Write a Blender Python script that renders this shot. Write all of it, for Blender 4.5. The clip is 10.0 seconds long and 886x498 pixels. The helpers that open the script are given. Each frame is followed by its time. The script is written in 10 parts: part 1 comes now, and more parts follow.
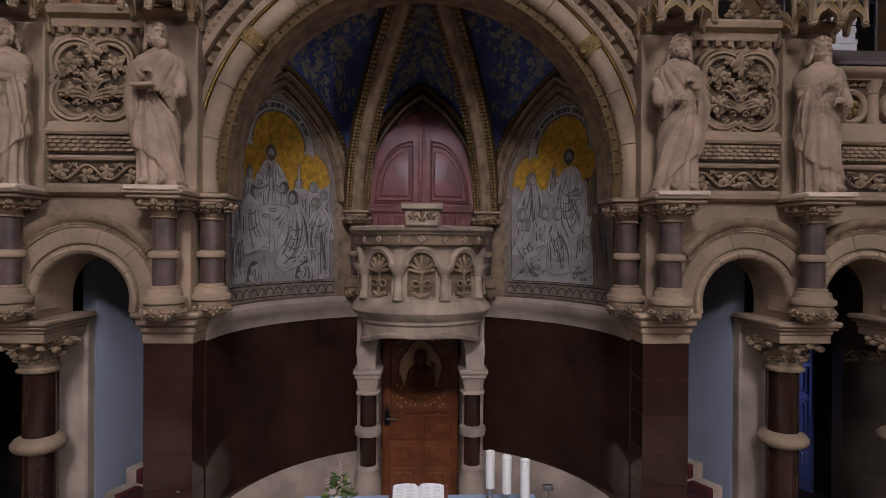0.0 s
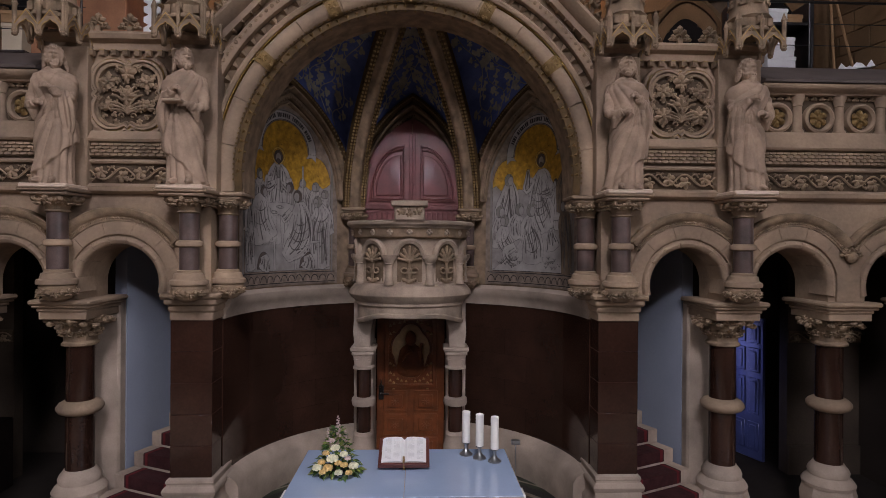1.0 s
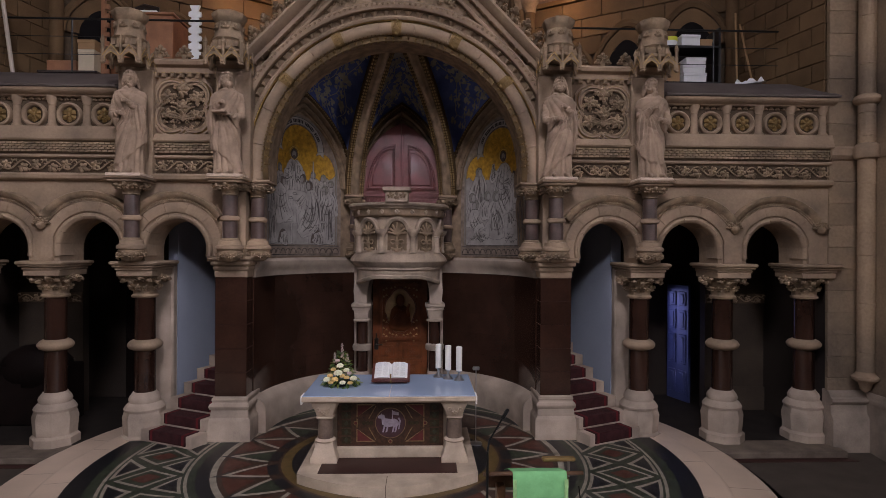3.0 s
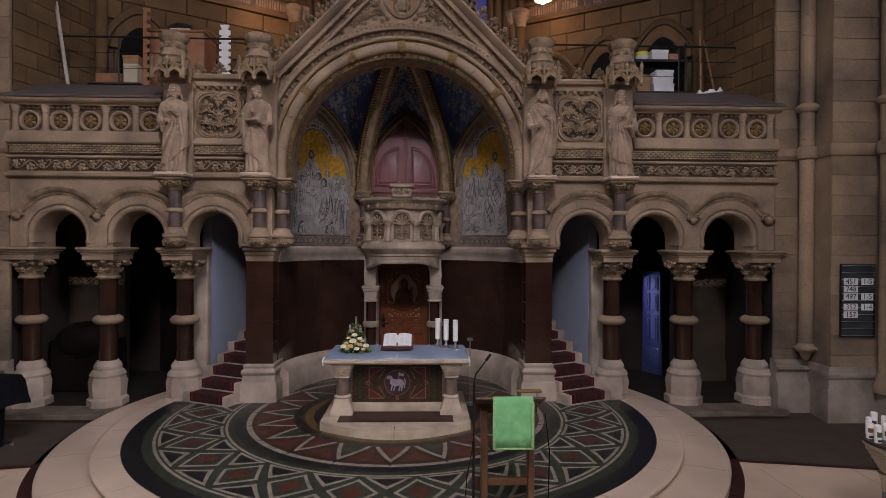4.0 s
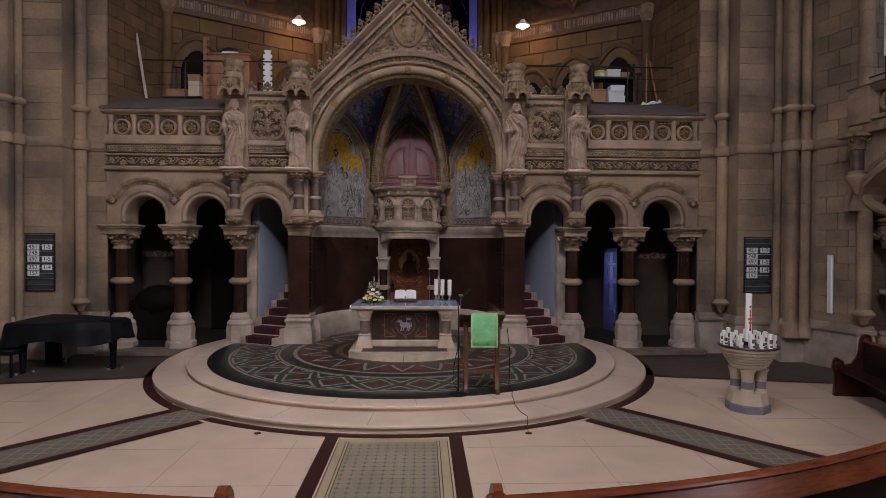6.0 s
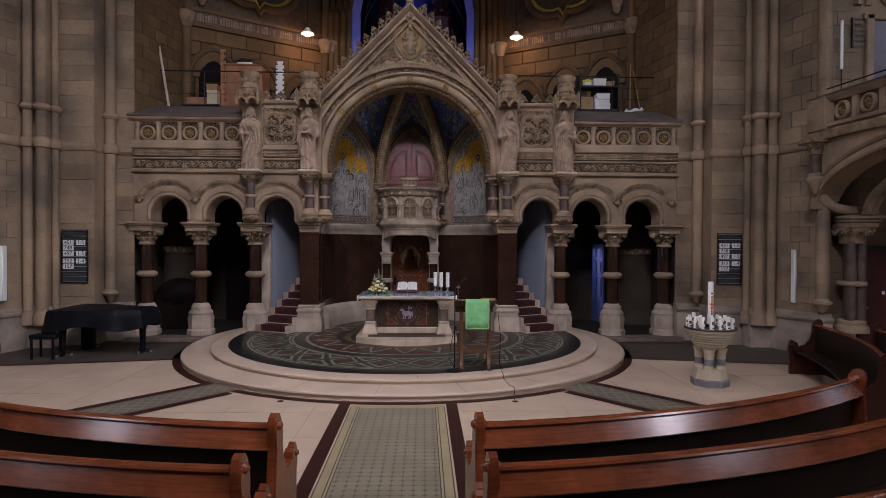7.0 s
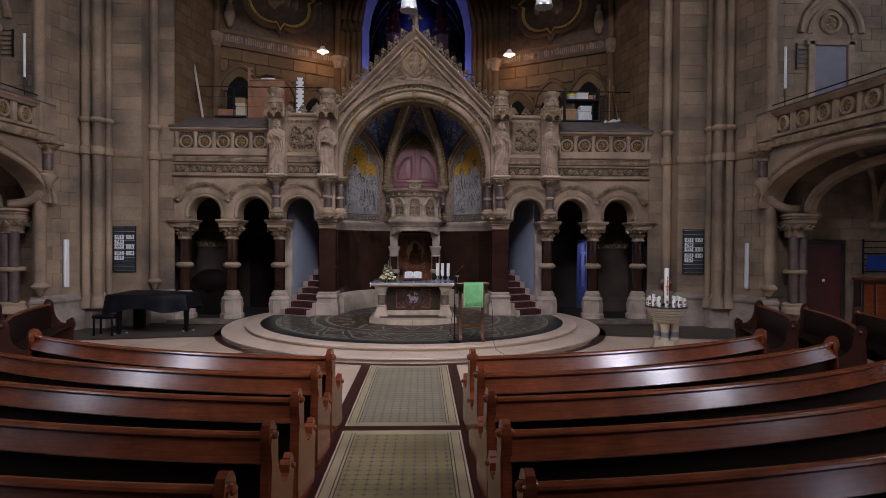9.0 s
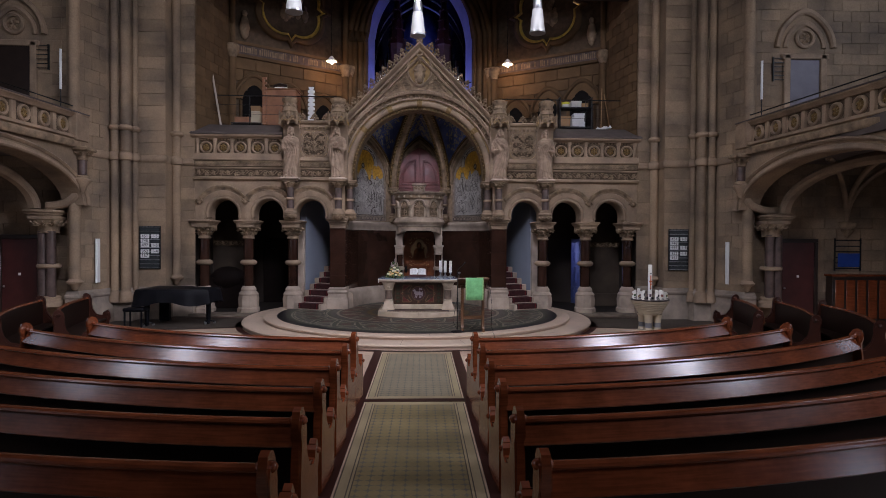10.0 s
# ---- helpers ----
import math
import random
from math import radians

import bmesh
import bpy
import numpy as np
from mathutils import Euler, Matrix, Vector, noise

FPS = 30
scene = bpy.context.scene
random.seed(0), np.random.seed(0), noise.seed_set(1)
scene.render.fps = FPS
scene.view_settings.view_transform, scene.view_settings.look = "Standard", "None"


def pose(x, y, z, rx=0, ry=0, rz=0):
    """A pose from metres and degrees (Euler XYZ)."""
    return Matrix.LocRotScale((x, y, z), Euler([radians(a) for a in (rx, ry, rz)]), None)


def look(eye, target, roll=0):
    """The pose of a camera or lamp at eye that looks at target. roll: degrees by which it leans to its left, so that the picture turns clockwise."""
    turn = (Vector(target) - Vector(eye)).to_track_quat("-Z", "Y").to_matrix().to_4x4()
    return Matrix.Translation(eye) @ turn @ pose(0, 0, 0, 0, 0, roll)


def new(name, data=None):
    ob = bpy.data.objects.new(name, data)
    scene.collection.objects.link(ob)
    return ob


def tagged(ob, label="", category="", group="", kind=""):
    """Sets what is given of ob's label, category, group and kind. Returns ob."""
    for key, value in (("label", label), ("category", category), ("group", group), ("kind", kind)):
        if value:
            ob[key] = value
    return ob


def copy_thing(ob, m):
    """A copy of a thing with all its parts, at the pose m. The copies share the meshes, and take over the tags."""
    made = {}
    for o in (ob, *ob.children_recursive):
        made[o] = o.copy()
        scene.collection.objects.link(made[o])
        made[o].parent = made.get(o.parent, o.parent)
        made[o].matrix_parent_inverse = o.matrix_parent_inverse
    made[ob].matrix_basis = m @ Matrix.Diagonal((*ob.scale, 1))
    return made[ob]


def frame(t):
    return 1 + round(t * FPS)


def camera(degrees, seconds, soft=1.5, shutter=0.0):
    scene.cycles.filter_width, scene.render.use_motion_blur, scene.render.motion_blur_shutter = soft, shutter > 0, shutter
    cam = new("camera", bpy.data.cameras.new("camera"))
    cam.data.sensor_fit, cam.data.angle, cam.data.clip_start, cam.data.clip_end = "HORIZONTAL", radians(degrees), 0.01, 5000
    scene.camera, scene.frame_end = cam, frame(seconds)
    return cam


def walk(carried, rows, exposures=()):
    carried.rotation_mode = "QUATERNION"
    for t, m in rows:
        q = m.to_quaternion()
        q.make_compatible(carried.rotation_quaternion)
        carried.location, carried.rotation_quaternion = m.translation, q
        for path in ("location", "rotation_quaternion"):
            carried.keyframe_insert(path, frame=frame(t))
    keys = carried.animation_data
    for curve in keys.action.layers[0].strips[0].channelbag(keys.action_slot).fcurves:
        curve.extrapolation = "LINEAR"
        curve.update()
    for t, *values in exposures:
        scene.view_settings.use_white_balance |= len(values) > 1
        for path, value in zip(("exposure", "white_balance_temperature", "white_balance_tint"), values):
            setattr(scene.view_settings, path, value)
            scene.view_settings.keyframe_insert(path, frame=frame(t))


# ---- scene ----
cam = camera(75.2, 10.0, soft=0.45)
PATH = [
    (0, (-0.02, 0.51, 3.714), (0.06, 2.508, 3.702), 0.4),
    (0.5, (0.051, 0.019, 3.65), (0.131, 2.017, 3.646), 0.3),
    (1, (0.144, -0.475, 3.586), (0.221, 1.524, 3.581), 0.4),
    (1.5, (0.228, -0.951, 3.507), (0.309, 1.048, 3.501), 0.3),
    (2, (0.351, -1.452, 3.408), (0.429, 0.546, 3.403), 0.3),
    (2.5, (0.434, -2.01, 3.293), (0.506, -0.012, 3.29), 0.3),
    (4, (0.405, -4.062, 3.014), (0.474, -2.063, 3.003), 0.3),
    (4.5, (0.408, -4.909, 2.938), (0.476, -2.91, 2.917), 0.3),
    (5, (0.406, -5.695, 2.799), (0.474, -3.696, 2.777), 0.3),
    (5.5, (0.395, -6.432, 2.674), (0.462, -4.434, 2.65), 0.3),
    (7, (0.383, -8.314, 2.49), (0.449, -6.315, 2.466), 0.3),
    (7.5, (0.38, -8.866, 2.45), (0.447, -6.867, 2.422), 0.3),
    (8, (0.348, -9.367, 2.396), (0.417, -7.368, 2.373), 0.2),
    (8.5, (0.301, -9.877, 2.395), (0.372, -7.878, 2.368), 0.2),
    (9, (0.249, -10.411, 2.35), (0.319, -8.412, 2.325), 0.3),
    (9.5, (0.159, -10.996, 2.366), (0.231, -8.997, 2.336), 0.3),
    (10, (0.091, -11.619, 2.346), (0.165, -9.621, 2.318), 0.3),
]
walk(cam, [(t, look(eye, target, roll)) for t, eye, target, roll in PATH],
     exposures=[(0.0, -0.22, 6750, 27), (2.5, -0.28, 6800, 28), (5.5, -0.31, 6800, 28), (7.0, -0.27, 6550, 27), (10.0, -0.22, 6350, 25)])

# ---------- world, light ----------
world = bpy.data.worlds.new("sky")
scene.world = world
world.use_nodes = True
wn = world.node_tree
sky = wn.nodes.new("ShaderNodeTexSky")
sky.sky_type = "NISHITA"
sky.sun_disc = False
sky.sun_elevation, sky.sun_rotation = radians(35), radians(200)
wn.links.new(sky.outputs[0], wn.nodes["Background"].inputs[0])
wn.nodes["Background"].inputs[1].default_value = 0.12


def lamp(name, kind, m, energy, color, size=None, size_y=None, spread=None):
    d = bpy.data.lights.new(name, kind)
    d.energy, d.color = energy, color
    if kind == "AREA":
        d.shape, d.size, d.size_y = "RECTANGLE", size, size_y or size
        if spread:
            d.spread = radians(spread)
    elif size:
        d.shadow_soft_size = size
    ob = new(name, d)
    ob.matrix_world = m
    return ob


DAY = (0.86, 0.93, 1.0)
COOL = (0.70, 0.85, 1.0)
# Two added overhead lamps under the closed ceiling; no opening stands there.
lamp("clerestory_daylight", "AREA", look((0, -4.5, 14.6), (0, 3.2, 0.0)), 255, DAY, 4, 2.5, spread=90)
lamp("lantern_daylight", "AREA", look((0.3, -9.8, 14.6), (-0.5, 7, 4.0)), 545, DAY, 3.6, 1.8, spread=85)
for sx, power in ((-1, 380), (1, 780)):
    lamp("window_daylight", "AREA", look((sx * 13.2, -9.3, 7.3), (0, -4, 1.0)), power, DAY, 2.0, 3.8)
    # Added lamp that brightens the opposite side wall; no known window here.
    lamp("high_window_daylight", "AREA", look((sx * 8.2, -9.0, 11.0), (-sx * 9, 2.0, 0.8)), power * 0.2, DAY, 1.4, 2.6, spread=55)
    lamp("aisle_window_daylight", "AREA", look((sx * 13.3, -1.5, 2.9), (0, -1.0, 1.0)), 11, COOL, 1.0, 2.2)
    lamp("nave_window_daylight", "AREA", look((sx * 13.3, -13.0, 3.2), (0, -6.0, 1.5)), 45, COOL, 1.4, 2.6)
lamp("gallery_window_daylight", "AREA", look((13.3, 1.0, 8.8), (9.4, 4.5, 7.4)), 75, COOL, 1.2, 2.2)

# ---------- mesh tools ----------


class M:
    """A mesh in the making."""

    def __init__(self):
        self.v, self.f = [], []

    def add(self, vs, fs):
        n = len(self.v)
        self.v += [tuple(p) for p in vs]
        self.f += [tuple(i + n for i in q) for q in fs]
        return self

    def box(self, x0, x1, y0, y1, z0, z1, b=0.0):
        if b <= 0:
            vs = [(x, y, z) for x in (x0, x1) for y in (y0, y1) for z in (z0, z1)]
            return self.add(vs, [(0, 1, 3, 2), (4, 6, 7, 5), (0, 4, 5, 1), (2, 3, 7, 6), (0, 2, 6, 4), (1, 5, 7, 3)])
        b = min(b, (x1 - x0) * 0.45, (y1 - y0) * 0.45, (z1 - z0) * 0.45)
        vs, idx = [], {}
        for i, (xa, xs) in enumerate(((x0, 1), (x1, -1))):
            for j, (ya, ys) in enumerate(((y0, 1), (y1, -1))):
                for k, (za, zs) in enumerate(((z0, 1), (z1, -1))):
                    for a, p in enumerate(((xa, ya + ys * b, za + zs * b), (xa + xs * b, ya, za + zs * b), (xa + xs * b, ya + ys * b, za))):
                        idx[i, j, k, a] = len(vs)
                        vs.append(p)
        g = lambda i, j, k, a: idx[i, j, k, a]
        fs = []
        for i in (0, 1):
            q = [g(i, 0, 0, 0), g(i, 0, 1, 0), g(i, 1, 1, 0), g(i, 1, 0, 0)]
            fs.append(q if i == 0 else q[::-1])
            q = [g(0, i, 0, 1), g(1, i, 0, 1), g(1, i, 1, 1), g(0, i, 1, 1)]
            fs.append(q if i == 0 else q[::-1])
            q = [g(0, 0, i, 2), g(0, 1, i, 2), g(1, 1, i, 2), g(1, 0, i, 2)]
            fs.append(q if i == 0 else q[::-1])
        for i in (0, 1):
            for j in (0, 1):
                fs.append([g(i, j, 0, 0), g(i, j, 0, 1), g(i, j, 1, 1), g(i, j, 1, 0)][:: 1 if i != j else -1])
                fs.append([g(i, 0, j, 0), g(i, 0, j, 2), g(i, 1, j, 2), g(i, 1, j, 0)][:: 1 if i == j else -1])
                fs.append([g(0, i, j, 1), g(0, i, j, 2), g(1, i, j, 2), g(1, i, j, 1)][:: 1 if i != j else -1])
                for k in (0, 1):
                    t = [g(i, j, k, 0), g(i, j, k, 1), g(i, j, k, 2)]
                    fs.append(t if (i + j + k) % 2 == 0 else t[::-1])
        return self.add(vs, fs)

    def lathe(self, prof, n=20, cx=0.0, cy=0.0, a0=0.0, a1=360.0, cap=True, sq=0.0):
        """prof: rows of radius and height; sq > 0 draws the round towards a square."""
        full = abs(a1 - a0) > 359.9
        m = n if full else n + 1
        vs = []
        for r, z in prof:
            for i in range(m):
                a = radians(a0 + (a1 - a0) * i / n)
                c, s = math.cos(a), math.sin(a)
                k = 1.0
                if sq:
                    k = 1 + sq * (1 / max(abs(c), abs(s)) - 1)
                vs.append((cx + r * k * c, cy + r * k * s, z))
        fs = []
        for j in range(len(prof) - 1):
            for i in range(n):
                i2 = (i + 1) % m
                fs.append((j * m + i, j * m + i2, (j + 1) * m + i2, (j + 1) * m + i))
        if cap:
            fs.append(tuple(range(m))[::-1])
            fs.append(tuple((len(prof) - 1) * m + i for i in range(m)))
        return self.add(vs, fs)

    def sweep(self, frames, prof, closed=True, loop=False, caps=True):
        """frames: rows of place, first and second direction; prof: rows of (u, v) along these."""
        k, vs, fs = len(prof), [], []
        for p, a, b in frames:
            for u, w in prof:
                vs.append((p[0] + u * a[0] + w * b[0], p[1] + u * a[1] + w * b[1], p[2] + u * a[2] + w * b[2]))
        n = len(frames)
        for i in range(n if loop else n - 1):
            j = (i + 1) % n
            for q in range(k if closed else k - 1):
                r = (q + 1) % k
                fs.append((i * k + q, j * k + q, j * k + r, i * k + r))
        if closed and caps and not loop:
            fs.append(tuple(range(k))[::-1])
            fs.append(tuple((n - 1) * k + q for q in range(k)))
        return self.add(vs, fs)

    def prism(self, pts, place, d):
        """pts: an outline in two numbers; place(u, v, w) puts it in space; d: its depth."""
        n = len(pts)
        vs = [place(u, v, 0) for u, v in pts] + [place(u, v, d) for u, v in pts]
        fs = [tuple(range(n)), tuple(range(2 * n - 1, n - 1, -1))]
        fs += [(i, i + n, (i + 1) % n + n, (i + 1) % n) for i in range(n)]
        return self.add(vs, fs)

    def blob(self, c, r, n=6, m=4, rough=0.0, seed=0):
        rx, ry, rz = r if isinstance(r, tuple) else (r, r, r)
        vs, fs = [(c[0], c[1], c[2] - rz)], []
        for j in range(1, m):
            t = math.pi * j / m - math.pi / 2
            for i in range(n):
                a = 2 * math.pi * (i + 0.5 * (j % 2)) / n
                k = 1 + rough * math.sin(seed * 3.7 + i * 2.3 + j * 4.1)
                vs.append((c[0] + rx * k * math.cos(t) * math.cos(a), c[1] + ry * k * math.cos(t) * math.sin(a), c[2] + rz * math.sin(t)))
        vs.append((c[0], c[1], c[2] + rz))
        top = len(vs) - 1
        for i in range(n):
            i2 = (i + 1) % n
            fs.append((0, 1 + i2, 1 + i))
            for j in range(m - 2):
                fs.append((1 + j * n + i, 1 + j * n + i2, 1 + (j + 1) * n + i2, 1 + (j + 1) * n + i))
            fs.append((1 + (m - 2) * n + i, 1 + (m - 2) * n + i2, top))
        return self.add(vs, fs)

    def tube(self, pts, r, n=8):
        pts = [Vector(p) for p in pts]
        frames = []
        up = Vector((0.0123, 0.021, 1))
        for i, p in enumerate(pts):
            d = (pts[min(i + 1, len(pts) - 1)] - pts[max(i - 1, 0)]).normalized()
            a = d.cross(up)
            if a.length < 0.05:
                a = d.cross(Vector((1, 0.03, 0)))
            a.normalize()
            b = d.cross(a)
            frames.append((p, a, b))
        return self.sweep(frames, [(r * math.cos(2 * math.pi * i / n), r * math.sin(2 * math.pi * i / n)) for i in range(n)])

    def leaf(self, c, u, v, w, size, lobes=5, bulge=0.35):
        """A lobed ivy leaf (3 or 5 lobes, pointing along v) or a flower of round petals, lying in u, v and bulging along w."""
        c, u, v, w = Vector(c), Vector(u), Vector(v), Vector(w)
        ring = []
        if lobes in (3, 5):
            tips = ((-125, 0.62), (-62, 0.88), (0, 1.0), (62, 0.88), (125, 0.62)) if lobes == 5 else ((-82, 0.78), (0, 1.0), (82, 0.78))
            for i, (d, r) in enumerate(tips):
                e = 21 if lobes == 5 else 28
                ring += [(d - e, 0.84 * r, 0.1, 0.75), (d, r * 1.04, -0.15, 1.1), (d + e, 0.84 * r, 0.1, 0.75)]
                nd = tips[i + 1][0] if i + 1 < len(tips) else 360 + tips[0][0]
                ring.append(((d + nd) / 2, 0.56 if i + 1 < len(tips) else 0.2, 0.0, 0.05))
        else:
            for i in range(lobes):
                d, e = 360 * i / lobes, 110 / lobes
                ring += [(d - e, 0.92, 0.35, 0.8), (d, 1.0, 0.45, 0.95), (d + e, 0.92, 0.35, 0.8), (d + 180 / lobes, 0.74, 0.05, 0.25)]
        n = len(ring)
        vs = [c + w * size * bulge * 0.45]
        for f, g in ((1.0, 2), (0.58, 3)):
            for q in ring:
                a = radians(q[0] + 90)
                r = size * q[1] * f
                vs.append(c + u * r * math.cos(a) + v * r * math.sin(a) + w * size * bulge * q[g])
        fs = []
        for i in range(n):
            j = (i + 1) % n
            fs.append((1 + i, 1 + j, 1 + n + j, 1 + n + i))
            fs.append((1 + n + i, 1 + n + j, 0))
        return self.add(vs, fs)

    def done(self, name, mat, parent=None, label="", s=1, sharp=38, loc=None, smooth=True):
        me = bpy.data.meshes.new(name)
        vs = [(s * x, y, z) for x, y, z in self.v]
        fs = self.f if s > 0 else [q[::-1] for q in self.f]
        me.from_pydata(vs, [], fs)
        bm = bmesh.new()
        bm.from_mesh(me)
        bmesh.ops.recalc_face_normals(bm, faces=bm.faces)
        bm.to_mesh(me)
        bm.free()
        if smooth:
            me.polygons.foreach_set("use_smooth", [True] * len(me.polygons))
            me.set_sharp_from_angle(angle=radians(sharp))
        me.materials.append(mat)
        ob = new(name, me)
        if parent:
            ob.parent = parent
        if loc:
            ob.location = loc
        if label:
            ob["label"] = label
        return ob


def thing(name, loc, label, category, group="", rz=0):
    ob = new(name)
    ob.empty_display_size = 0.1
    ob.matrix_basis = pose(*loc, 0, 0, rz)
    return tagged(ob, label, category, group)


def structure(ob, label, category=""):
    return tagged(ob, label, category, kind="structure")


# ---------- materials ----------


def material(name, color, rough=0.8, metal=0.0, var=0.25, scale=3.0, bump=0.15, fine=40.0, tint=None, per_piece=0.0, coat=0.0, spec=None, build=None):
    """A surface with stains at two scales, fine relief and, if asked, a shade of its own for each piece."""
    if spec is None:
        spec = 0.2 if rough >= 0.6 else 0.5    # dusty surfaces shine little
    m = bpy.data.materials.new(name)
    m.use_nodes = True
    nt = m.node_tree
    N, L = nt.nodes, nt.links
    p = N["Principled BSDF"]
    tc = N.new("ShaderNodeTexCoord")
    geo = N.new("ShaderNodeNewGeometry")
    n1 = N.new("ShaderNodeTexNoise")
    n1.inputs["Scale"].default_value, n1.inputs["Detail"].default_value = scale, 5
    n2 = N.new("ShaderNodeTexNoise")
    n2.inputs["Scale"].default_value, n2.inputs["Detail"].default_value = fine, 4
    for n in (n1, n2):
        L.new(geo.outputs["Position"], n.inputs["Vector"])
    mix = N.new("ShaderNodeMix")
    mix.data_type = "RGBA"
    dark = tuple(c * (1 - var) for c in (tint or color))
    lite = tuple(min(1, c * (1 + var * 0.7)) for c in color)
    mix.inputs["A"].default_value, mix.inputs["B"].default_value = (*dark, 1), (*lite, 1)
    ramp = N.new("ShaderNodeMapRange")
    ramp.inputs["From Min"].default_value, ramp.inputs["From Max"].default_value = 0.3, 0.7
    L.new(n1.outputs["Fac"], ramp.inputs["Value"])
    L.new(ramp.outputs[0], mix.inputs["Factor"])
    out = mix.outputs["Result"]
    hsv = N.new("ShaderNodeHueSaturation")
    L.new(out, hsv.inputs["Color"])
    val = N.new("ShaderNodeMapRange")
    val.inputs["From Min"].default_value, val.inputs["From Max"].default_value = 0.3, 0.7
    val.inputs["To Min"].default_value, val.inputs["To Max"].default_value = 1 - var * 0.28, 1 + var * 0.25
    L.new(n2.outputs["Fac"], val.inputs["Value"])
    last = val.outputs[0]
    if per_piece:
        oi = N.new("ShaderNodeObjectInfo")
        pr = N.new("ShaderNodeMapRange")
        pr.inputs["To Min"].default_value, pr.inputs["To Max"].default_value = 1 - per_piece, 1 + per_piece
        mul = N.new("ShaderNodeMath")
        mul.operation = "MULTIPLY"
        L.new(oi.outputs["Random"], pr.inputs["Value"])
        L.new(last, mul.inputs[0])
        L.new(pr.outputs[0], mul.inputs[1])
        last = mul.outputs[0]
    L.new(last, hsv.inputs["Value"])
    L.new(hsv.outputs[0], p.inputs["Base Color"])
    p.inputs["Roughness"].default_value, p.inputs["Metallic"].default_value = rough, metal
    p.inputs["Coat Weight"].default_value, p.inputs["Specular IOR Level"].default_value = coat, spec
    p.inputs["Coat Roughness"].default_value = 0.2
    if bump:
        b = N.new("ShaderNodeBump")
        b.inputs["Strength"].default_value, b.inputs["Distance"].default_value = bump, 0.02
        L.new(n2.outputs["Fac"], b.inputs["Height"])
        L.new(b.outputs[0], p.inputs["Normal"])
    if build:
        build(m, nt, p, hsv, geo)
    return m


def glow(name, color, strength):
    m = bpy.data.materials.new(name)
    m.use_nodes = True
    p = m.node_tree.nodes["Principled BSDF"]
    p.inputs["Base Color"].default_value = (*color, 1)
    p.inputs["Emission Color"].default_value = (*color, 1)
    p.inputs["Emission Strength"].default_value = strength
    return m


def wood_grain(mt, nt, p, hsv, geo):
    """Long streaks of grain and an uneven, worn varnish."""
    N, L = nt.nodes, nt.links
    mp = N.new("ShaderNodeVectorMath")
    mp.operation = "MULTIPLY"
    mp.inputs[1].default_value = (3.0, 14.0, 60.0)
    nz = N.new("ShaderNodeTexNoise")
    nz.inputs["Scale"].default_value, nz.inputs["Detail"].default_value = 1.0, 3
    L.new(geo.outputs["Position"], mp.inputs[0])
    L.new(mp.outputs[0], nz.inputs["Vector"])
    mr = N.new("ShaderNodeMapRange")
    mr.inputs["From Min"].default_value, mr.inputs["From Max"].default_value = 0.35, 0.65
    mr.inputs["To Min"].default_value, mr.inputs["To Max"].default_value = 0.78, 1.10
    L.new(nz.outputs["Fac"], mr.inputs["Value"])
    mx = N.new("ShaderNodeMix")
    mx.data_type, mx.blend_type = "RGBA", "MULTIPLY"
    mx.inputs["Factor"].default_value = 1.0
    L.new(hsv.outputs[0], mx.inputs["A"])
    L.new(mr.outputs[0], mx.inputs["B"])
    L.new(mx.outputs["Result"], p.inputs["Base Color"])
    rn = N.new("ShaderNodeTexNoise")
    rn.inputs["Scale"].default_value, rn.inputs["Detail"].default_value = 5.0, 4
    L.new(geo.outputs["Position"], rn.inputs["Vector"])
    rr = N.new("ShaderNodeMapRange")
    rr.inputs["To Min"].default_value, rr.inputs["To Max"].default_value = 0.14, 0.28
    L.new(rn.outputs["Fac"], rr.inputs["Value"])
    L.new(rr.outputs[0], p.inputs["Roughness"])


STONE = material("sandstone", (0.268, 0.187, 0.118), 0.85, var=0.36, scale=0.9, bump=0.4, fine=24, tint=(0.20, 0.152, 0.112), per_piece=0.17)
PALE = material("pale_sandstone", (0.325, 0.229, 0.150), 0.82, var=0.26, scale=1.6, bump=0.2, fine=26, tint=(0.25, 0.18, 0.125))
LIME = material("grey_white_limestone", (0.40, 0.315, 0.245), 0.75, var=0.2, scale=2.2, bump=0.2, fine=50, tint=(0.30, 0.24, 0.19))
PULPITSTONE = material("weathered_cream_stone", (0.37, 0.283, 0.205), 0.78, var=0.3, scale=3.2, bump=0.25, fine=60, tint=(0.26, 0.20, 0.15))
ALTARSTONE = material("cream_altar_stone", (0.52, 0.415, 0.31), 0.65, var=0.16, scale=3, bump=0.15, fine=50, tint=(0.42, 0.33, 0.24))
CARVED = material("carved_sandstone", (0.285, 0.199, 0.126), 0.85, var=0.28, scale=6, bump=0.2, fine=70, tint=(0.20, 0.145, 0.095))
GRANITE = material("polished_brown_granite", (0.036, 0.0165, 0.011), 0.09, var=0.4, scale=1.3, bump=0.01, fine=40, per_piece=0.08)
GREYSTONE = material("dark_grey_marble", (0.092, 0.06, 0.05), 0.38, var=0.5, scale=5, bump=0.05, fine=90)
PLASTER = material("blue_grey_plaster", (0.225, 0.248, 0.30), 0.85, var=0.08, scale=1.2, bump=0.05)
CREAM = material("cream_limestone_floor", (0.56, 0.415, 0.30), 0.28, var=0.12, scale=1.6, bump=0.04, fine=80, per_piece=0.05)
DARKSTRIP = material("dark_maroon_stone", (0.04, 0.014, 0.011), 0.4, var=0.2, scale=4, bump=0.03, spec=0.2)
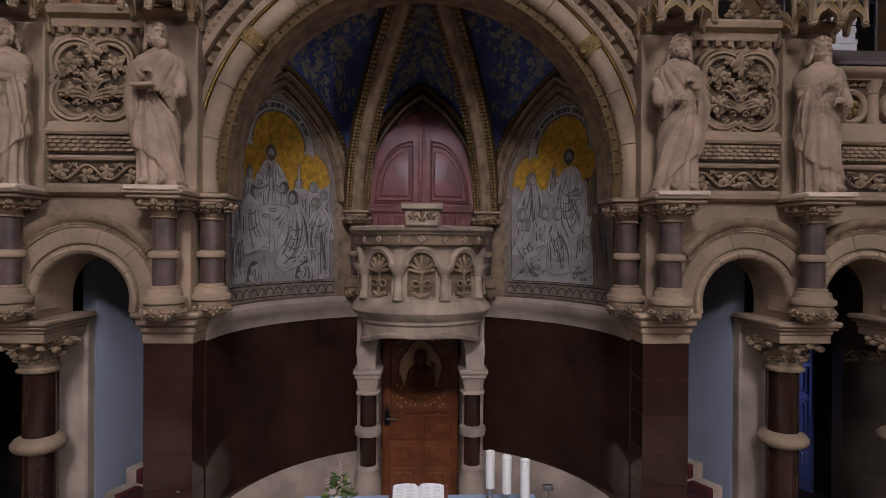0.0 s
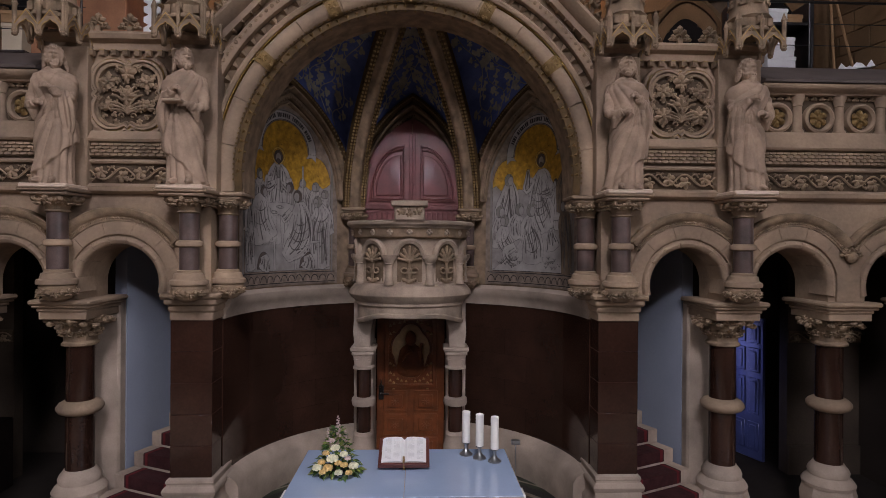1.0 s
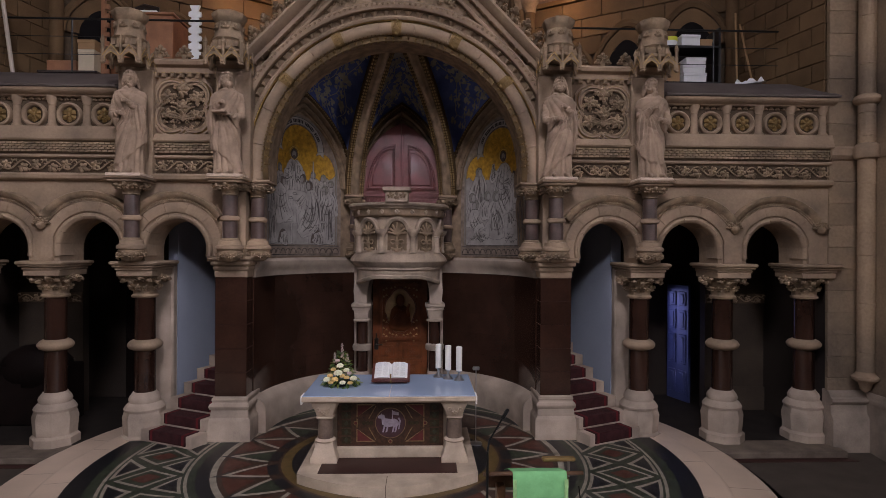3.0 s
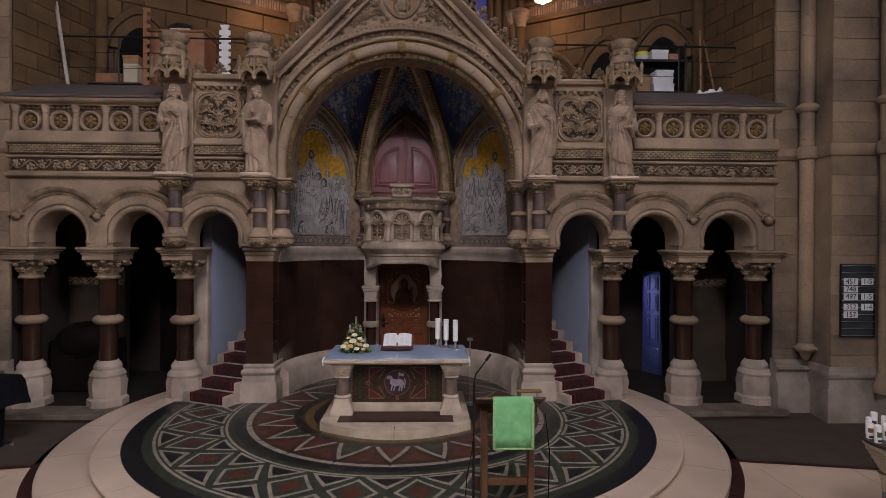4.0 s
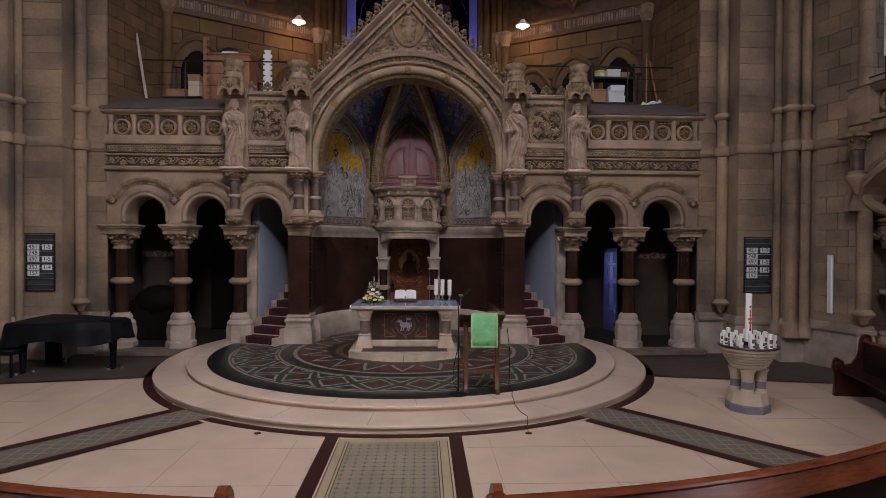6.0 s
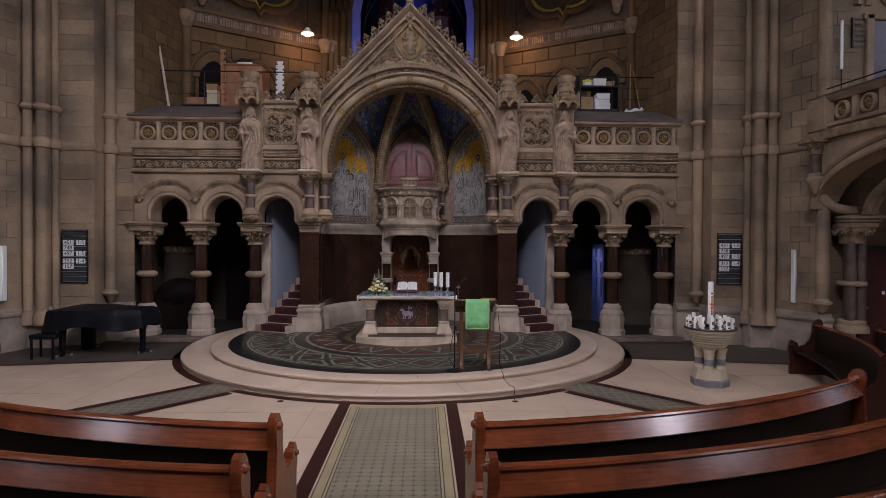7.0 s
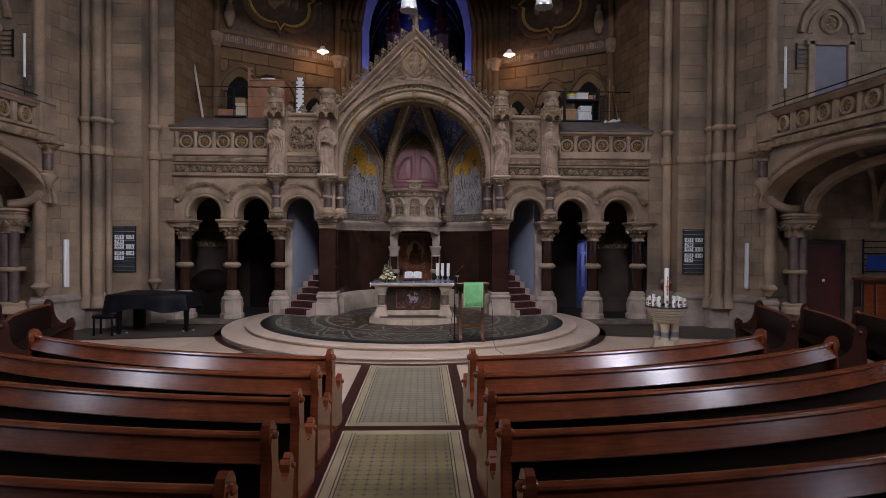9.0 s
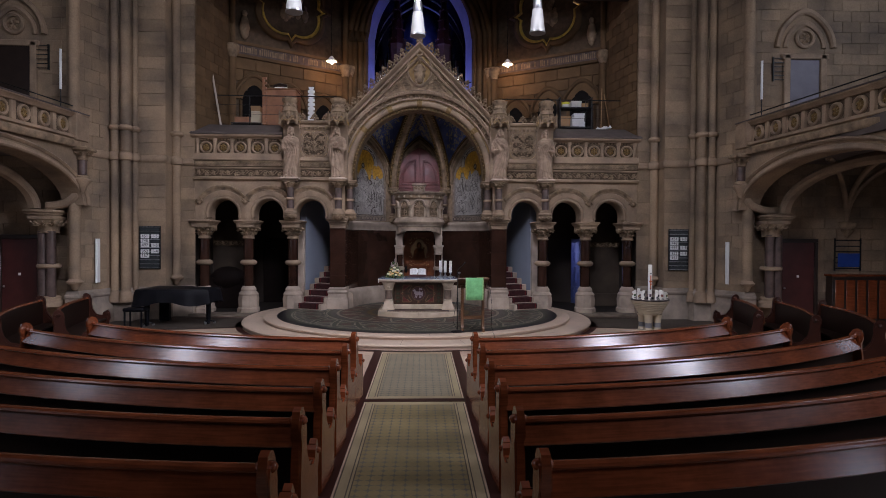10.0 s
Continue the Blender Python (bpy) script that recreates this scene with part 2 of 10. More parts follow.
GREYFLOOR = material("grey_stone_floor", (0.066, 0.052, 0.041), 0.6, var=0.2, scale=3, bump=0.05)
STEP = material("cream_stone_step", (0.55, 0.415, 0.31), 0.36, var=0.14, scale=1.3, bump=0.06, fine=70, per_piece=0.06)
BLACK = material("black_mosaic", (0.012, 0.012, 0.013), 0.4, var=0.3, scale=8, bump=0.1, fine=130)
GREENM = material("green_mosaic", (0.034, 0.041, 0.026), 0.45, var=0.3, scale=8, bump=0.1, fine=130)
WHITEM = material("pale_mosaic", (0.27, 0.235, 0.18), 0.45, var=0.25, scale=8, bump=0.1, fine=130)
REDM = material("red_mosaic", (0.085, 0.028, 0.018), 0.45, var=0.3, scale=8, bump=0.1, fine=130)
BROWNM = material("brown_mosaic", (0.05, 0.028, 0.019), 0.45, var=0.3, scale=8, bump=0.1, fine=130)
YELLOWM = material("ochre_mosaic", (0.12, 0.075, 0.025), 0.45, var=0.3, scale=8, bump=0.1, fine=130)
PEWWOOD = material("dark_varnished_oak", (0.205, 0.050, 0.017), 0.22, var=0.3, scale=2.5, bump=0.025, fine=18, coat=0.4, build=wood_grain)
DOORWOOD = material("carved_brown_wood", (0.19, 0.058, 0.02), 0.35, var=0.35, scale=6, bump=0.15, fine=40)
REDWOOD = material("red_brown_painted_wood", (0.175, 0.056, 0.05), 0.4, var=0.35, scale=4, bump=0.06, fine=40)
DARKWOOD = material("very_dark_wood", (0.025, 0.014, 0.01), 0.35, var=0.3, scale=4, bump=0.05)
BLUE = material("blue_painted_vault", (0.085, 0.12, 0.31), 0.8, var=0.35, scale=3, bump=0.08)
GOLD = material("gilding", (0.42, 0.26, 0.07), 0.45, metal=0.6, var=0.3, scale=9, bump=0.15)
GREYMOSAIC = material("grey_drawn_mosaic", (0.20, 0.185, 0.165), 0.6, var=0.25, scale=5, bump=0.1, fine=90)
CARPET = material("dark_red_carpet", (0.045, 0.014, 0.014), 0.95, var=0.3, scale=9, bump=0.3, fine=200)
CARPETRED = material("bright_red_carpet_stripe", (0.11, 0.015, 0.017), 0.95, var=0.2, scale=9, bump=0.3, fine=200)
METAL = material("grey_steel", (0.4, 0.4, 0.4), 0.3, metal=0.9, var=0.1, bump=0.02)
IRON = material("black_iron", (0.02, 0.02, 0.02), 0.4, metal=0.6, var=0.2, bump=0.05)
STATUE = material("pale_statue_stone", (0.345, 0.243, 0.168), 0.75, var=0.18, scale=5, bump=0.06, fine=60, tint=(0.26, 0.185, 0.13))
WAX = material("white_wax", (0.8, 0.77, 0.7), 0.5, var=0.05, bump=0.03)
PAPER = material("white_paper", (0.82, 0.82, 0.80), 0.7, var=0.04, bump=0.02)
WHITE = material("white_plastic", (0.75, 0.75, 0.73), 0.4, var=0.05, bump=0.02)

# ---------- plan (metres; the axis of the church is x = 0) ----------
FRONT = 6.33                    # front face of the arcade wall
COLUMNS = (3.945, 5.325, 6.69)  # arcade columns
SPRING, ARCH_Z, ARCH_R = 2.96, 3.15, 0.46
APSE_Y, APSE_R = 6.65, 2.26     # the niche
ARCH_C, BIG_R = 4.45, 2.0       # the great arch
PLAT = (0.0, 5.6)               # centre of the round platform
PLAT_Z = 0.22
SIDES = (1, -1)
TAU = 2 * math.pi


def arc_points(cx, cz, r, a0, a1, n):
    return [(cx + r * math.cos(radians(a0 + (a1 - a0) * i / n)), cz + r * math.sin(radians(a0 + (a1 - a0) * i / n))) for i in range(n + 1)]


def arch_wall(m, x0, x1, cx, r, zc, zbot, ztop, y0, y1, n=20):
    """A wall from x0 to x1 with a round-headed opening cut through."""
    pts = arc_points(cx, zc, r, 180, 0, n)
    for ya, flip in ((y0, 1), (y1, -1)):
        for i in range(n):
            (xa, za), (xb, zb) = pts[i], pts[i + 1]
            m.add([(xa, ya, za), (xb, ya, zb), (xb, ya, ztop), (xa, ya, ztop)], [(0, 1, 2, 3)[::flip]])
        for xa, xb in ((x0, cx - r), (cx + r, x1)):
            if xb - xa > 0.001:
                m.add([(xa, ya, zbot), (xb, ya, zbot), (xb, ya, ztop), (xa, ya, ztop)], [(0, 1, 2, 3)[::flip]])
    for i in range(n):
        (xa, za), (xb, zb) = pts[i], pts[i + 1]
        m.add([(xa, y0, za), (xa, y1, za), (xb, y1, zb), (xb, y0, zb)], [(0, 1, 2, 3)])
    for xa in (cx - r, cx + r):
        m.add([(xa, y0, zbot), (xa, y1, zbot), (xa, y1, zc), (xa, y0, zc)], [(0, 1, 2, 3)])
    for xa, xb in ((x0, cx - r), (cx + r, x1)):
        m.add([(xa, y0, zbot), (xb, y0, zbot), (xb, y1, zbot), (xa, y1, zbot)], [(0, 1, 2, 3)])
    m.add([(x0, y0, ztop), (x1, y0, ztop), (x1, y1, ztop), (x0, y1, ztop)], [(0, 1, 2, 3)])
    for xa in (x0, x1):
        m.add([(xa, y0, zbot), (xa, y1, zbot), (xa, y1, ztop), (xa, y0, ztop)], [(0, 1, 2, 3)])
    return m


def arc_frames(cx, y, cz, r, a0, a1, n):
    """Frames along an arch in a wall that faces -y: outward first, towards the viewer second."""
    out = []
    for i in range(n + 1):
        a = radians(a0 + (a1 - a0) * i / n)
        out.append(((cx + r * math.cos(a), y, cz + r * math.sin(a)), (math.cos(a), 0, math.sin(a)), (0, -1, 0)))
    return out


def line_frames(pts, outs):
    return [(p, o, (0, 0, 1)) for p, o in zip(pts, outs)]


def apse_point(deg, r, z):
    a = radians(deg)
    return (r * math.cos(a), APSE_Y + r * math.sin(a), z)


def apse_frames(d0, d1, r, z, n):
    out = []
    for i in range(n + 1):
        a = radians(d0 + (d1 - d0) * i / n)
        out.append(((r * math.cos(a), APSE_Y + r * math.sin(a), z), (-math.cos(a), -math.sin(a), 0), (0, 0, 1)))
    return out


def disc(m, r0, r1, z, a0=0, a1=360, n=96, c=PLAT):
    vs, fs = [], []
    for i in range(n + 1):
        a = radians(a0 + (a1 - a0) * i / n)
        for r in (r0, r1):
            vs.append((c[0] + r * math.cos(a), c[1] + r * math.sin(a), z))
    for i in range(n):
        fs.append((2 * i, 2 * i + 1, 2 * i + 3, 2 * i + 2))
    return m.add(vs, fs)


# ---------- floor and platform ----------
floor = structure(M().box(-16, 16, -21, 14, -0.3, 0.0).done("floor", CREAM), "cream limestone church floor, smooth and worn", "floor")
platform = structure(new("platform"), "round two-step altar platform of cream stone with mosaic top", "platform")
M().lathe([(4.4, 0.003), (4.965, 0.003), (4.965, 0.055), (4.985, 0.065), (5.005, 0.08), (5.005, 0.105), (4.985, 0.12), (4.96, 0.125), (4.3, 0.125)], 128, *PLAT, cap=False).done("lower_step", STEP, platform)
M().lathe([(4.385, 0.12), (4.385, 0.158), (4.405, 0.165), (4.425, 0.178), (4.425, 0.202), (4.405, 0.216), (4.37, PLAT_Z), (0.0, PLAT_Z)], 128, *PLAT, cap=False).done("upper_step", STEP, platform)
Z1 = PLAT_Z + 0.004


def ring(name, mat, r0, r1, z=Z1, n=128):
    return disc(M(), r0, r1, z, n=n).done(name, mat, platform, smooth=False)


disc(M(), 5.0, 5.16, 0.004, n=128).done("border_ring", DARKSTRIP, floor, smooth=False)

# central aisle of patterned tiles between dark strips
for s in SIDES:
    M().box(0.73, 0.90, -16, 0.5, 0.0, 0.008).done("aisle_border", DARKSTRIP, floor, s=s)


def strip(name, mat, p, q, w0, w1, z):
    p, q = Vector(p), Vector(q)
    d = (q - p).normalized()
    n = Vector((d.y, -d.x))
    vs = [(*(p + n * w0), z), (*(q + n * w0), z), (*(q + n * w1), z), (*(p + n * w1), z)]
    return M().add(vs, [(0, 1, 2, 3)]).done(name, mat, floor, s=1, smooth=False)


for s in SIDES:
    a, b = (s * 3.1, 1.463), (s * 6.9, -2.91)
    strip("aisle_border", DARKSTRIP, a, b, -0.51, -0.33, 0.006)
    strip("aisle_border", DARKSTRIP, a, b, 0.33, 0.51, 0.006)
    m = M().add([(4.55, 4.0, 0.004), (9.5, 3.05, 0.004), (9.5, 7.0, 0.004), (4.0, 7.0, 0.004)], [(0, 1, 2, 3)])
    m.done("grey_floor_field", GREYFLOOR, floor, s=s, smooth=False)
    m = M().add([(4.55, 3.9, 0.006), (9.5, 2.95, 0.006), (9.5, 3.08, 0.006), (4.55, 4.03, 0.006)], [(0, 1, 2, 3)])
    m.done("floor_border", DARKSTRIP, floor, s=s, smooth=False)

# Recess shade painted into the grounds behind scales, teeth and niche carving.
RECESSTONE = material("shade_toned_recess_stone", (0.15, 0.105, 0.066), 0.9, var=0.3, scale=7, bump=0.2)
# ---------- arcade front, both sides ----------
for s in SIDES:
    wall = new("wall_arcade_" + ("east" if s > 0 else "west"))
    structure(wall, "sandstone arcade wall with carved friezes and gallery above", "wall")
    m = M()
    edges = (2.3, COLUMNS[0], COLUMNS[1], 6.87)
    centres = (3.345, 4.635, 6.01)
    for i, cx in enumerate(centres):
        arch_wall(m, edges[i], edges[i + 1], cx, ARCH_R, ARCH_Z, SPRING, 4.2, FRONT, FRONT + 0.62)
    m.box(2.3, 6.87, FRONT, FRONT + 0.62, 4.2, 4.9)
    m.box(4.2, 6.87, FRONT, FRONT + 0.62, 4.9, 5.0)
    m.done("masonry", PALE, wall, s=s)
    # arch rings and hood moulds
    for cx in centres:
        M().sweep(arc_frames(cx, FRONT, ARCH_Z, 0, 36, 144, 30), [(0.72, 0), (0.725, 0.04), (0.772, 0.045), (0.785, 0.07), (0.83, 0.105), (0.865, 0.115), (0.882, 0.085), (0.882, 0)]).done("hood_mould", CARVED, wall, s=s)
    # string, friezes, ledges
    for name, mat, z0, prof in (
        ("string_course", PALE, 4.18, [(0, 0), (0.05, 0.0), (0.09, 0.03), (0.10, 0.08), (0.06, 0.115), (0, 0.12)]),
        ("roll", PALE, 4.52, [(0, 0), (0.05, 0.01), (0.06, 0.03), (0.05, 0.055), (0, 0.06)]),
        ("guilloche_band", RECESSTONE, 4.595, [(0, 0), (0.045, 0), (0.06, 0.085), (0.045, 0.17), (0, 0.17)]),
        ("ledge", PALE, 4.765, [(0, 0), (0.10, 0.015), (0.12, 0.04), (0.06, 0.235), (0, 0.235)]),
    ):
        x0 = 2.3 if z0 < 4.59 else 4.2 if name == "ledge" else 2.75
        M().sweep(line_frames([(x0, FRONT, z0), (6.9, FRONT, z0)], [(0, -1, 0)] * 2), prof).done(name, mat, wall, s=s)
    # pier
    pier = new("pier")
    pier.location = (s * 2.51, 6.6, PLAT_Z)
    structure(pier, "brown granite pier with pale stone base and cap", "pier")
    m = M()
    m.lathe([(0.36, 0), (0.36, 0.30), (0.345, 0.33), (0.315, 0.36), (0.305, 0.47), (0.325, 0.49), (0.335, 0.53), (0.32, 0.565), (0.295, 0.58), (0.29, 0.60), (0.30, 0.62), (0.295, 0.65), (0.27, 0.67)], 4, a0=45, a1=405)
    m.v = [(x * 1.30, y * 1.55, z) for x, y, z in m.v]
    m.done("base", LIME, pier)
    for i in range(5):
        h = (2.72 - 0.89) / 5
        z = 0.67 + i * h
        M().box(-0.24, 0.24, -0.29, 0.35, z + 0.003, z + h - 0.003, 0.004).done("granite_block", GRANITE, pier)
    M().box(-0.235, 0.235, -0.285, 0.34, 0.67, 2.5).done("core", DARKSTRIP, pier)
    m = M()
    m.box(-0.25, 0.25, -0.30, 0.36, 2.50, 2.60, 0.01)
    m.box(-0.27, 0.27, -0.32, 0.38, 2.60, 2.68, 0.02)
    m.box(-0.30, 0.30, -0.36, 0.40, 2.68, 2.76, 0.02)
    m.box(-0.33, 0.33, -0.40, 0.42, 2.76, 2.82, 0.02)
    m.done("cap", PALE, pier)

DULLGILT = material("dull_brown_gilt_ground", (0.10, 0.062, 0.026), 0.7, metal=0.2, var=0.35, scale=9, bump=0.2)
BEADGILT = material("worn_gilt_beads", (0.30, 0.20, 0.08), 0.5, metal=0.4, var=0.35, scale=14, bump=0.1)
# ---------- the niche ----------
niche = structure(new("wall_niche"), "curved niche wall, granite below, mosaics above", "wall")
for i in range(6):
    d = 180 / 9
    z0, h = 0.78, (2.72 - 0.78) / 5
    for j in range(-1, 9):
        if i < 5:
            a, b = j * d + (d / 2 if i % 2 else 0), (j + 1) * d + (d / 2 if i % 2 else 0)
            a, b = max(a, 0), min(b, 180)
            if b - a > 1:
                M().sweep(apse_frames(a + 0.025, b - 0.025, APSE_R, z0 + i * h, 12), [(0, 0.001), (0.0, h - 0.001), (-0.04, h - 0.001), (-0.04, 0.001)]).done("granite_slab", GRANITE, niche)
M().sweep(apse_frames(0, 180, APSE_R + 0.02, 0, 48), [(0, 0.1), (0, 3.1), (-0.3, 3.1), (-0.3, 0.1)]).done("backing", DARKSTRIP, niche)
M().sweep(apse_frames(0, 180, APSE_R, PLAT_Z, 48), [(-0.02, 0), (0.20, 0), (0.19, 0.42), (0.14, 0.5), (0.04, 0.56), (-0.02, 0.57)]).done("plinth", LIME, niche, "pale stone bench plinth")
M().sweep(apse_frames(0, 180, APSE_R, 2.70, 48), [(-0.02, 0), (0.02, 0), (0.03, 0.09), (0.06, 0.13), (0.09, 0.2), (0.09, 0.25), (0.03, 0.30), (-0.02, 0.30)]).done("moulding", LIME, niche)

BAYS = ((8, 65), (65, 115), (115, 172))


def bay_rise(t, h=1.38):
    """Height of a pointed arch at t from -1 to 1 over its springing, for half a span of one."""
    c = (h * h - 1) / 2
    return math.sqrt(max(0.0, (1 + c) ** 2 - (abs(t) + c) ** 2))


WALL_Z, CROWN_Z = 4.30, 6.92


def vault_in(q):
    """Share of the radius left at q of the vault's height: upright at the wall, leaning in above."""
    return 1 - q * q


for bi, (d0, d1) in enumerate(BAYS):
    n, k = 32, 14
    half = radians((d1 - d0) / 2) * APSE_R
    sharp_h = 1.72 / half
    vault, wallm = M(), M()
    vs, fs = [], []
    for i in range(n + 1):
        t = -1 + 2 * i / n
        deg = (d0 + d1) / 2 + t * (d1 - d0) / 2
        za = WALL_Z + half * bay_rise(t, sharp_h)
        for j in range(k + 1):
            q = j / k
            vs.append(apse_point(deg, 0.02 + (APSE_R - 0.02) * vault_in(q), za + (CROWN_Z - za) * q))
    for i in range(n):
        for j in range(k):
            fs.append((i * (k + 1) + j, (i + 1) * (k + 1) + j, (i + 1) * (k + 1) + j + 1, i * (k + 1) + j + 1))
    vault.add(vs, fs)
    vault.done("vault_cell", BLUE, niche, "blue vault cell painted with gilt vines")
    vs, fs = [], []
    for i in range(n + 1):
        t = -1 + 2 * i / n
        deg = (d0 + d1) / 2 + t * (d1 - d0) / 2
        za = WALL_Z + half * bay_rise(t, sharp_h)
        for j in range(5):
            vs.append(apse_point(deg, APSE_R, 3.0 + (za - 3.0) * j / 4))
    for i in range(n):
        for j in range(4):
            fs.append((i * 5 + j, (i + 1) * 5 + j, (i + 1) * 5 + j + 1, i * 5 + j + 1))
    wallm.add(vs, fs)
    wallm.done("bay_wall", CARVED, niche)
    for off, w, dp, mat, nm in ((-0.02, 0.10, 0.10, DULLGILT, "bead_band"), (0.08, 0.06, 0.155, CARVED, "outer_roll"), (0.145, 0.075, 0.10, CARVED, "pointed_arch"), (0.225, 0.035, 0.07, CARVED, "inner_arch")):
        fr = []
        for i in range(n + 1):
            t = -1 + 2 * i / n
            h2 = half - off
            deg = (d0 + d1) / 2 + t * math.degrees(h2 / APSE_R)
            fr.append((apse_point(deg, APSE_R, WALL_Z + h2 * bay_rise(t, sharp_h) + 0.02),))
        fr2 = []
        for i, (p,) in enumerate(fr):
            a = Vector(fr[max(0, i - 1)][0])
            b = Vector(fr[min(n, i + 1)][0])
            tan = (b - a).normalized()
            inn = Vector((-p[0], APSE_Y - p[1], 0)).normalized()
            side = tan.cross(inn).normalized()
            fr2.append((p, inn, side))
        # the side direction must point into the bay
        mid = fr2[n // 2]
        sgn = -1 if mid[2].z > 0 else 1
        fr2 = [(p, a, b * sgn) for p, a, b in fr2]
        M().sweep(fr2, [(-0.02, 0), (dp * 0.8, 0), (dp, w * 0.3), (dp, w * 0.7), (dp * 0.75, w), (-0.02, w)]).done(nm, mat, niche)
# ribs
for deg in (65, 115):
    fr = []
    for j in range(21):
        q = j / 20 * 0.98
        r, z = 2.16 * vault_in(q), WALL_Z - 0.12 + (CROWN_Z - WALL_Z + 0.12) * q
        tilt = math.atan2(2 * q * 2.16, CROWN_Z - WALL_Z)
        inn = Vector(apse_point(deg, -math.cos(tilt), 0)) - Vector((0, APSE_Y, 0))
        inn.z = -math.sin(tilt)
        a = radians(deg)
        fr.append((apse_point(deg, r, z), inn, (-math.sin(a), math.cos(a), 0)))
    M().sweep(fr, [(-0.05, -0.09), (0.08, -0.085), (0.10, -0.06), (0.13, -0.05), (0.155, -0.03), (0.165, 0), (0.155, 0.03), (0.13, 0.05), (0.10, 0.06), (0.08, 0.085), (-0.05, 0.09)]).done("rib", CARVED, niche)
    for w in (-0.13, 0.13):
        M().sweep(fr, [(-0.05, w - 0.05), (0.045, w - 0.045), (0.06, w), (0.045, w + 0.045), (-0.05, w + 0.05)]).done("bead_band", DULLGILT, niche)
        m = M()
        for j in range(20):
            for h in (0.0, 0.33, 0.67):
                p0, p1 = Vector(fr[j][0]), Vector(fr[j + 1][0])
                c = p0.lerp(p1, h) + Vector(fr[j][1]) * 0.055 + Vector(fr[j][2]) * w
                for q in (-0.022, 0.022):
                    m.blob(c + Vector(fr[j][2]) * q, 0.019, 6, 4)
        m.done("gilt_beads", BEADGILT, niche)

# ---------- great arch and gable ----------
gable = structure(new("wall_gable"), "sandstone gable over the great arch, carved and gilt", "wall")
GY = 6.48
m = M()
n = 48
tops = []
for i in range(n + 1):
    a = radians(180 - 180 * i / n)
    x, z = BIG_R * math.cos(a), ARCH_C + BIG_R * math.sin(a)
    tops.append((x, z))
slope = (8.52 - 6.08) / 2.38
for i in range(n):
    (xa, za), (xb, zb) = tops[i], tops[i + 1]
    ta, tb = 8.52 - abs(xa) * slope, 8.52 - abs(xb) * slope
    for y, fl in ((GY, 1), (GY + 0.55, -1)):
        m.add([(xa, y, za), (xb, y, zb), (xb, y, tb), (xa, y, ta)], [(0, 1, 2, 3)[::fl]])
    m.add([(xa, GY, za), (xb, GY, zb), (xb, GY + 0.55, zb), (xa, GY + 0.55, za)], [(0, 1, 2, 3)])
    m.add([(xa, GY, ta), (xb, GY, tb), (xb, GY + 0.55, tb), (xa, GY + 0.55, ta)], [(0, 1, 2, 3)])
for sx in SIDES:
    x0, x1 = sorted((sx * BIG_R, sx * 2.38))
    m.box(x0, x1, GY, GY + 0.55, 4.2, 6.1)
m.done("gable_wall", CARVED, gable)
fr = arc_frames(0, GY, ARCH_C, 0, -6, 186, 64)
c12 = [(2.18 + 0.10 * math.cos(2 * math.pi * i / 12), 0.02 + 0.10 * math.sin(2 * math.pi * i / 12)) for i in range(12)]
for k in range(13):
    a0 = -6 + 192 * k / 13
    M().sweep(arc_frames(0, GY, ARCH_C, 0, a0 + 0.1, a0 + 192 / 13 - 0.1, 8), c12).done("great_roll", PALE, gable, "pale stone roll moulding")
M().sweep(fr, [(1.995, 0), (1.995, 0.012), (2.09, 0.012), (2.09, 0)]).done("tooth_ground", DULLGILT, gable, "dull gilt ground")
M().sweep(fr, [(2.36, 0), (2.36, 0.012), (2.48, 0.012), (2.48, 0)]).done("star_ground", RECESSTONE, gable)
M().sweep(fr, [(2.30, 0), (2.30, 0.10), (2.33, 0.12), (2.36, 0.10), (2.36, 0)]).done("fillet", PALE, gable)
M().sweep(fr, [(2.48, 0), (2.48, 0.10), (2.52, 0.13), (2.57, 0.13), (2.60, 0.08), (2.60, 0)]).done("outer_mould", PALE, gable)
M().sweep(fr, [(2.0, -0.30), (2.0, -0.06), (2.05, -0.03), (2.08, -0.06), (2.10, -0.3)]).done("inner_mould", CARVED, gable)
for s in SIDES:
    d = Vector((2.5, 0, -2.5 * slope)).normalized()
    nrm = Vector((-d.z, 0, d.x))
    a, b = Vector((0, GY, 8.56)), Vector((2.42, GY, 8.56 - 2.42 * slope))
    fr2 = [(a, nrm, (0, -1, 0)), (b, nrm, (0, -1, 0))]
    M().sweep(fr2, [(-0.02, -0.6), (-0.02, 0.26), (-0.06, 0.28), (-0.10, 0.24), (-0.14, 0.12), (-0.20, 0.10), (-0.20, -0.05)]).done("raking_cornice", PALE, gable, s=s)
    M().sweep(fr2, [(-0.36, 0), (-0.36, 0.10), (-0.32, 0.12), (-0.30, 0.08), (-0.30, 0)]).done("raking_fillet", PALE, gable, s=s)

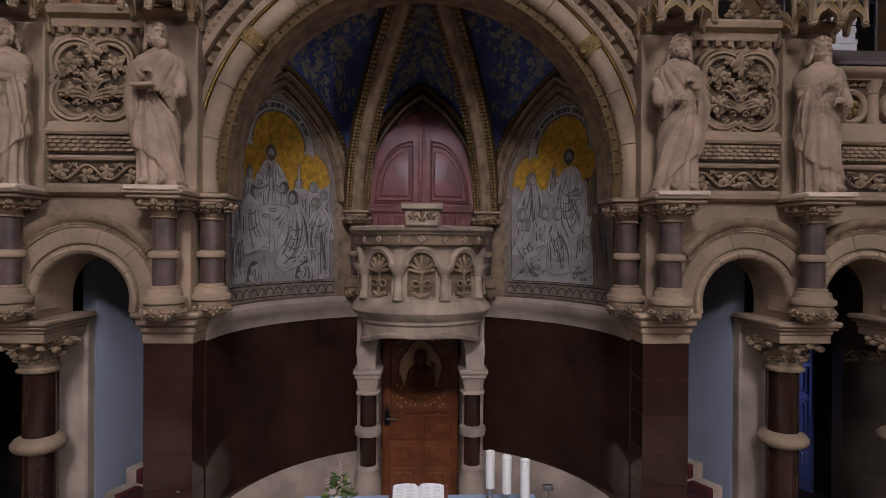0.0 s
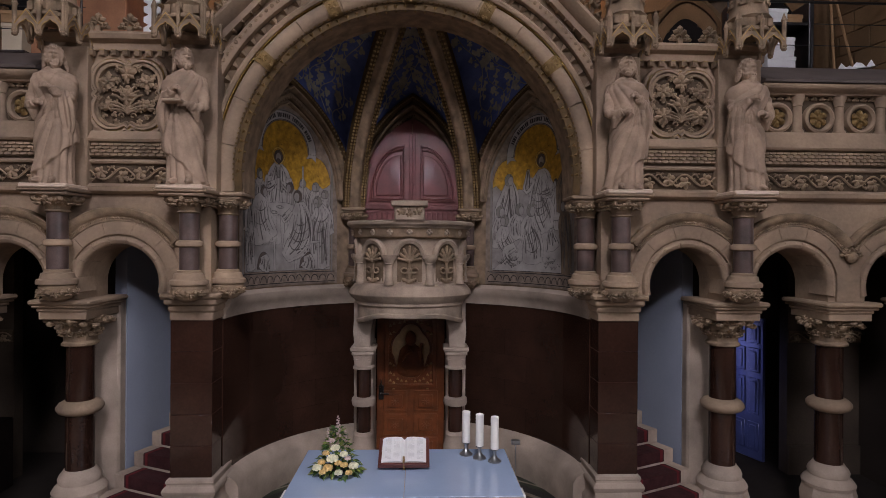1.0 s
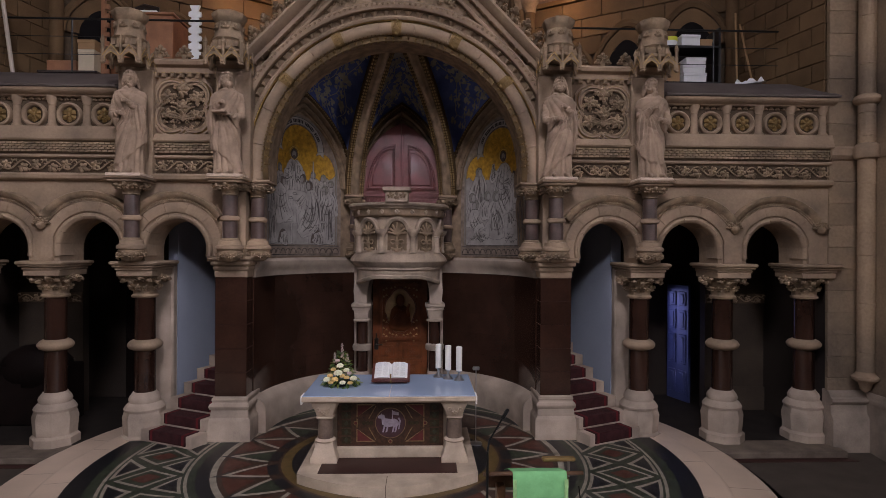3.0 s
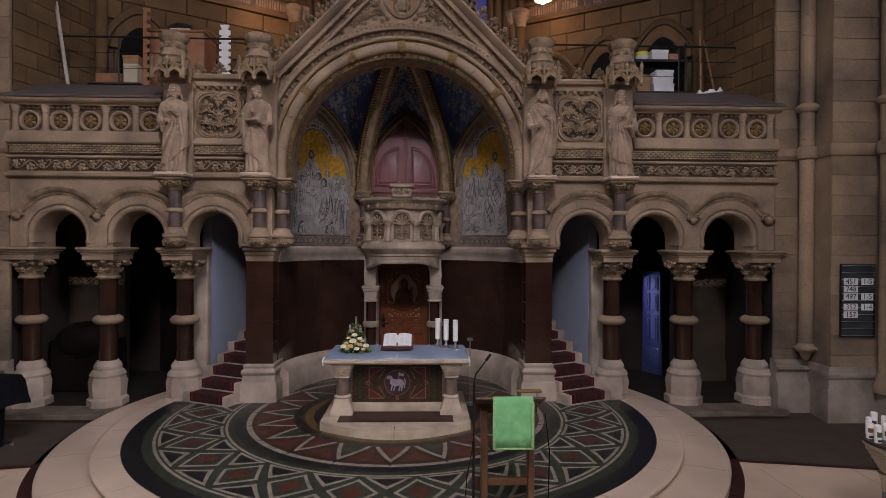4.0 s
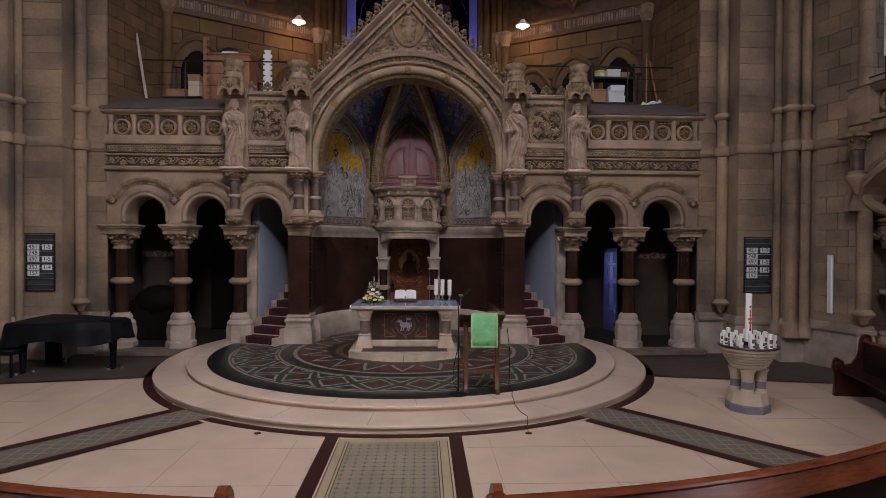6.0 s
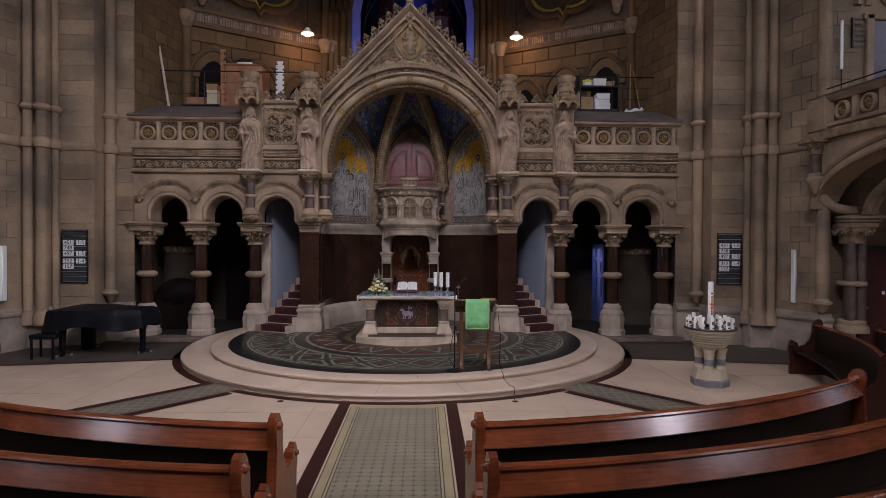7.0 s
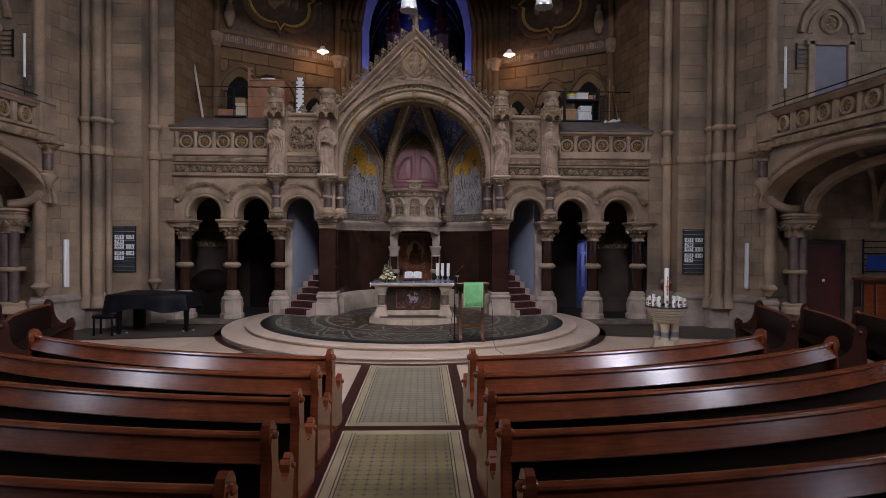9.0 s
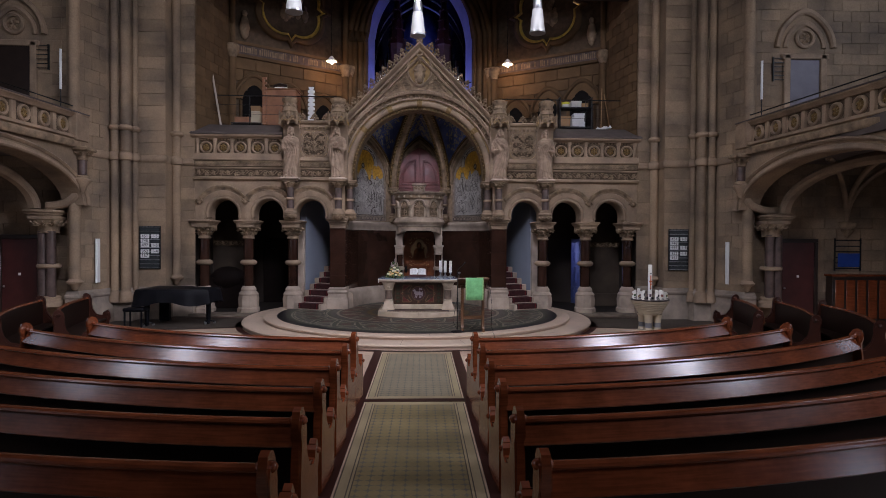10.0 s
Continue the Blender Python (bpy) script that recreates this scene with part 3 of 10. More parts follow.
# ---------- middle panels between the statues ----------
for s in SIDES:
    wall = structure(new("wall_panel"), "sandstone panel with carved quatrefoil and cresting", "wall")
    m = M()
    m.box(2.3, 4.2, FRONT + 0.02, FRONT + 0.5, 4.88, 5.85)
    m.done("panel", PALE, wall, s=s)
    M().sweep(line_frames([(2.3, FRONT, 4.765), (4.2, FRONT, 4.765)], [(0, -1, 0)] * 2), [(0, 0), (0.09, 0.01), (0.105, 0.035), (0.03, 0.14), (-0.02, 0.15)]).done("sill", PALE, wall, s=s)
    M().sweep(line_frames([(2.2, FRONT, 5.83), (4.25, FRONT, 5.83)], [(0, -1, 0)] * 2), [(-0.5, 0), (0.04, 0), (0.05, 0.08), (0.12, 0.11), (0.14, 0.16), (0.10, 0.2), (-0.5, 0.2)]).done("cornice", PALE, wall, s=s)
    M().box(2.2, 2.72, FRONT - 0.10, FRONT + 0.3, 4.2, 5.85, 0.01).done("statue_niche", PALE, wall, s=s)
    M().box(3.66, 4.18, FRONT - 0.10, FRONT + 0.3, 4.2, 5.85, 0.01).done("statue_niche", PALE, wall, s=s)

# ---------- side walls ----------
PLAN = [(6.87, 6.33), (7.46, 6.33), (7.46, 5.66), (8.31, 5.66), (8.31, 5.3), (8.78, 5.3), (8.85, 5.05), (9.15, 4.15), (9.4, 4.15)]
TOP = 15.0
PLINTHST = material("grey_plinth_stone", (0.29, 0.23, 0.18), 0.75, var=0.25, scale=2.2, bump=0.2, fine=50, tint=(0.20, 0.165, 0.135))
for s in SIDES:
    side = structure(new("wall_crossing_" + ("east" if s > 0 else "west")), "sandstone ashlar crossing wall with engaged shafts", "wall")
    m = M()
    for (xa, ya), (xb, yb) in zip(PLAN, PLAN[1:]):
        m.add([(xa, ya, 0), (xb, yb, 0), (xb, yb, TOP), (xa, ya, TOP)], [(0, 1, 2, 3)])
    m.done("masonry", STONE, side, s=s)
    outs = [(0, -1, 0), (0.0, -1, 0), (-0.7, -0.7, 0), (-0.7, -0.7, 0), (-0.7, -0.7, 0), (-0.5, -0.85, 0), (-0.9, -0.45, 0), (-0.9, -0.45, 0), (0, -1, 0)]
    pts3 = lambda z: [(x, y, z) for x, y in PLAN]
    M().sweep(line_frames(pts3(0), outs), [(-0.1, 0), (0.16, 0), (0.16, 0.52), (0.10, 0.60), (0.09, 0.74), (0.12, 0.76), (0.14, 0.80), (0.13, 0.84), (0.09, 0.86), (0.08, 0.90), (0.03, 0.95), (-0.1, 0.96)]).done("plinth", PLINTHST, side, s=s)
    M().sweep(line_frames(pts3(4.62), outs), [(-0.1, 0), (0.05, 0), (0.10, 0.06), (0.10, 0.16), (0.05, 0.21), (-0.1, 0.21)]).done("string_course", PALE, side, s=s)
    for x, y, r, z0 in ((7.34, 6.12, 0.125, 1.15), (8.23, 5.43, 0.08, 0.55), (8.38, 5.18, 0.125, 0.55), (8.67, 5.14, 0.10, 0.55), (9.14, 4.05, 0.135, 1.15)):
        sh = thing("wall_shaft", (s * x, y, 0.55), "slender round sandstone wall shaft with ring", "shaft", "wall shafts")
        if z0 > 1:
            M().lathe([(0.02, 0.42), (r * 0.55, 0.46), (r * 0.8, 0.56), (r + 0.06, 0.62), (r + 0.07, 0.66), (r + 0.02, 0.70), (r, 0.74)], 16).done("base", PALE, sh)
        else:
            M().lathe([(r + 0.06, 0.0), (r + 0.06, 0.14), (r + 0.04, 0.18), (r + 0.05, 0.24), (r + 0.02, 0.3), (r, 0.34)], 16).done("base", PALE, sh)
        z0 = 0.72 if z0 > 1 else 0.34
        prof = [(r, z0)]
        for k in range(22):
            z = 1.05 + 0.62 * k + 0.13 * ((k * 7) % 3)
            prof += [(r, z - 0.006), (r - 0.008, z), (r, z + 0.006)]
        M().lathe(prof + [(r, TOP - 0.6)], 16).done("shaft", STONE, sh)
        M().lathe([(r, 4.05), (r + 0.04, 4.07), (r + 0.06, 4.13), (r + 0.06, 4.22), (r + 0.03, 4.28), (r, 4.30)], 16).done("string_ring", PALE, sh)
        M().lathe([(r, 4.9), (r + 0.05, 4.93), (r + 0.07, 4.98), (r + 0.05, 5.03), (r, 5.06)], 16).done("ring", PALE, sh)

# Near-black to cut bounced light; passage shade is put into this colour too.
VAULTDARK = material("shade_dark_stone", (0.04, 0.03, 0.024), 0.9, var=0.2, scale=1)
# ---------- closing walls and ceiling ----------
structure(M().box(-16, 16, -21.3, -21, 0, TOP).done("wall_south", VAULTDARK), "plain closing wall, darkened to cut bounced light", "wall")
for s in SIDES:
    structure(M().box(13.5, 13.8, -21, 14, 0, TOP).done("wall_side", VAULTDARK, s=s), "plain closing wall, darkened to cut bounced light", "wall")
structure(M().box(-16, 16, -21, 14, TOP, TOP + 0.3).done("ceiling", VAULTDARK), "plain closing ceiling, darkened to cut bounced light", "ceiling")
structure(M().box(-16, 16, 14, 14.3, 0, TOP).done("wall_north", VAULTDARK), "plain closing wall, darkened to cut bounced light", "wall")

# ---------- columns of the arcade ----------


def arcade_column():
    c = thing("column", (0, 0, 0.1), "brown granite arcade column with carved capital, ring and pale base", "column", "arcade columns")
    m = M()
    m.lathe([(0.34, 0), (0.34, 0.12), (0.30, 0.16), (0.32, 0.42), (0.29, 0.52)], 8, a0=22.5, a1=382.5)
    m.lathe([(0.29, 0.52), (0.30, 0.56), (0.27, 0.61), (0.225, 0.65), (0.235, 0.70), (0.22, 0.74), (0.18, 0.79), (0.17, 0.81)], 24)
    m.done("base", LIME, c)
    M().lathe([(0.158, 0.80), (0.156, 1.48)], 24).done("lower_shaft", GRANITE, c)
    M().lathe([(0.17, 1.46), (0.23, 1.49), (0.255, 1.53), (0.255, 1.56), (0.225, 1.60), (0.17, 1.63)], 24).done("ring", PALE, c)
    M().lathe([(0.155, 1.62), (0.152, 2.30)], 24).done("upper_shaft", GRANITE, c)
    m = M()
    m.lathe([(0.152, 2.28), (0.185, 2.295), (0.19, 2.32), (0.165, 2.345), (0.17, 2.42), (0.20, 2.52), (0.255, 2.60), (0.27, 2.64)], 24, sq=0.25)
    for k in range(16):
        a = 2 * math.pi * (k + 0.5) / 16
        q = 1 + 0.16 * (1 / max(abs(math.cos(a)), abs(math.sin(a))) - 1)
        u, w = Vector((-math.sin(a), math.cos(a), 0)), Vector((math.cos(a), math.sin(a), 0.25))
        m.leaf((0.25 * q * math.cos(a), 0.25 * q * math.sin(a), 2.565 + 0.02 * (k % 2)), u, (0, 0, 1), w, 0.088, 5, 0.7)
        m.blob((0.325 * q * math.cos(a), 0.325 * q * math.sin(a), 2.60 - 0.03 * (k % 3)), (0.045, 0.045, 0.035), 6, 4, 0.25, k)
    for k in range(10):
        a = 2 * math.pi * k / 10 + 0.2
        u, w = Vector((-math.sin(a), math.cos(a), 0)), Vector((math.cos(a), math.sin(a), 0.15))
        m.leaf((0.195 * math.cos(a), 0.195 * math.sin(a), 2.43), u, (0, 0, 1), w, 0.075, 5, 0.55)
        m.blob((0.235 * math.cos(a), 0.235 * math.sin(a), 2.47), 0.026, 5, 4, 0.2, k)
    m.done("capital", CARVED, c)
    m = M()
    m.box(-0.27, 0.27, -0.36, 0.36, 2.63, 2.72, 0.008)
    m.box(-0.285, 0.285, -0.38, 0.38, 2.72, 2.765, 0.012)
    m.box(-0.32, 0.32, -0.42, 0.42, 2.765, 2.80, 0.015)
    m.box(-0.345, 0.345, -0.45, 0.45, 2.80, 2.86, 0.02)
    m.done("abacus", PALE, c)
    return c


col = arcade_column()
col.matrix_basis = pose(COLUMNS[0], 6.62, 0.1)
for s in SIDES:
    for x in COLUMNS:
        if (s, x) != (1, COLUMNS[0]):
            copy_thing(col, pose(s * x, 6.62, 0.1))

# ---------- pulpit ----------
pulpit = thing("pulpit", (0, 7.65, PLAT_Z), "carved pale stone pulpit with arched niches over a wooden door", "pulpit")
m = M()
m.lathe([(0.45, 2.60), (0.76, 2.62), (0.78, 2.65), (0.83, 2.69), (0.855, 2.735), (0.845, 2.78), (0.78, 2.86)], 48)
m.done("corbel_ring", PULPITSTONE, pulpit)
M().lathe([(0.78, 2.85), (0.735, 2.89), (0.72, 3.48), (0.76, 3.50)], 48).done("body", PULPITSTONE, pulpit)
M().lathe([(0.74, 3.48), (0.79, 3.50), (0.80, 3.52), (0.80, 3.60), (0.81, 3.62)], 48).done("flower_band", CARVED, pulpit)
M().lathe([(0.80, 3.615), (0.835, 3.62), (0.84, 3.635), (0.86, 3.645), (0.885, 3.665), (0.888, 3.695), (0.872, 3.715), (0.72, 3.72)], 48).done("cornice", PULPITSTONE, pulpit)

# curved fascia below the floor, arched down to the supports
m = M()
vs, fs = [], []
for i in range(33):
    d = -180 + 180 * i / 32
    low = 2.45 - 0.13 * max(0.0, abs(math.cos(radians(d))) - 0.45) ** 1.6 / 0.55 ** 1.6
    for r, z in ((0.64, 2.64), (0.64, low + 0.01), (0.68, low), (0.74, low - 0.005), (0.755, low + 0.02), (0.755, low + 0.045), (0.74, low + 0.06), (0.74, 2.58), (0.77, 2.60), (0.77, 2.64)):
        vs.append((r * math.cos(radians(d)), r * math.sin(radians(d)), z))
for i in range(32):
    for j in range(9):
        fs.append((i * 10 + j, (i + 1) * 10 + j, (i + 1) * 10 + j + 1, i * 10 + j + 1))
m.add(vs, fs)
m.done("arched_fascia", PULPITSTONE, pulpit)

# ---------- carved work on the arcade front ----------
XZ = ((1, 0, 0), (0, 0, 1), (0, -1, 0))


def rosette(m, x, y, z, r, petals=6, k=0.4):
    m.leaf((x, y, z), *XZ, r, petals, k)
    m.blob((x, y - r * k * 0.8, z), (r * 0.28, r * 0.22, r * 0.28), 6, 4)


def vine(m, x0, x1, y, z0, z1):
    """A wavy stem with ivy leaves, curling shoots and berries."""
    h, zc, p = z1 - z0, (z0 + z1) / 2, 0.44
    n = int((x1 - x0) / 0.02)
    m.tube([(x0 + (x1 - x0) * i / n, y - 0.02, zc + 0.34 * h * math.sin(2 * math.pi * (x1 - x0) * i / n / p)) for i in range(n + 1)], 0.012, 5)
    k, x = 0, x0 + p / 4
    while x < x1 - 0.05:
        up = 1 if k % 2 == 0 else -1
        a = up * (2.3 + 0.3 * math.sin(k * 2.1))
        u, v = Vector((math.cos(a), 0, math.sin(a))), Vector((-math.sin(a), 0, math.cos(a)))
        m.leaf((x + 0.02, y - 0.012, zc - up * 0.12 * h), u, v, (0, -1, 0), h * 0.52, 5, 0.4)
        sp = [(x + 0.115 + (0.05 - 0.006 * i) * math.cos(0.9 * i), y - 0.024, zc + up * (0.16 * h + (0.05 - 0.006 * i) * math.sin(0.9 * i))) for i in range(8)]
        m.tube(sp, 0.009, 4)
        a2 = up * 0.8
        m.leaf((x + 0.12, y - 0.014, zc + up * 0.36 * h), (math.cos(a2), 0, math.sin(a2)), (-math.sin(a2), 0, math.cos(a2)), (0, -1, 0), h * 0.17, 3, 0.45)
        for q in range(3):
            m.blob((x - 0.09 + 0.022 * q, y - 0.02, zc - up * (0.40 - 0.05 * (q % 2)) * h), 0.014, 5, 3)
        x += p / 2
        k += 1


def weave(m, x0, x1, y, z0, z1, rows=4):
    """Rows of overlapping scales, each bulging and tipped over the one below."""
    h, w = (z1 - z0) / rows, 0.086
    for r in range(rows):
        x = x0 - (w / 2 if r % 2 else 0)
        while x < x1:
            a, b = max(x, x0), min(x + w, x1)
            if b - a > 0.02:
                c, g, zb, zt = (a + b) / 2, (b - a) / 2 - 0.003, z0 + r * h, z0 + (r + 1) * h
                low = [(c + g * k, y - 0.012 - 0.024 * (1 - k * k), zb + 0.004 + 0.012 * k * k) for k in (-1, -0.5, 0, 0.5, 1)]
                top = [(c + g * k, y - 0.004, zt + 0.004) for k in (-1, -0.5, 0, 0.5, 1)]
                back = [(c + g * k, y + 0.01, zb + 0.008) for k in (-1, -0.5, 0, 0.5, 1)]
                m.add(low + top + back, [(k, k + 1, k + 6, k + 5) for k in range(4)] + [(k + 10, k + 11, k + 1, k) for k in range(4)])
            x += w


# Undercut shade put into this colour; also dark joints behind choir blocks.
SHADE = material("shade_dark_sandstone", (0.11, 0.077, 0.05), 0.9, var=0.3, scale=6, bump=0.2, fine=70)
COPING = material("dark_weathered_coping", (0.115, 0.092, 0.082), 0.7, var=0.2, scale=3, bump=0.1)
GILTSTONE = material("gilt_toned_sandstone", (0.22, 0.14, 0.055), 0.6, metal=0.25, var=0.3, scale=8, bump=0.2)

for s in SIDES:
    fz = structure(new("frieze"), "carved vine and basket-weave friezes of sandstone", "frieze")
    for x0, x1 in ((2.74, 3.66), (4.18, 6.86)):
        m = M()
        vine(m, x0, x1, FRONT - 0.022, 4.31, 4.51)
        m.done("vine_frieze", CARVED, fz, s=s, sharp=80)
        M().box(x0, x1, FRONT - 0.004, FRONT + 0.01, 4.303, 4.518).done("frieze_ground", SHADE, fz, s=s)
        m = M()
        weave(m, x0, x1, FRONT - 0.056, 4.605, 4.76)
        m.done("basket_weave", CARVED, fz, s=s)
    # gallery parapet
    bal = structure(new("balustrade"), "sandstone gallery parapet with colonnettes and gilt rosettes", "parapet")
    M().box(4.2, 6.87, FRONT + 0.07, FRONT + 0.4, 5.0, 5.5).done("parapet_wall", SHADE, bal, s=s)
    M().sweep(line_frames([(4.2, FRONT, 5.46), (6.95, FRONT, 5.46)], [(0, -1, 0)] * 2), [(-0.45, 0), (0.02, 0), (0.03, 0.02), (0.10, 0.05), (0.13, 0.09), (0.13, 0.11), (-0.45, 0.12)]).done("cornice", PALE, bal, s=s)
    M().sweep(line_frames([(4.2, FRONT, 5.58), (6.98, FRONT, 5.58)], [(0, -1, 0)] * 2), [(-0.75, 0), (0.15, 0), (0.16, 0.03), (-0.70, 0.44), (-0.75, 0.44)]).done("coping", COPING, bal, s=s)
    for k in range(5):
        cx = 4.46 + 0.522 * k
        fr = [((cx + 0.0, FRONT + 0.07, 5.19), (math.cos(a), 0, math.sin(a)), (0, -1, 0)) for a in [2 * math.pi * i / 24 for i in range(24)]]
        M().sweep(fr, [(0.13, 0), (0.135, 0.05), (0.16, 0.075), (0.185, 0.06), (0.19, 0)], loop=True).done("roundel_ring", PALE, bal, s=s)
        m = M()
        rosette(m, cx, FRONT + 0.06, 5.19, 0.115, 6, 0.45)
        m.done("rosette", GILTSTONE, bal, "gilt carved rosette", s=s)
        m = M()
        for j in range(4):
            m.leaf((cx - 0.15 + 0.10 * j, FRONT + 0.05, 5.42), *XZ, 0.055, 3, 0.5)
        m.done("leaf_row", CARVED, bal, s=s)
    for k in range(6):
        cx = 4.20 + 0.522 * k + (0.02 if k == 0 else 0)
        m = M()
        m.lathe([(0.075, 5.0), (0.075, 5.03), (0.055, 5.06), (0.05, 5.33), (0.06, 5.34), (0.055, 5.36), (0.085, 5.44), (0.085, 5.47)], 12, cx, FRONT + 0.05)
        m.done("colonnette", PALE, bal, s=s)
    # springers between neighbouring arches
    for x in COLUMNS:
        M().box(x - 0.145, x + 0.145, FRONT - 0.031, FRONT + 0.2, 2.962, 3.42, 0.004).done("springer", PALE, fz, s=s)
    # leaf stops where the hood moulds meet
    for x in (5.325, 6.72):
        m = M()
        for a in range(5):
            b = math.pi * a / 4
            m.leaf((x + 0.09 * math.cos(b), FRONT - 0.07, 3.52 + 0.05 * math.sin(b)), *XZ, 0.07, 3, 0.6)
        m.blob((x, FRONT - 0.08, 3.50), 0.07, 8, 6)
        m.done("leaf_stop", CARVED, fz, s=s)
    # bead course inside the hood moulds
    for cx in (3.345, 4.635, 6.01):
        m = M()
        for i in range(27):
            a = radians(35 + 110 * i / 26)
            c, sn = math.cos(a), math.sin(a)
            p = Vector((cx + 0.75 * c, FRONT - 0.042, ARCH_Z + 0.75 * sn))
            m.leaf(p, (-sn, 0, c), (c, 0, sn), (0, -1, 0), 0.034, 3, 0.6)
        m.done("leaf_course", CARVED, fz, s=s)
        # two orders of voussoirs: a roll at the edge, a flat ring round it
        for i in range(9):
            a0, a1 = -14 + i * 208 / 9, -14 + (i + 1) * 208 / 9
            M().sweep(arc_frames(cx, FRONT, ARCH_Z, 0, a0 + 0.3, a1 - 0.3, 4), [(0.448, -0.32), (0.448, -0.03), (0.452, 0.005), (0.47, 0.035), (0.50, 0.048), (0.53, 0.038), (0.546, 0.008), (0.55, -0.05)]).done("roll_voussoir", PALE, fz, s=s)
        fy = FRONT - (0.003 if cx == 4.635 else 0)
        for i in range(7):
            a0, a1 = -14 + i * 208 / 7, -14 + (i + 1) * 208 / 7
            M().sweep(arc_frames(cx, fy, ARCH_Z, 0, a0 + 0.2, a1 - 0.2, 5), [(0.565, -0.05), (0.565, 0.028), (0.575, 0.034), (0.715, 0.034), (0.722, 0.02), (0.722, -0.05)]).done("voussoir", PALE, fz, s=s)

# ---------- quatrefoil panels ----------


def quatre(r, off, n=64):
    out = []
    for i in range(n):
        a = 2 * math.pi * i / n
        b = (a + math.pi / 4) % (math.pi / 2) - math.pi / 4
        # four lobes on the diagonals
        c = (a % (math.pi / 2)) - math.pi / 4
        rad = off * math.cos(c) + math.sqrt(max(0.0, r * r - (off * math.sin(c)) ** 2))
        if abs(b) < 0.10:
            rad += 0.07 * (1 - abs(b) / 0.10)
        out.append((a, rad))
    return out


for s in SIDES:
    q = structure(new("quatrefoil_panel"), "carved quatrefoil with lilies and roses, gilt edge", "relief")
    cx, cz = 3.24, 5.32
    prof = quatre(0.235, 0.255)
    for nm, mat, k0, k1, d in (("outer_rim", PALE, 1.0, 1.09, 0.05), ("gilt_line", GOLD, 0.975, 1.0, 0.06), ("inner_rim", PALE, 0.90, 0.98, 0.075), ("bead_rim", CARVED, 0.80, 0.895, 0.055)):
        fr = []
        for a, r in prof:
            fr.append(((cx, FRONT + 0.02, cz), (math.cos(a) * r, 0, math.sin(a) * r), (0, -1, 0)))
        M().sweep(fr, [(k0, 0), (k0 + 0.01, d), (k1 - 0.01, d), (k1, 0)], loop=True).done(nm, mat, q, s=s)
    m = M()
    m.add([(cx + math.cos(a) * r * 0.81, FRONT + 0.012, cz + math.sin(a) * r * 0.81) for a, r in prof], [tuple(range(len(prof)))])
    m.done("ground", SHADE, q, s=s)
    m = M()
    fy = FRONT - 0.032
    for dx, dz, sz, pt in ((0.25, 0.16, 0.10, 6), (-0.25, 0.16, 0.10, 6), (0.25, -0.17, 0.115, 5 if s < 0 else 7), (-0.25, -0.17, 0.115, 5 if s < 0 else 7), (0.0, 0.06, 0.07, 4)):
        rosette(m, cx + dx, fy, cz + dz, sz, pt, 0.5)
        for b in range(5):
            c5 = 2 * math.pi * b / 5 + dx
            m.leaf((cx + dx + 0.095 * math.cos(c5), fy + 0.008, cz + dz + 0.095 * math.sin(c5)), (-math.sin(c5), 0, math.cos(c5)), (math.cos(c5), 0, math.sin(c5)), (0, -1, 0), 0.058, 3, 0.4)
    for dz, sz in ((0.27, 0.15), (-0.04, 0.135)):
        m.leaf((cx, fy - 0.005, cz + dz), *XZ, sz, 5, 0.45)
        m.leaf((cx, fy - 0.03, cz + dz - 0.03), (1, 0, 0), (0, 0, -1), (0, -1, 0), sz * 0.6, 3, 0.5)
    for sx in (-1, 1):
        for k in range(6):
            reach, lift = 0.10 + 0.05 * k, 0.36 - 0.055 * k
            m.tube([(cx + sx * reach * q ** 1.6, fy - 0.012, cz - 0.25 + lift * math.sin(q * math.pi / 2) * (1 - 0.25 * q * (k > 2))) for q in (0, 0.2, 0.4, 0.6, 0.8, 1)], 0.015, 5)
        m.tube([(cx + sx * (0.07 + (0.045 - 0.005 * i) * math.cos(0.8 * i)), fy - 0.015, cz - 0.28 + (0.045 - 0.005 * i) * math.sin(0.8 * i)) for i in range(8)], 0.011, 5)
        for dx, dz, r, an in ((0.13, 0.33, 0.06, -30), (0.37, 0.06, 0.055, -90), (0.37, -0.05, 0.05, -100), (0.14, -0.34, 0.06, -150), (0.13, 0.17, 0.06, -40), (0.14, -0.10, 0.055, -80), (0.10, -0.2, 0.05, -100)):
            a = radians(an) * sx
            m.leaf((cx + sx * dx, fy, cz + dz), (math.cos(a), 0, math.sin(a)), (-math.sin(a), 0, math.cos(a)), (0, -1, 0), r, 3 if r < 0.058 else 5, 0.5)
    m.v = [(cx + (x - cx) * 0.88, y, cz + (z - cz) * 0.88) for x, y, z in m.v]
    m.done("foliage", CARVED, q, s=s, sharp=80)
    # cresting, dentils
    m = M()
    for k in range(8):
        x = 2.74 + 0.13 * k
        m.box(x - 0.03, x + 0.03, FRONT - 0.075, FRONT, 5.76, 5.83)
        m.add([(x - 0.03, FRONT - 0.078, 5.765), (x + 0.03, FRONT - 0.078, 5.765), (x, FRONT - 0.09, 5.79)], [(0, 1, 2)])
    m.done("dentils", CARVED, q, s=s)
    m = M()
    for k in range(8):
        x = 2.74 + 0.13 * k
        m.box(x - 0.026, x + 0.026, FRONT - 0.081, FRONT - 0.07, 5.818, 5.83)
    m.done("gilt_tips", BEADGILT, q, s=s)
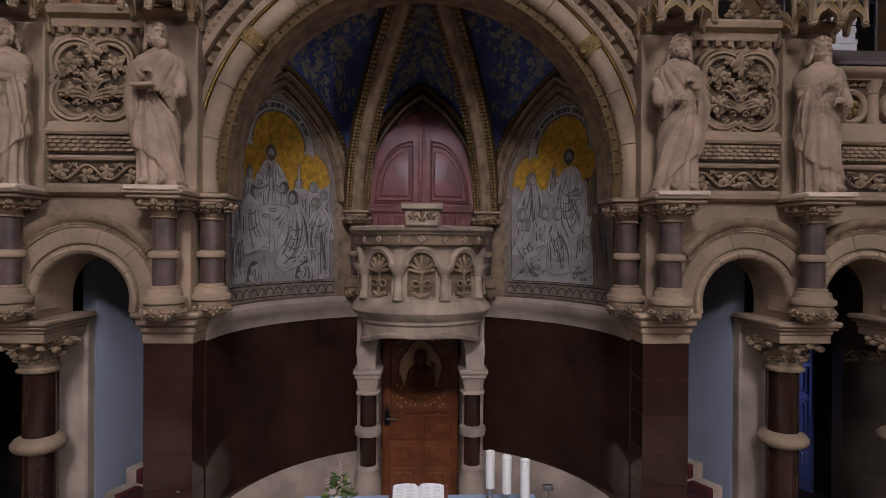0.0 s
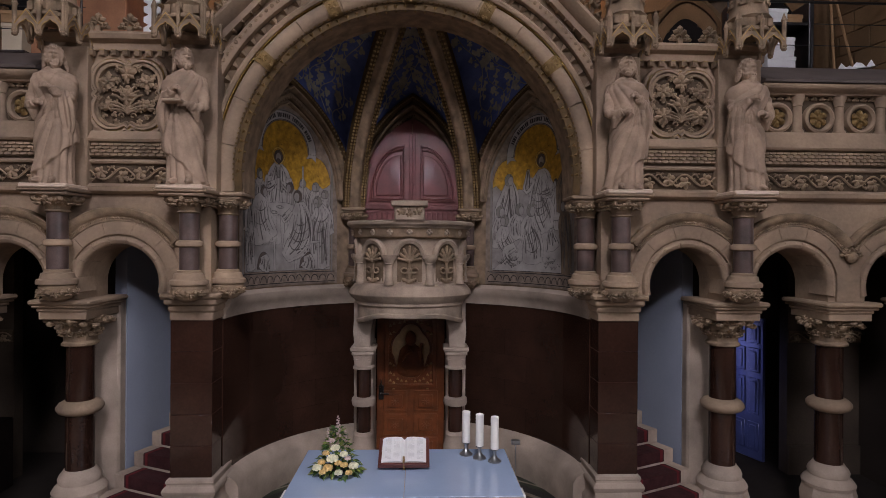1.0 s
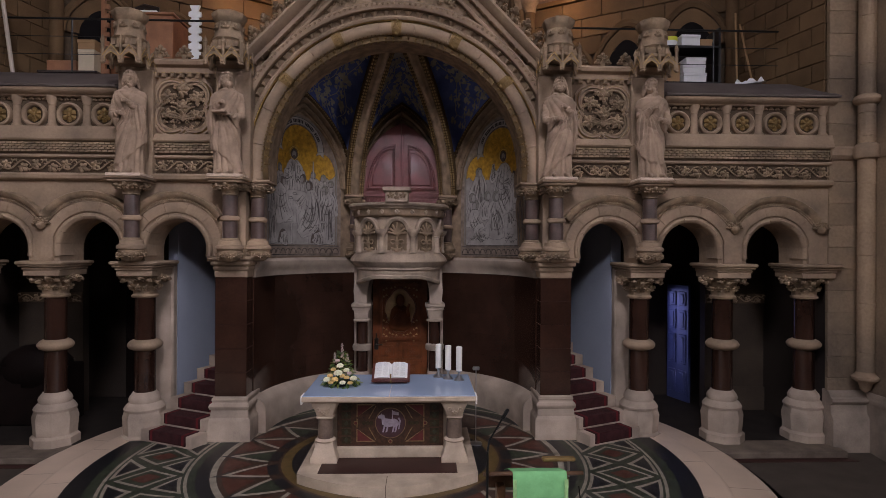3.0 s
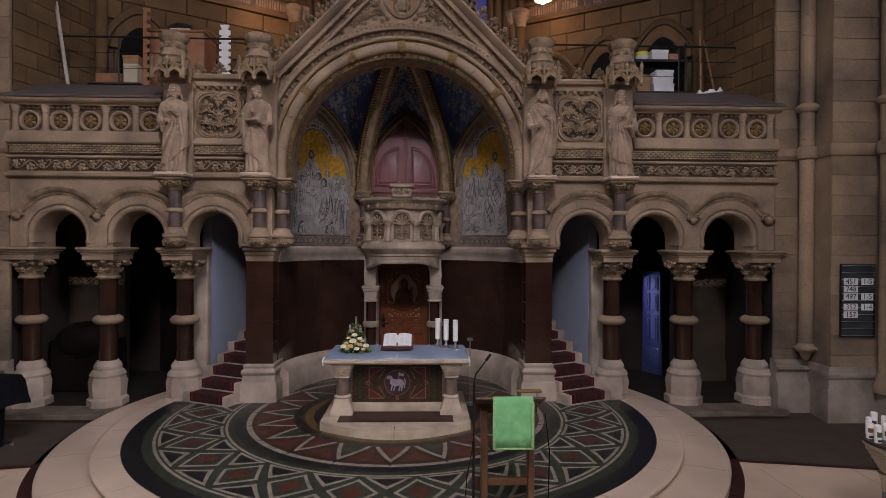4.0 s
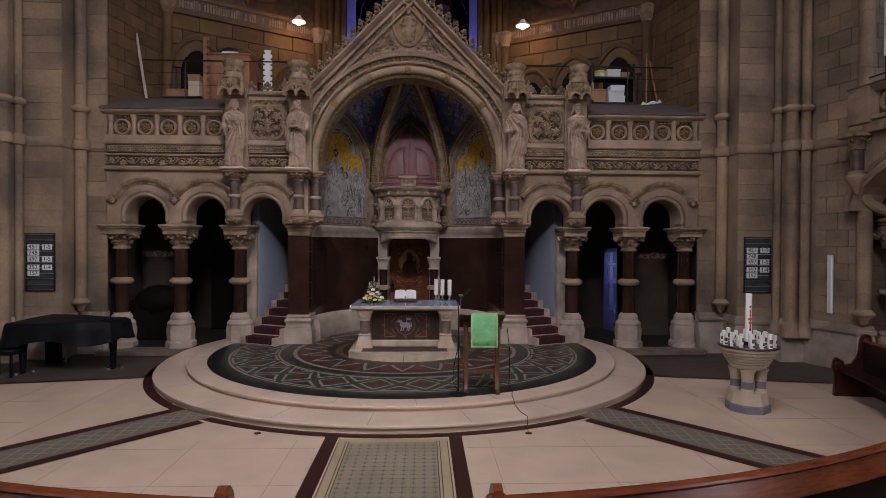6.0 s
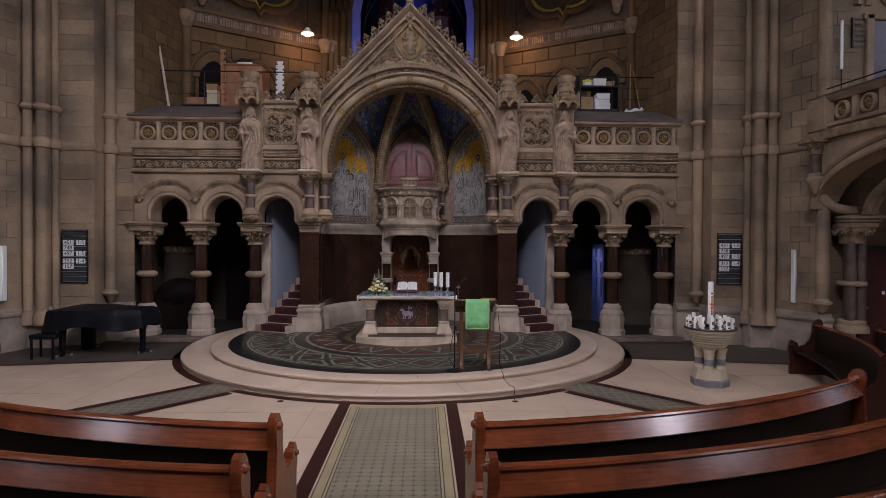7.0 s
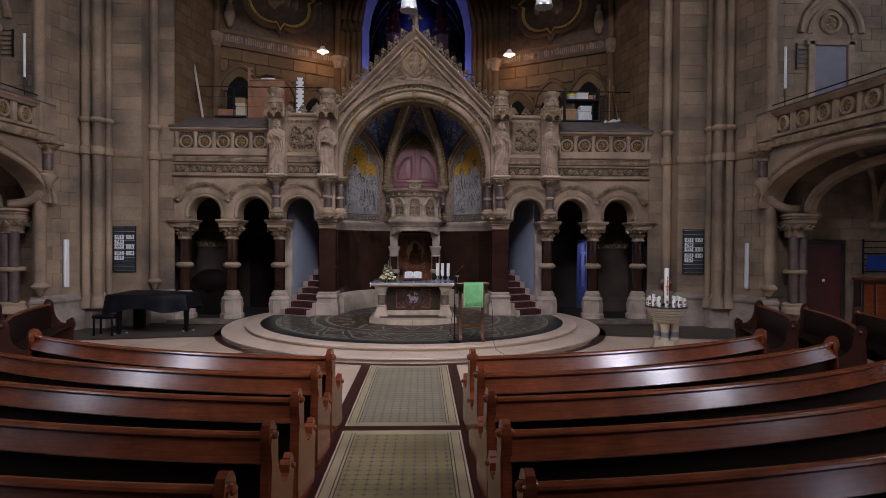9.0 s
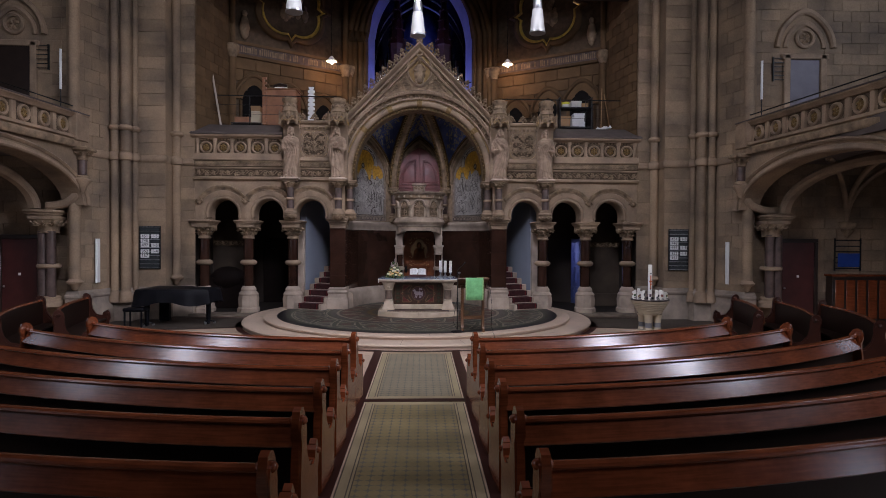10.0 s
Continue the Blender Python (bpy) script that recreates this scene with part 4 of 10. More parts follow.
    for k in range(3):
        x = 2.87 + 0.36 * k
        m = M()
        m.leaf((x, FRONT - 0.02, 6.16), *XZ, 0.11, 5, 0.5)
        for dx in (-0.065, 0.065):
            m.leaf((x + dx * 1.3, FRONT - 0.02, 6.09), *XZ, 0.075, 3, 0.5)
        m.box(x - 0.03, x + 0.03, FRONT - 0.03, FRONT + 0.02, 6.0, 6.12)
        m.blob((x, FRONT, 6.22), (0.04, 0.04, 0.05), 6, 4)
        m.done("cresting_leaf", CARVED, q, s=s)

# ---------- statue columns, canopies ----------


def leafy_capital(m, z0, z1, r0, r1, n=8, size=0.06):
    m.lathe([(r0, z0), (r0 + 0.02, z0 + 0.01), (r0, z0 + 0.03), (r0 + 0.02, (z0 + z1) / 2), (r1, z1 - 0.02), (r1, z1)], 16, sq=0.2)
    for k in range(n):
        a = 2 * math.pi * (k + 0.5) / n
        u = Vector((-math.sin(a), math.cos(a), 0))
        w = Vector((math.cos(a), math.sin(a), 0.1))
        rr = (r0 + r1) / 2 + 0.03
        m.leaf((rr * math.cos(a), rr * math.sin(a), z0 + (z1 - z0) * 0.6), u, (0, 0, 1), w, size, 5, 0.6)
        m.blob((rr * 1.25 * math.cos(a), rr * 1.25 * math.sin(a), z0 + (z1 - z0) * 0.82), size * 0.42, 6, 4, 0.2, k)


def small_column(name, label, group, r, top_w):
    c = thing(name, (0, 0, 3.05), label, "column", group)
    m = M()
    m.lathe([(r * 0.7, -0.09), (r * 1.25, -0.06), (r * 1.6, 0.0), (r * 1.75, 0.07), (r * 1.6, 0.095)], 16)
    for k in range(9):
        a = 2 * math.pi * k / 9 + 0.3
        u, w = (-math.sin(a), math.cos(a), 0), (math.cos(a), math.sin(a), 0)
        m.leaf((r * 1.55 * math.cos(a), r * 1.55 * math.sin(a), 0.0), u, (0, 0, -1 if k % 2 else 1), w, 0.07, 5, 0.6)
        m.blob((r * 1.75 * math.cos(a + 0.3), r * 1.75 * math.sin(a + 0.3), 0.02), 0.03, 6, 4, 0.2, k)
    m.done("leaf_bulb", CARVED, c)
    M().lathe([(r * 1.6, 0.09), (r * 1.9, 0.10), (r * 1.95, 0.125), (r * 1.9, 0.15), (r * 1.62, 0.165), (r * 1.55, 0.19), (r * 1.5, 0.22), (r * 1.22, 0.235), (r * 1.25, 0.255), (r, 0.265)], 20).done("base", PALE, c)
    M().lathe([(r, 0.25), (r, 0.53)], 20).done("lower_shaft", GREYSTONE, c)
    M().lathe([(r, 0.52), (r * 1.3, 0.532), (r * 1.38, 0.56), (r * 1.3, 0.585), (r, 0.60)], 20).done("ring", PALE, c)
    M().lathe([(r, 0.595), (r, 0.91)], 20).done("upper_shaft", GREYSTONE, c)
    m = M()
    leafy_capital(m, 0.90, 1.08, r, r * 1.9, 10, 0.082)
    m.done("capital", CARVED, c)
    w = top_w
    m = M()
    m.box(-w, w, -w, w, 1.08, 1.12, 0.015)
    m.box(-w - 0.03, w + 0.03, -w - 0.03, w + 0.03, 1.12, 1.165, 0.012)
    m.done("abacus", PALE, c)
    return c


def canopy():
    c = thing("statue_canopy", (0, 0, 5.78), "carved sandstone tabernacle canopy with gilt gablets", "canopy", "statue canopies")
    m = M()
    m.lathe([(0.22, 0.26), (0.25, 0.27), (0.25, 0.30), (0.22, 0.33), (0.22, 0.42), (0.25, 0.45), (0.21, 0.5), (0.19, 0.70), (0.22, 0.74), (0.25, 0.80), (0.25, 0.84), (0.17, 0.88)], 8, a0=22.5, a1=382.5)
    m.done("tower", CARVED, c)
    for rz in (0, 90, -90):
        a = radians(rz)
        f = lambda u, v, w: (math.cos(a) * u - math.sin(a) * (-0.25 - w), math.sin(a) * u + math.cos(a) * (-0.25 - w), v)
        for cx in (-0.125, 0.125):
            arch = [(cx + 0.09 * math.cos(b), 0.085 + 0.085 * math.sin(b) * (1.25 if abs(math.cos(b)) < 0.2 else 1.0)) for b in [math.pi * (1 - i / 12) for i in range(13)]]
            pts = [(cx - 0.125, 0.05)] + [(cx - 0.09, 0.05)] + arch + [(cx + 0.09, 0.05), (cx + 0.125, 0.05), (cx + 0.125, 0.15), (cx, 0.31), (cx - 0.125, 0.15)]
            M().prism(pts, f, 0.03).done("gablet", CARVED, c)
            m = M()
            for sx in (-1, 1):
                p0, p1 = (cx + sx * 0.12, 0.135), (cx, 0.285)
                m.prism([p0, p1, (p1[0], p1[1] + 0.010), (p0[0], p0[1] + 0.010)], lambda u, v, w: f(u, v, w + 0.031), 0.006)
            for i in range(12):
                (u0, v0), (u1, v1) = arch[i], arch[i + 1]
                m.prism([(u0, v0), (u1, v1), (u1, v1 + 0.008), (u0, v0 + 0.008)], lambda u, v, w: f(u, v, w + 0.031), 0.005)
            m.done("gilt_edge", GOLD, c)
            m = M()
            m.leaf(f(cx, 0.235, 0.03), Vector((math.cos(a), math.sin(a), 0)), (0, 0, 1), Vector((math.sin(a), -math.cos(a), 0)), 0.045, 3, 0.4)
            m.done("gablet_leaf", CARVED, c)
        for cx in (-0.25, 0.0, 0.25):
            p = f(cx, 0.0, 0.015)
            M().lathe([(0.0, 0.02), (0.024, 0.03), (0.03, 0.045), (0.02, 0.06), (0.03, 0.075), (0.022, 0.10), (0.022, 0.34), (0.032, 0.36), (0.0, 0.45)], 8, p[0], p[1]).done("pinnacle", CARVED, c)
    for k in range(8):
        b = radians(45 * k)
        u = Vector((-math.sin(b), math.cos(b), 0))
        m = M()
        m.leaf((0.205 * math.cos(b), 0.205 * math.sin(b), 0.60), u, (0, 0, 1), (math.cos(b), math.sin(b), 0), 0.08, 3, 0.25)
        m.done("tower_leaf", CARVED, c)
        M().box(0.215 * math.cos(b) - 0.03, 0.215 * math.cos(b) + 0.03, 0.215 * math.sin(b) - 0.03, 0.215 * math.sin(b) + 0.03, 0.33, 0.42).done("tower_window", CARVED, c)
    return c


sc = small_column("statue_column", "short dark marble column with leafy capital under a statue", "statue columns", 0.107, 0.25)
ac = small_column("arch_column", "short dark marble column carrying the great arch", "arch columns", 0.107, 0.2)
cn = canopy()
for s in SIDES:
    for x in (2.465, 3.915):
        (copy_thing(sc, pose(s * x, 6.12, 3.05)) if (s, x) != (1, 2.465) else None)
        (copy_thing(cn, pose(s * x, 6.05, 5.78)) if (s, x) != (1, 2.465) else None)
    if s < 0:
        copy_thing(ac, pose(s * 2.16, 6.5, 3.05))
sc.matrix_basis = pose(2.465, 6.12, 3.05)
cn.matrix_basis = pose(2.465, 6.05, 5.78)
ac.matrix_basis = pose(2.16, 6.5, 3.05)

# ---------- statues ----------


def ease(a, b, x):
    q = min(1.0, max(0.0, (x - a) / (b - a)))
    return q * q * (3 - 2 * q)


def table(z, zs, vs):
    for i in range(len(zs) - 1):
        if z <= zs[i + 1]:
            return vs[i] + (vs[i + 1] - vs[i]) * ease(zs[i], zs[i + 1], z)
    return vs[-1]


def limb(m, pts, radii, n=14, fold=0.12, ph=0.0, cross=0.85, along=1.0):
    """A sleeve or wrist: a round of changing radius with creases across."""
    pts = [Vector(p) for p in pts]
    fine, rads = [], []
    for i in range(len(pts) - 1):
        for k in range(5):
            fine.append(pts[i].lerp(pts[i + 1], k / 5))
            rads.append(radii[i] + (radii[i + 1] - radii[i]) * k / 5)
    fine.append(pts[-1])
    rads.append(radii[-1])
    vs, fs = [], []
    for i, p in enumerate(fine):
        d = (fine[min(i + 1, len(fine) - 1)] - fine[max(i - 1, 0)]).normalized()
        a = d.cross(Vector((0.1, 1, 0.05))).normalized()
        b = d.cross(a)
        for k in range(n):
            g = 2 * math.pi * k / n
            r = rads[i] * (1 - fold * abs(math.cos(i * cross + g * along + ph)) ** 3)
            vs.append(p + a * r * math.cos(g) + b * r * math.sin(g))
    for i in range(len(fine) - 1):
        for k in range(n):
            fs.append((i * n + k, i * n + (k + 1) % n, (i + 1) * n + (k + 1) % n, (i + 1) * n + k))
    fs.append(tuple(range(n)))
    fs.append(tuple((len(fine) - 1) * n + k for k in range(n)))
    m.add(vs, fs)


def statue(x, seed, lean, book, beard, turn, nod, label):
    """A robed shape: tunic, mantle with a slanting hem, sleeves, bearded head."""
    m = M()
    N, K, H = 96, 96, 1.29
    ph = seed * 1.7
    zs = (0, 0.06, 0.3, 0.5, 0.62, 0.78, 0.92, 1.02, 1.12, 1.19, 1.245, 1.29)
    wx = (0.225, 0.205, 0.185, 0.195, 0.19, 0.165, 0.18, 0.195, 0.205, 0.185, 0.11, 0.058)
    wy = (0.18, 0.16, 0.145, 0.15, 0.145, 0.125, 0.135, 0.138, 0.132, 0.115, 0.085, 0.058)
    vs, fs = [], []
    for j in range(K + 1):
        z = H * j / K
        rx, ry = table(z, zs, wx), table(z, zs, wy)
        cx = lean * 0.04 * math.sin(math.pi * z / 1.3)
        for i in range(N):
            a = 2 * math.pi * i / N
            da = (a + math.pi / 2 + math.pi) % (2 * math.pi) - math.pi
            # drapery radiating from the hand that gathers it, and from one shoulder
            ridge = lambda v: abs(math.sin(v)) ** 0.65 - 0.62
            f1 = math.atan2(da * 0.24 - 0.10 * lean, 1.02 - z)
            f2 = math.atan2(da * 0.24 + 0.26 * lean, 1.30 - z)
            low, top = 1 - ease(0.80, 1.0, z), ease(0.62, 0.85, z)
            hem = 0.24 + 0.13 * lean * da + 0.04 * math.sin(2.4 * da + ph) - 0.02 * abs(math.sin(5 * da + ph))
            on = ease(hem - 0.014, hem + 0.014, z)
            tun = 0.20 * ridge(6.5 * a + ph + 0.25 * math.sin(5 * z))
            man = 0.22 * low * ridge(12 * f1 + ph + 0.5 * math.sin(6 * z + da)) + 0.07 * low * ridge(25 * f1 - 5 * z + ph)
            man += 0.13 * top * ridge(8.5 * f2 + ph)
            # swags looped across the waist, and the mantle's two edges over the chest
            belt = math.exp(-((z - 0.74 - 0.05 * lean * da) / 0.09) ** 2) * math.exp(-(da / 1.3) ** 2)
            man += 0.16 * belt * ridge(30 * (z + 0.05 * da * da - 0.10 * lean * da) + ph)
            open_w = 0.16 + 0.55 * ease(0.98, 1.28, z)
            man += 0.10 * ease(open_w - 0.05, open_w + 0.05, abs(da + 0.2 * lean)) * ease(0.95, 1.05, z) * (1 - ease(1.2, 1.28, z))
            knee = math.exp(-((da - 0.5 * lean) / 0.4) ** 2) * math.exp(-((z - 0.46) / 0.2) ** 2) * 0.14
            k = 0.93 + tun * (1 - on) + (man + 0.15) * on + knee
            vs.append((cx + rx * k * math.cos(a), ry * k * math.sin(a), z))
    for j in range(K):
        for i in range(N):
            i2 = (i + 1) % N
            fs.append((j * N + i, j * N + i2, (j + 1) * N + i2, (j + 1) * N + i))
    fs.append(tuple(range(N))[::-1])
    fs.append(tuple(K * N + i for i in range(N)))
    m.add(vs, fs)
    # feet
    for sx in (-1, 1):
        limb(m, [(sx * 0.07, -0.08, 0.045), (sx * 0.085, -0.17, 0.035), (sx * 0.095, -0.225, 0.018)], [0.045, 0.036, 0.018], 10, 0.1)
    # sleeves, wrists, fingers
    for sx in (-1, 1):
        lift = 0.09 * sx * lean
        ex = Vector((sx * 0.215, -0.06, 0.90 + lift * 0.4))
        wr = Vector((sx * 0.055, -0.205, 0.95 + lift))
        limb(m, [(sx * 0.135, 0.0, 1.18), (sx * 0.19, -0.02, 1.05), ex, ex.lerp(wr, 0.45) + Vector((0, -0.01, -0.03)), ex.lerp(wr, 0.8)], [0.062, 0.064, 0.062, 0.06, 0.052], 16, 0.22, ph)
        limb(m, [ex.lerp(wr, 0.7), wr], [0.034, 0.026], 8, 0.0)
        # the sleeve's wide hanging cuff
        limb(m, [ex.lerp(wr, 0.55), ex.lerp(wr, 0.5) + Vector((sx * 0.01, 0.02, -0.07)), ex.lerp(wr, 0.35) + Vector((0, 0.03, -0.17))], [0.055, 0.062, 0.022], 20, 0.3, ph + sx, 0.05, 2.0)
        if sx == lean:
            # the mantle's end, hung over the forearm
            o = ex.lerp(wr, 0.3)
            limb(m, [o + Vector((0, 0, 0.03)), o + Vector((sx * 0.03, 0.0, -0.14)), o + Vector((sx * 0.035, 0.03, -0.32)), o + Vector((sx * 0.02, 0.05, -0.48))], [0.06, 0.085, 0.075, 0.03], 32, 0.4, ph, 0.04, 3.0)
        m.blob(wr + Vector((-sx * 0.02, -0.012, 0.005)), (0.036, 0.022, 0.034), 8, 5)
        for q in range(3):
            o = wr + Vector((-sx * 0.03, -0.015, 0.016 - 0.016 * q))
            m.tube([o, o + Vector((-sx * 0.025, -0.006, -0.004)), o + Vector((-sx * 0.042, 0.006, -0.014))], 0.011, 6)
    if book:
        m.box(-0.15, 0.06, -0.30, -0.16, 0.865, 0.90, 0.008)
    # head: brow, nose, sockets, hair and beard in one rounded skull
    N, K = 40, 30
    vs, fs = [], []
    R = Matrix.Rotation(radians(turn), 3, "Z") @ Matrix.Rotation(radians(nod), 3, "X")
    hc = Vector((lean * 0.02, -0.02, 1.405))
    for j in range(K + 1):
        e = -math.pi / 2 + math.pi * j / K
        for i in range(N):
            a = 2 * math.pi * i / N
            da = (a + math.pi / 2 + math.pi) % (2 * math.pi) - math.pi
            bump = lambda c0, e0, sc, se: math.exp(-((da - c0) / sc) ** 2 - ((e - e0) / se) ** 2)
            d = 0.036 * bump(0, -0.14, 0.15, 0.18) + 0.014 * bump(0, 0.25, 0.5, 0.10)
            d -= 0.026 * (bump(0.34, 0.08, 0.17, 0.10) + bump(-0.34, 0.08, 0.17, 0.10))
            d -= 0.008 * bump(0, -0.42, 0.25, 0.05)
            hair = max(ease(0.52, 0.66, e + 0.06 * math.cos(5 * da)), ease(1.0, 1.2, abs(da)))
            d += hair * (0.018 + 0.012 * math.sin(10 * da + 6 * e + ph) * math.cos(8 * e - 3 * da))
            if beard:
                bd = ease(0.34, 0.50, -e) * (1 - ease(1.0, 1.35, abs(da)))
                d += bd * (0.022 + 0.009 * math.sin(15 * da + 3 * e))
            v = Vector(((0.076 + d) * math.cos(e) * math.cos(a), (0.094 + d) * math.cos(e) * math.sin(a), (0.118 + d * 0.6) * math.sin(e)))
            vs.append(hc + R @ v)
    for j in range(K):
        for i in range(N):
            i2 = (i + 1) % N
            fs.append((j * N + i, j * N + i2, (j + 1) * N + i2, (j + 1) * N + i))
    m.add(vs, fs)
    m.tube([(lean * 0.01, 0.005, 1.22), (lean * 0.02, -0.01, 1.36)], 0.054, 12)
    chin = hc + R @ Vector((0, -0.075, -0.10))
    if beard:
        limb(m, [chin + Vector((0, 0.03, 0.03)), chin + Vector((0, 0, -0.02)), chin + R @ Vector((0, -0.005, -0.05 - 0.09 * (beard - 1)))], [0.05, 0.044, 0.014], 12, 0.25, ph)
    for q in range(9):
        g = math.pi * (0.02 + 0.96 * q / 8)
        o = hc + R @ Vector((0.088 * math.cos(g), 0.02 + 0.075 * math.sin(g), -0.03))
        limb(m, [o + Vector((0, 0, 0.05)), o, o + Vector((0.02 * math.cos(g), 0.012, -0.08)), o + Vector((0.03 * math.cos(g), 0.015, -0.12))], [0.022, 0.028, 0.026, 0.012], 8, 0.3, q)
    ob = m.done("statue", STATUE, loc=(x, 6.02, 4.25), sharp=70)
    mod = ob.modifiers.new("one_skin", "REMESH")
    mod.mode, mod.voxel_size, mod.use_smooth_shade = "VOXEL", 0.0052, True
    return tagged(ob, label, "statue", "apostle statues")


statue(-3.905, 3, 1, 0, 1, 25, 4, "bearded robed sandstone statue with folded arms")
statue(-2.465, 5, -1, 1, 1, 42, -4, "bearded robed sandstone statue holding a book")
statue(2.465, 8, 1, 0, 1, -12, -10, "curly-haired robed sandstone statue, hand on chest")
statue(3.905, 11, -1, 0, 2, 24, 6, "long-bearded robed sandstone statue, arms crossed")
for s in SIDES:
    for x in (2.465, 3.905):
        ob = M().box(-0.25, 0.25, -0.2, 0.25, 0, 0.05, 0.012).done("statue_plinth", STEP, loc=(s * x, 6.02, 4.2))
        tagged(ob, "thin pale stone plinth under a statue", "plinth", "statue plinths")

# ---------- ornament of the great arch and gable ----------
orn = gable
m = M()
for i in range(43):
    a = radians(2 + 176 * i / 42)
    c, sn = math.cos(a), math.sin(a)
    p = Vector((2.42 * c, GY, ARCH_C + 2.42 * sn))
    u, v = Vector((c, 0, sn)), Vector((-sn, 0, c))
    m.add([p - u * 0.058 - v * 0.008, p + u * 0.058 - v * 0.075, p + u * 0.058 + v * 0.075, p - u * 0.058 + v * 0.008, p + u * 0.02 + Vector((0, -0.085, 0))], [(0, 1, 4), (1, 2, 4), (2, 3, 4), (3, 0, 4)])
m.done("dog_tooth", CARVED, orn, sharp=10)
m = M()
for i in range(110):
    a = radians(-2 + 184 * i / 109)
    m.blob((2.09 * math.cos(a), GY - 0.045, ARCH_C + 2.09 * math.sin(a)), (0.017, 0.02, 0.017), 5, 3)
m.done("gilt_beads", GILTSTONE, orn)
m = M()
for i in range(54):
    a = radians(1 + 178 * i / 53)
    c, sn = math.cos(a), math.sin(a)
    p = Vector((2.02 * c, GY + 0.03, ARCH_C + 2.02 * sn))
    u, v = Vector((c, 0, sn)), Vector((-sn, 0, c))
    m.add([p - u * 0.045 - v * 0.005, p + u * 0.055 - v * 0.056, p + u * 0.055 + v * 0.056, p - u * 0.045 + v * 0.005, p + u * 0.02 + Vector((0, -0.08, 0))], [(0, 1, 4), (1, 2, 4), (2, 3, 4), (3, 0, 4)])
m.done("inner_tooth", GILTSTONE, orn, sharp=10)
fr = arc_frames(0, GY, ARCH_C, 0, -4, 184, 64)
M().sweep(fr, [(2.287, 0.0), (2.287, 0.07), (2.299, 0.07), (2.299, 0.0)]).done("gilt_line", GOLD, orn)
for deg in (38, 142, 90, 65, 115):
    m = M()
    m.sweep(arc_frames(0, GY, ARCH_C, 0, deg - 1.7, deg + 1.7, 6), [(2.18 + 0.112 * math.cos(2 * math.pi * i / 18), 0.02 + 0.112 * math.sin(2 * math.pi * i / 18)) for i in range(18)])
    for q in (-1.8, 1.8):
        m.sweep(arc_frames(0, GY, ARCH_C, 0, deg + q - 0.25, deg + q + 0.25, 2), [(2.18 + 0.122 * math.cos(2 * math.pi * i / 18), 0.02 + 0.122 * math.sin(2 * math.pi * i / 18)) for i in range(18)])
    b = radians(deg)
    m.leaf((2.18 * math.cos(b), GY - 0.13, ARCH_C + 2.18 * math.sin(b)), (math.cos(b), 0, math.sin(b)), (-math.sin(b), 0, math.cos(b)), (0, -1, 0), 0.055, 6, 0.35)
    for q in (-1, 1):
        m.leaf(((2.18 + 0.085 * q) * math.cos(b), GY - 0.09, ARCH_C + (2.18 + 0.085 * q) * math.sin(b)), (math.cos(b), 0, math.sin(b)), (-math.sin(b), 0, math.cos(b)), (0, -1, 0), 0.04, 4, 0.4)
    m.done("gilt_collar", GILTSTONE, orn, "gilt leaf collar")
m = M()
for i in range(90):
    a = radians(4 + 172 * i / 89)
    m.blob((2.54 * math.cos(a), GY - 0.13, ARCH_C + 2.54 * math.sin(a)), (0.026, 0.02, 0.026), 5, 3)
m.done("bead_row", CARVED, orn)
crocket = M()
crocket.leaf((0, -0.03, 0.10), *XZ, 0.11, 3, 0.5)
crocket.leaf((-0.07, -0.02, 0.03), (0.6, 0, -0.8), (-0.8, 0, -0.6), (0, -1, 0), 0.08, 3, 0.5)
crocket.leaf((0.07, -0.02, 0.03), (0.6, 0, 0.8), (0.8, 0, -0.6), (0, -1, 0), 0.08, 3, 0.5)
crocket.blob((0, 0, 0.13), (0.05, 0.06, 0.06), 7, 5)
crocket.tube([(0, 0.02, -0.08), (0, 0.02, 0.1)], 0.035, 6)
ck = crocket.done("crocket", CARVED, gable, "carved leaf crocket")
ckm = ck.data
for s in SIDES:
    for k in range(12):
        x = 2.36 - 0.187 * k
        o = ck if (s, k) == (1, 0) else new("crocket", ckm)
        o.parent = gable
        o.matrix_basis = Matrix.Translation((s * x, GY - 0.06, 8.66 - x * slope)) @ Matrix.Rotation(radians(s * 28), 4, "Y")
    # studs on the raking cornice
    m = M()
    for k in range(22):
        x = 0.14 + 0.103 * k
        p = Vector((x, GY - 0.0, 8.30 - x * slope))
        m.box(p.x - 0.028, p.x + 0.028, GY - 0.09, GY, p.z - 0.028, p.z + 0.028)
    m.done("raking_studs", CARVED, gable, s=s)
m = M()
m.lathe([(0.09, 8.5), (0.11, 8.62), (0.07, 8.7), (0.09, 8.8), (0.05, 8.9)], 8, 0, GY)
for k in range(4):
    a = math.pi / 2 * k
    m.leaf((0.12 * math.cos(a), GY + 0.12 * math.sin(a), 8.86), (math.cos(a), math.sin(a), 0), (0, 0, 1), (math.sin(a), -math.cos(a), 0), 0.11, 3, 0.5)
m.blob((0, GY, 8.98), (0.08, 0.08, 0.1), 8, 6)
m.done("finial", CARVED, gable, "leafy stone finial")
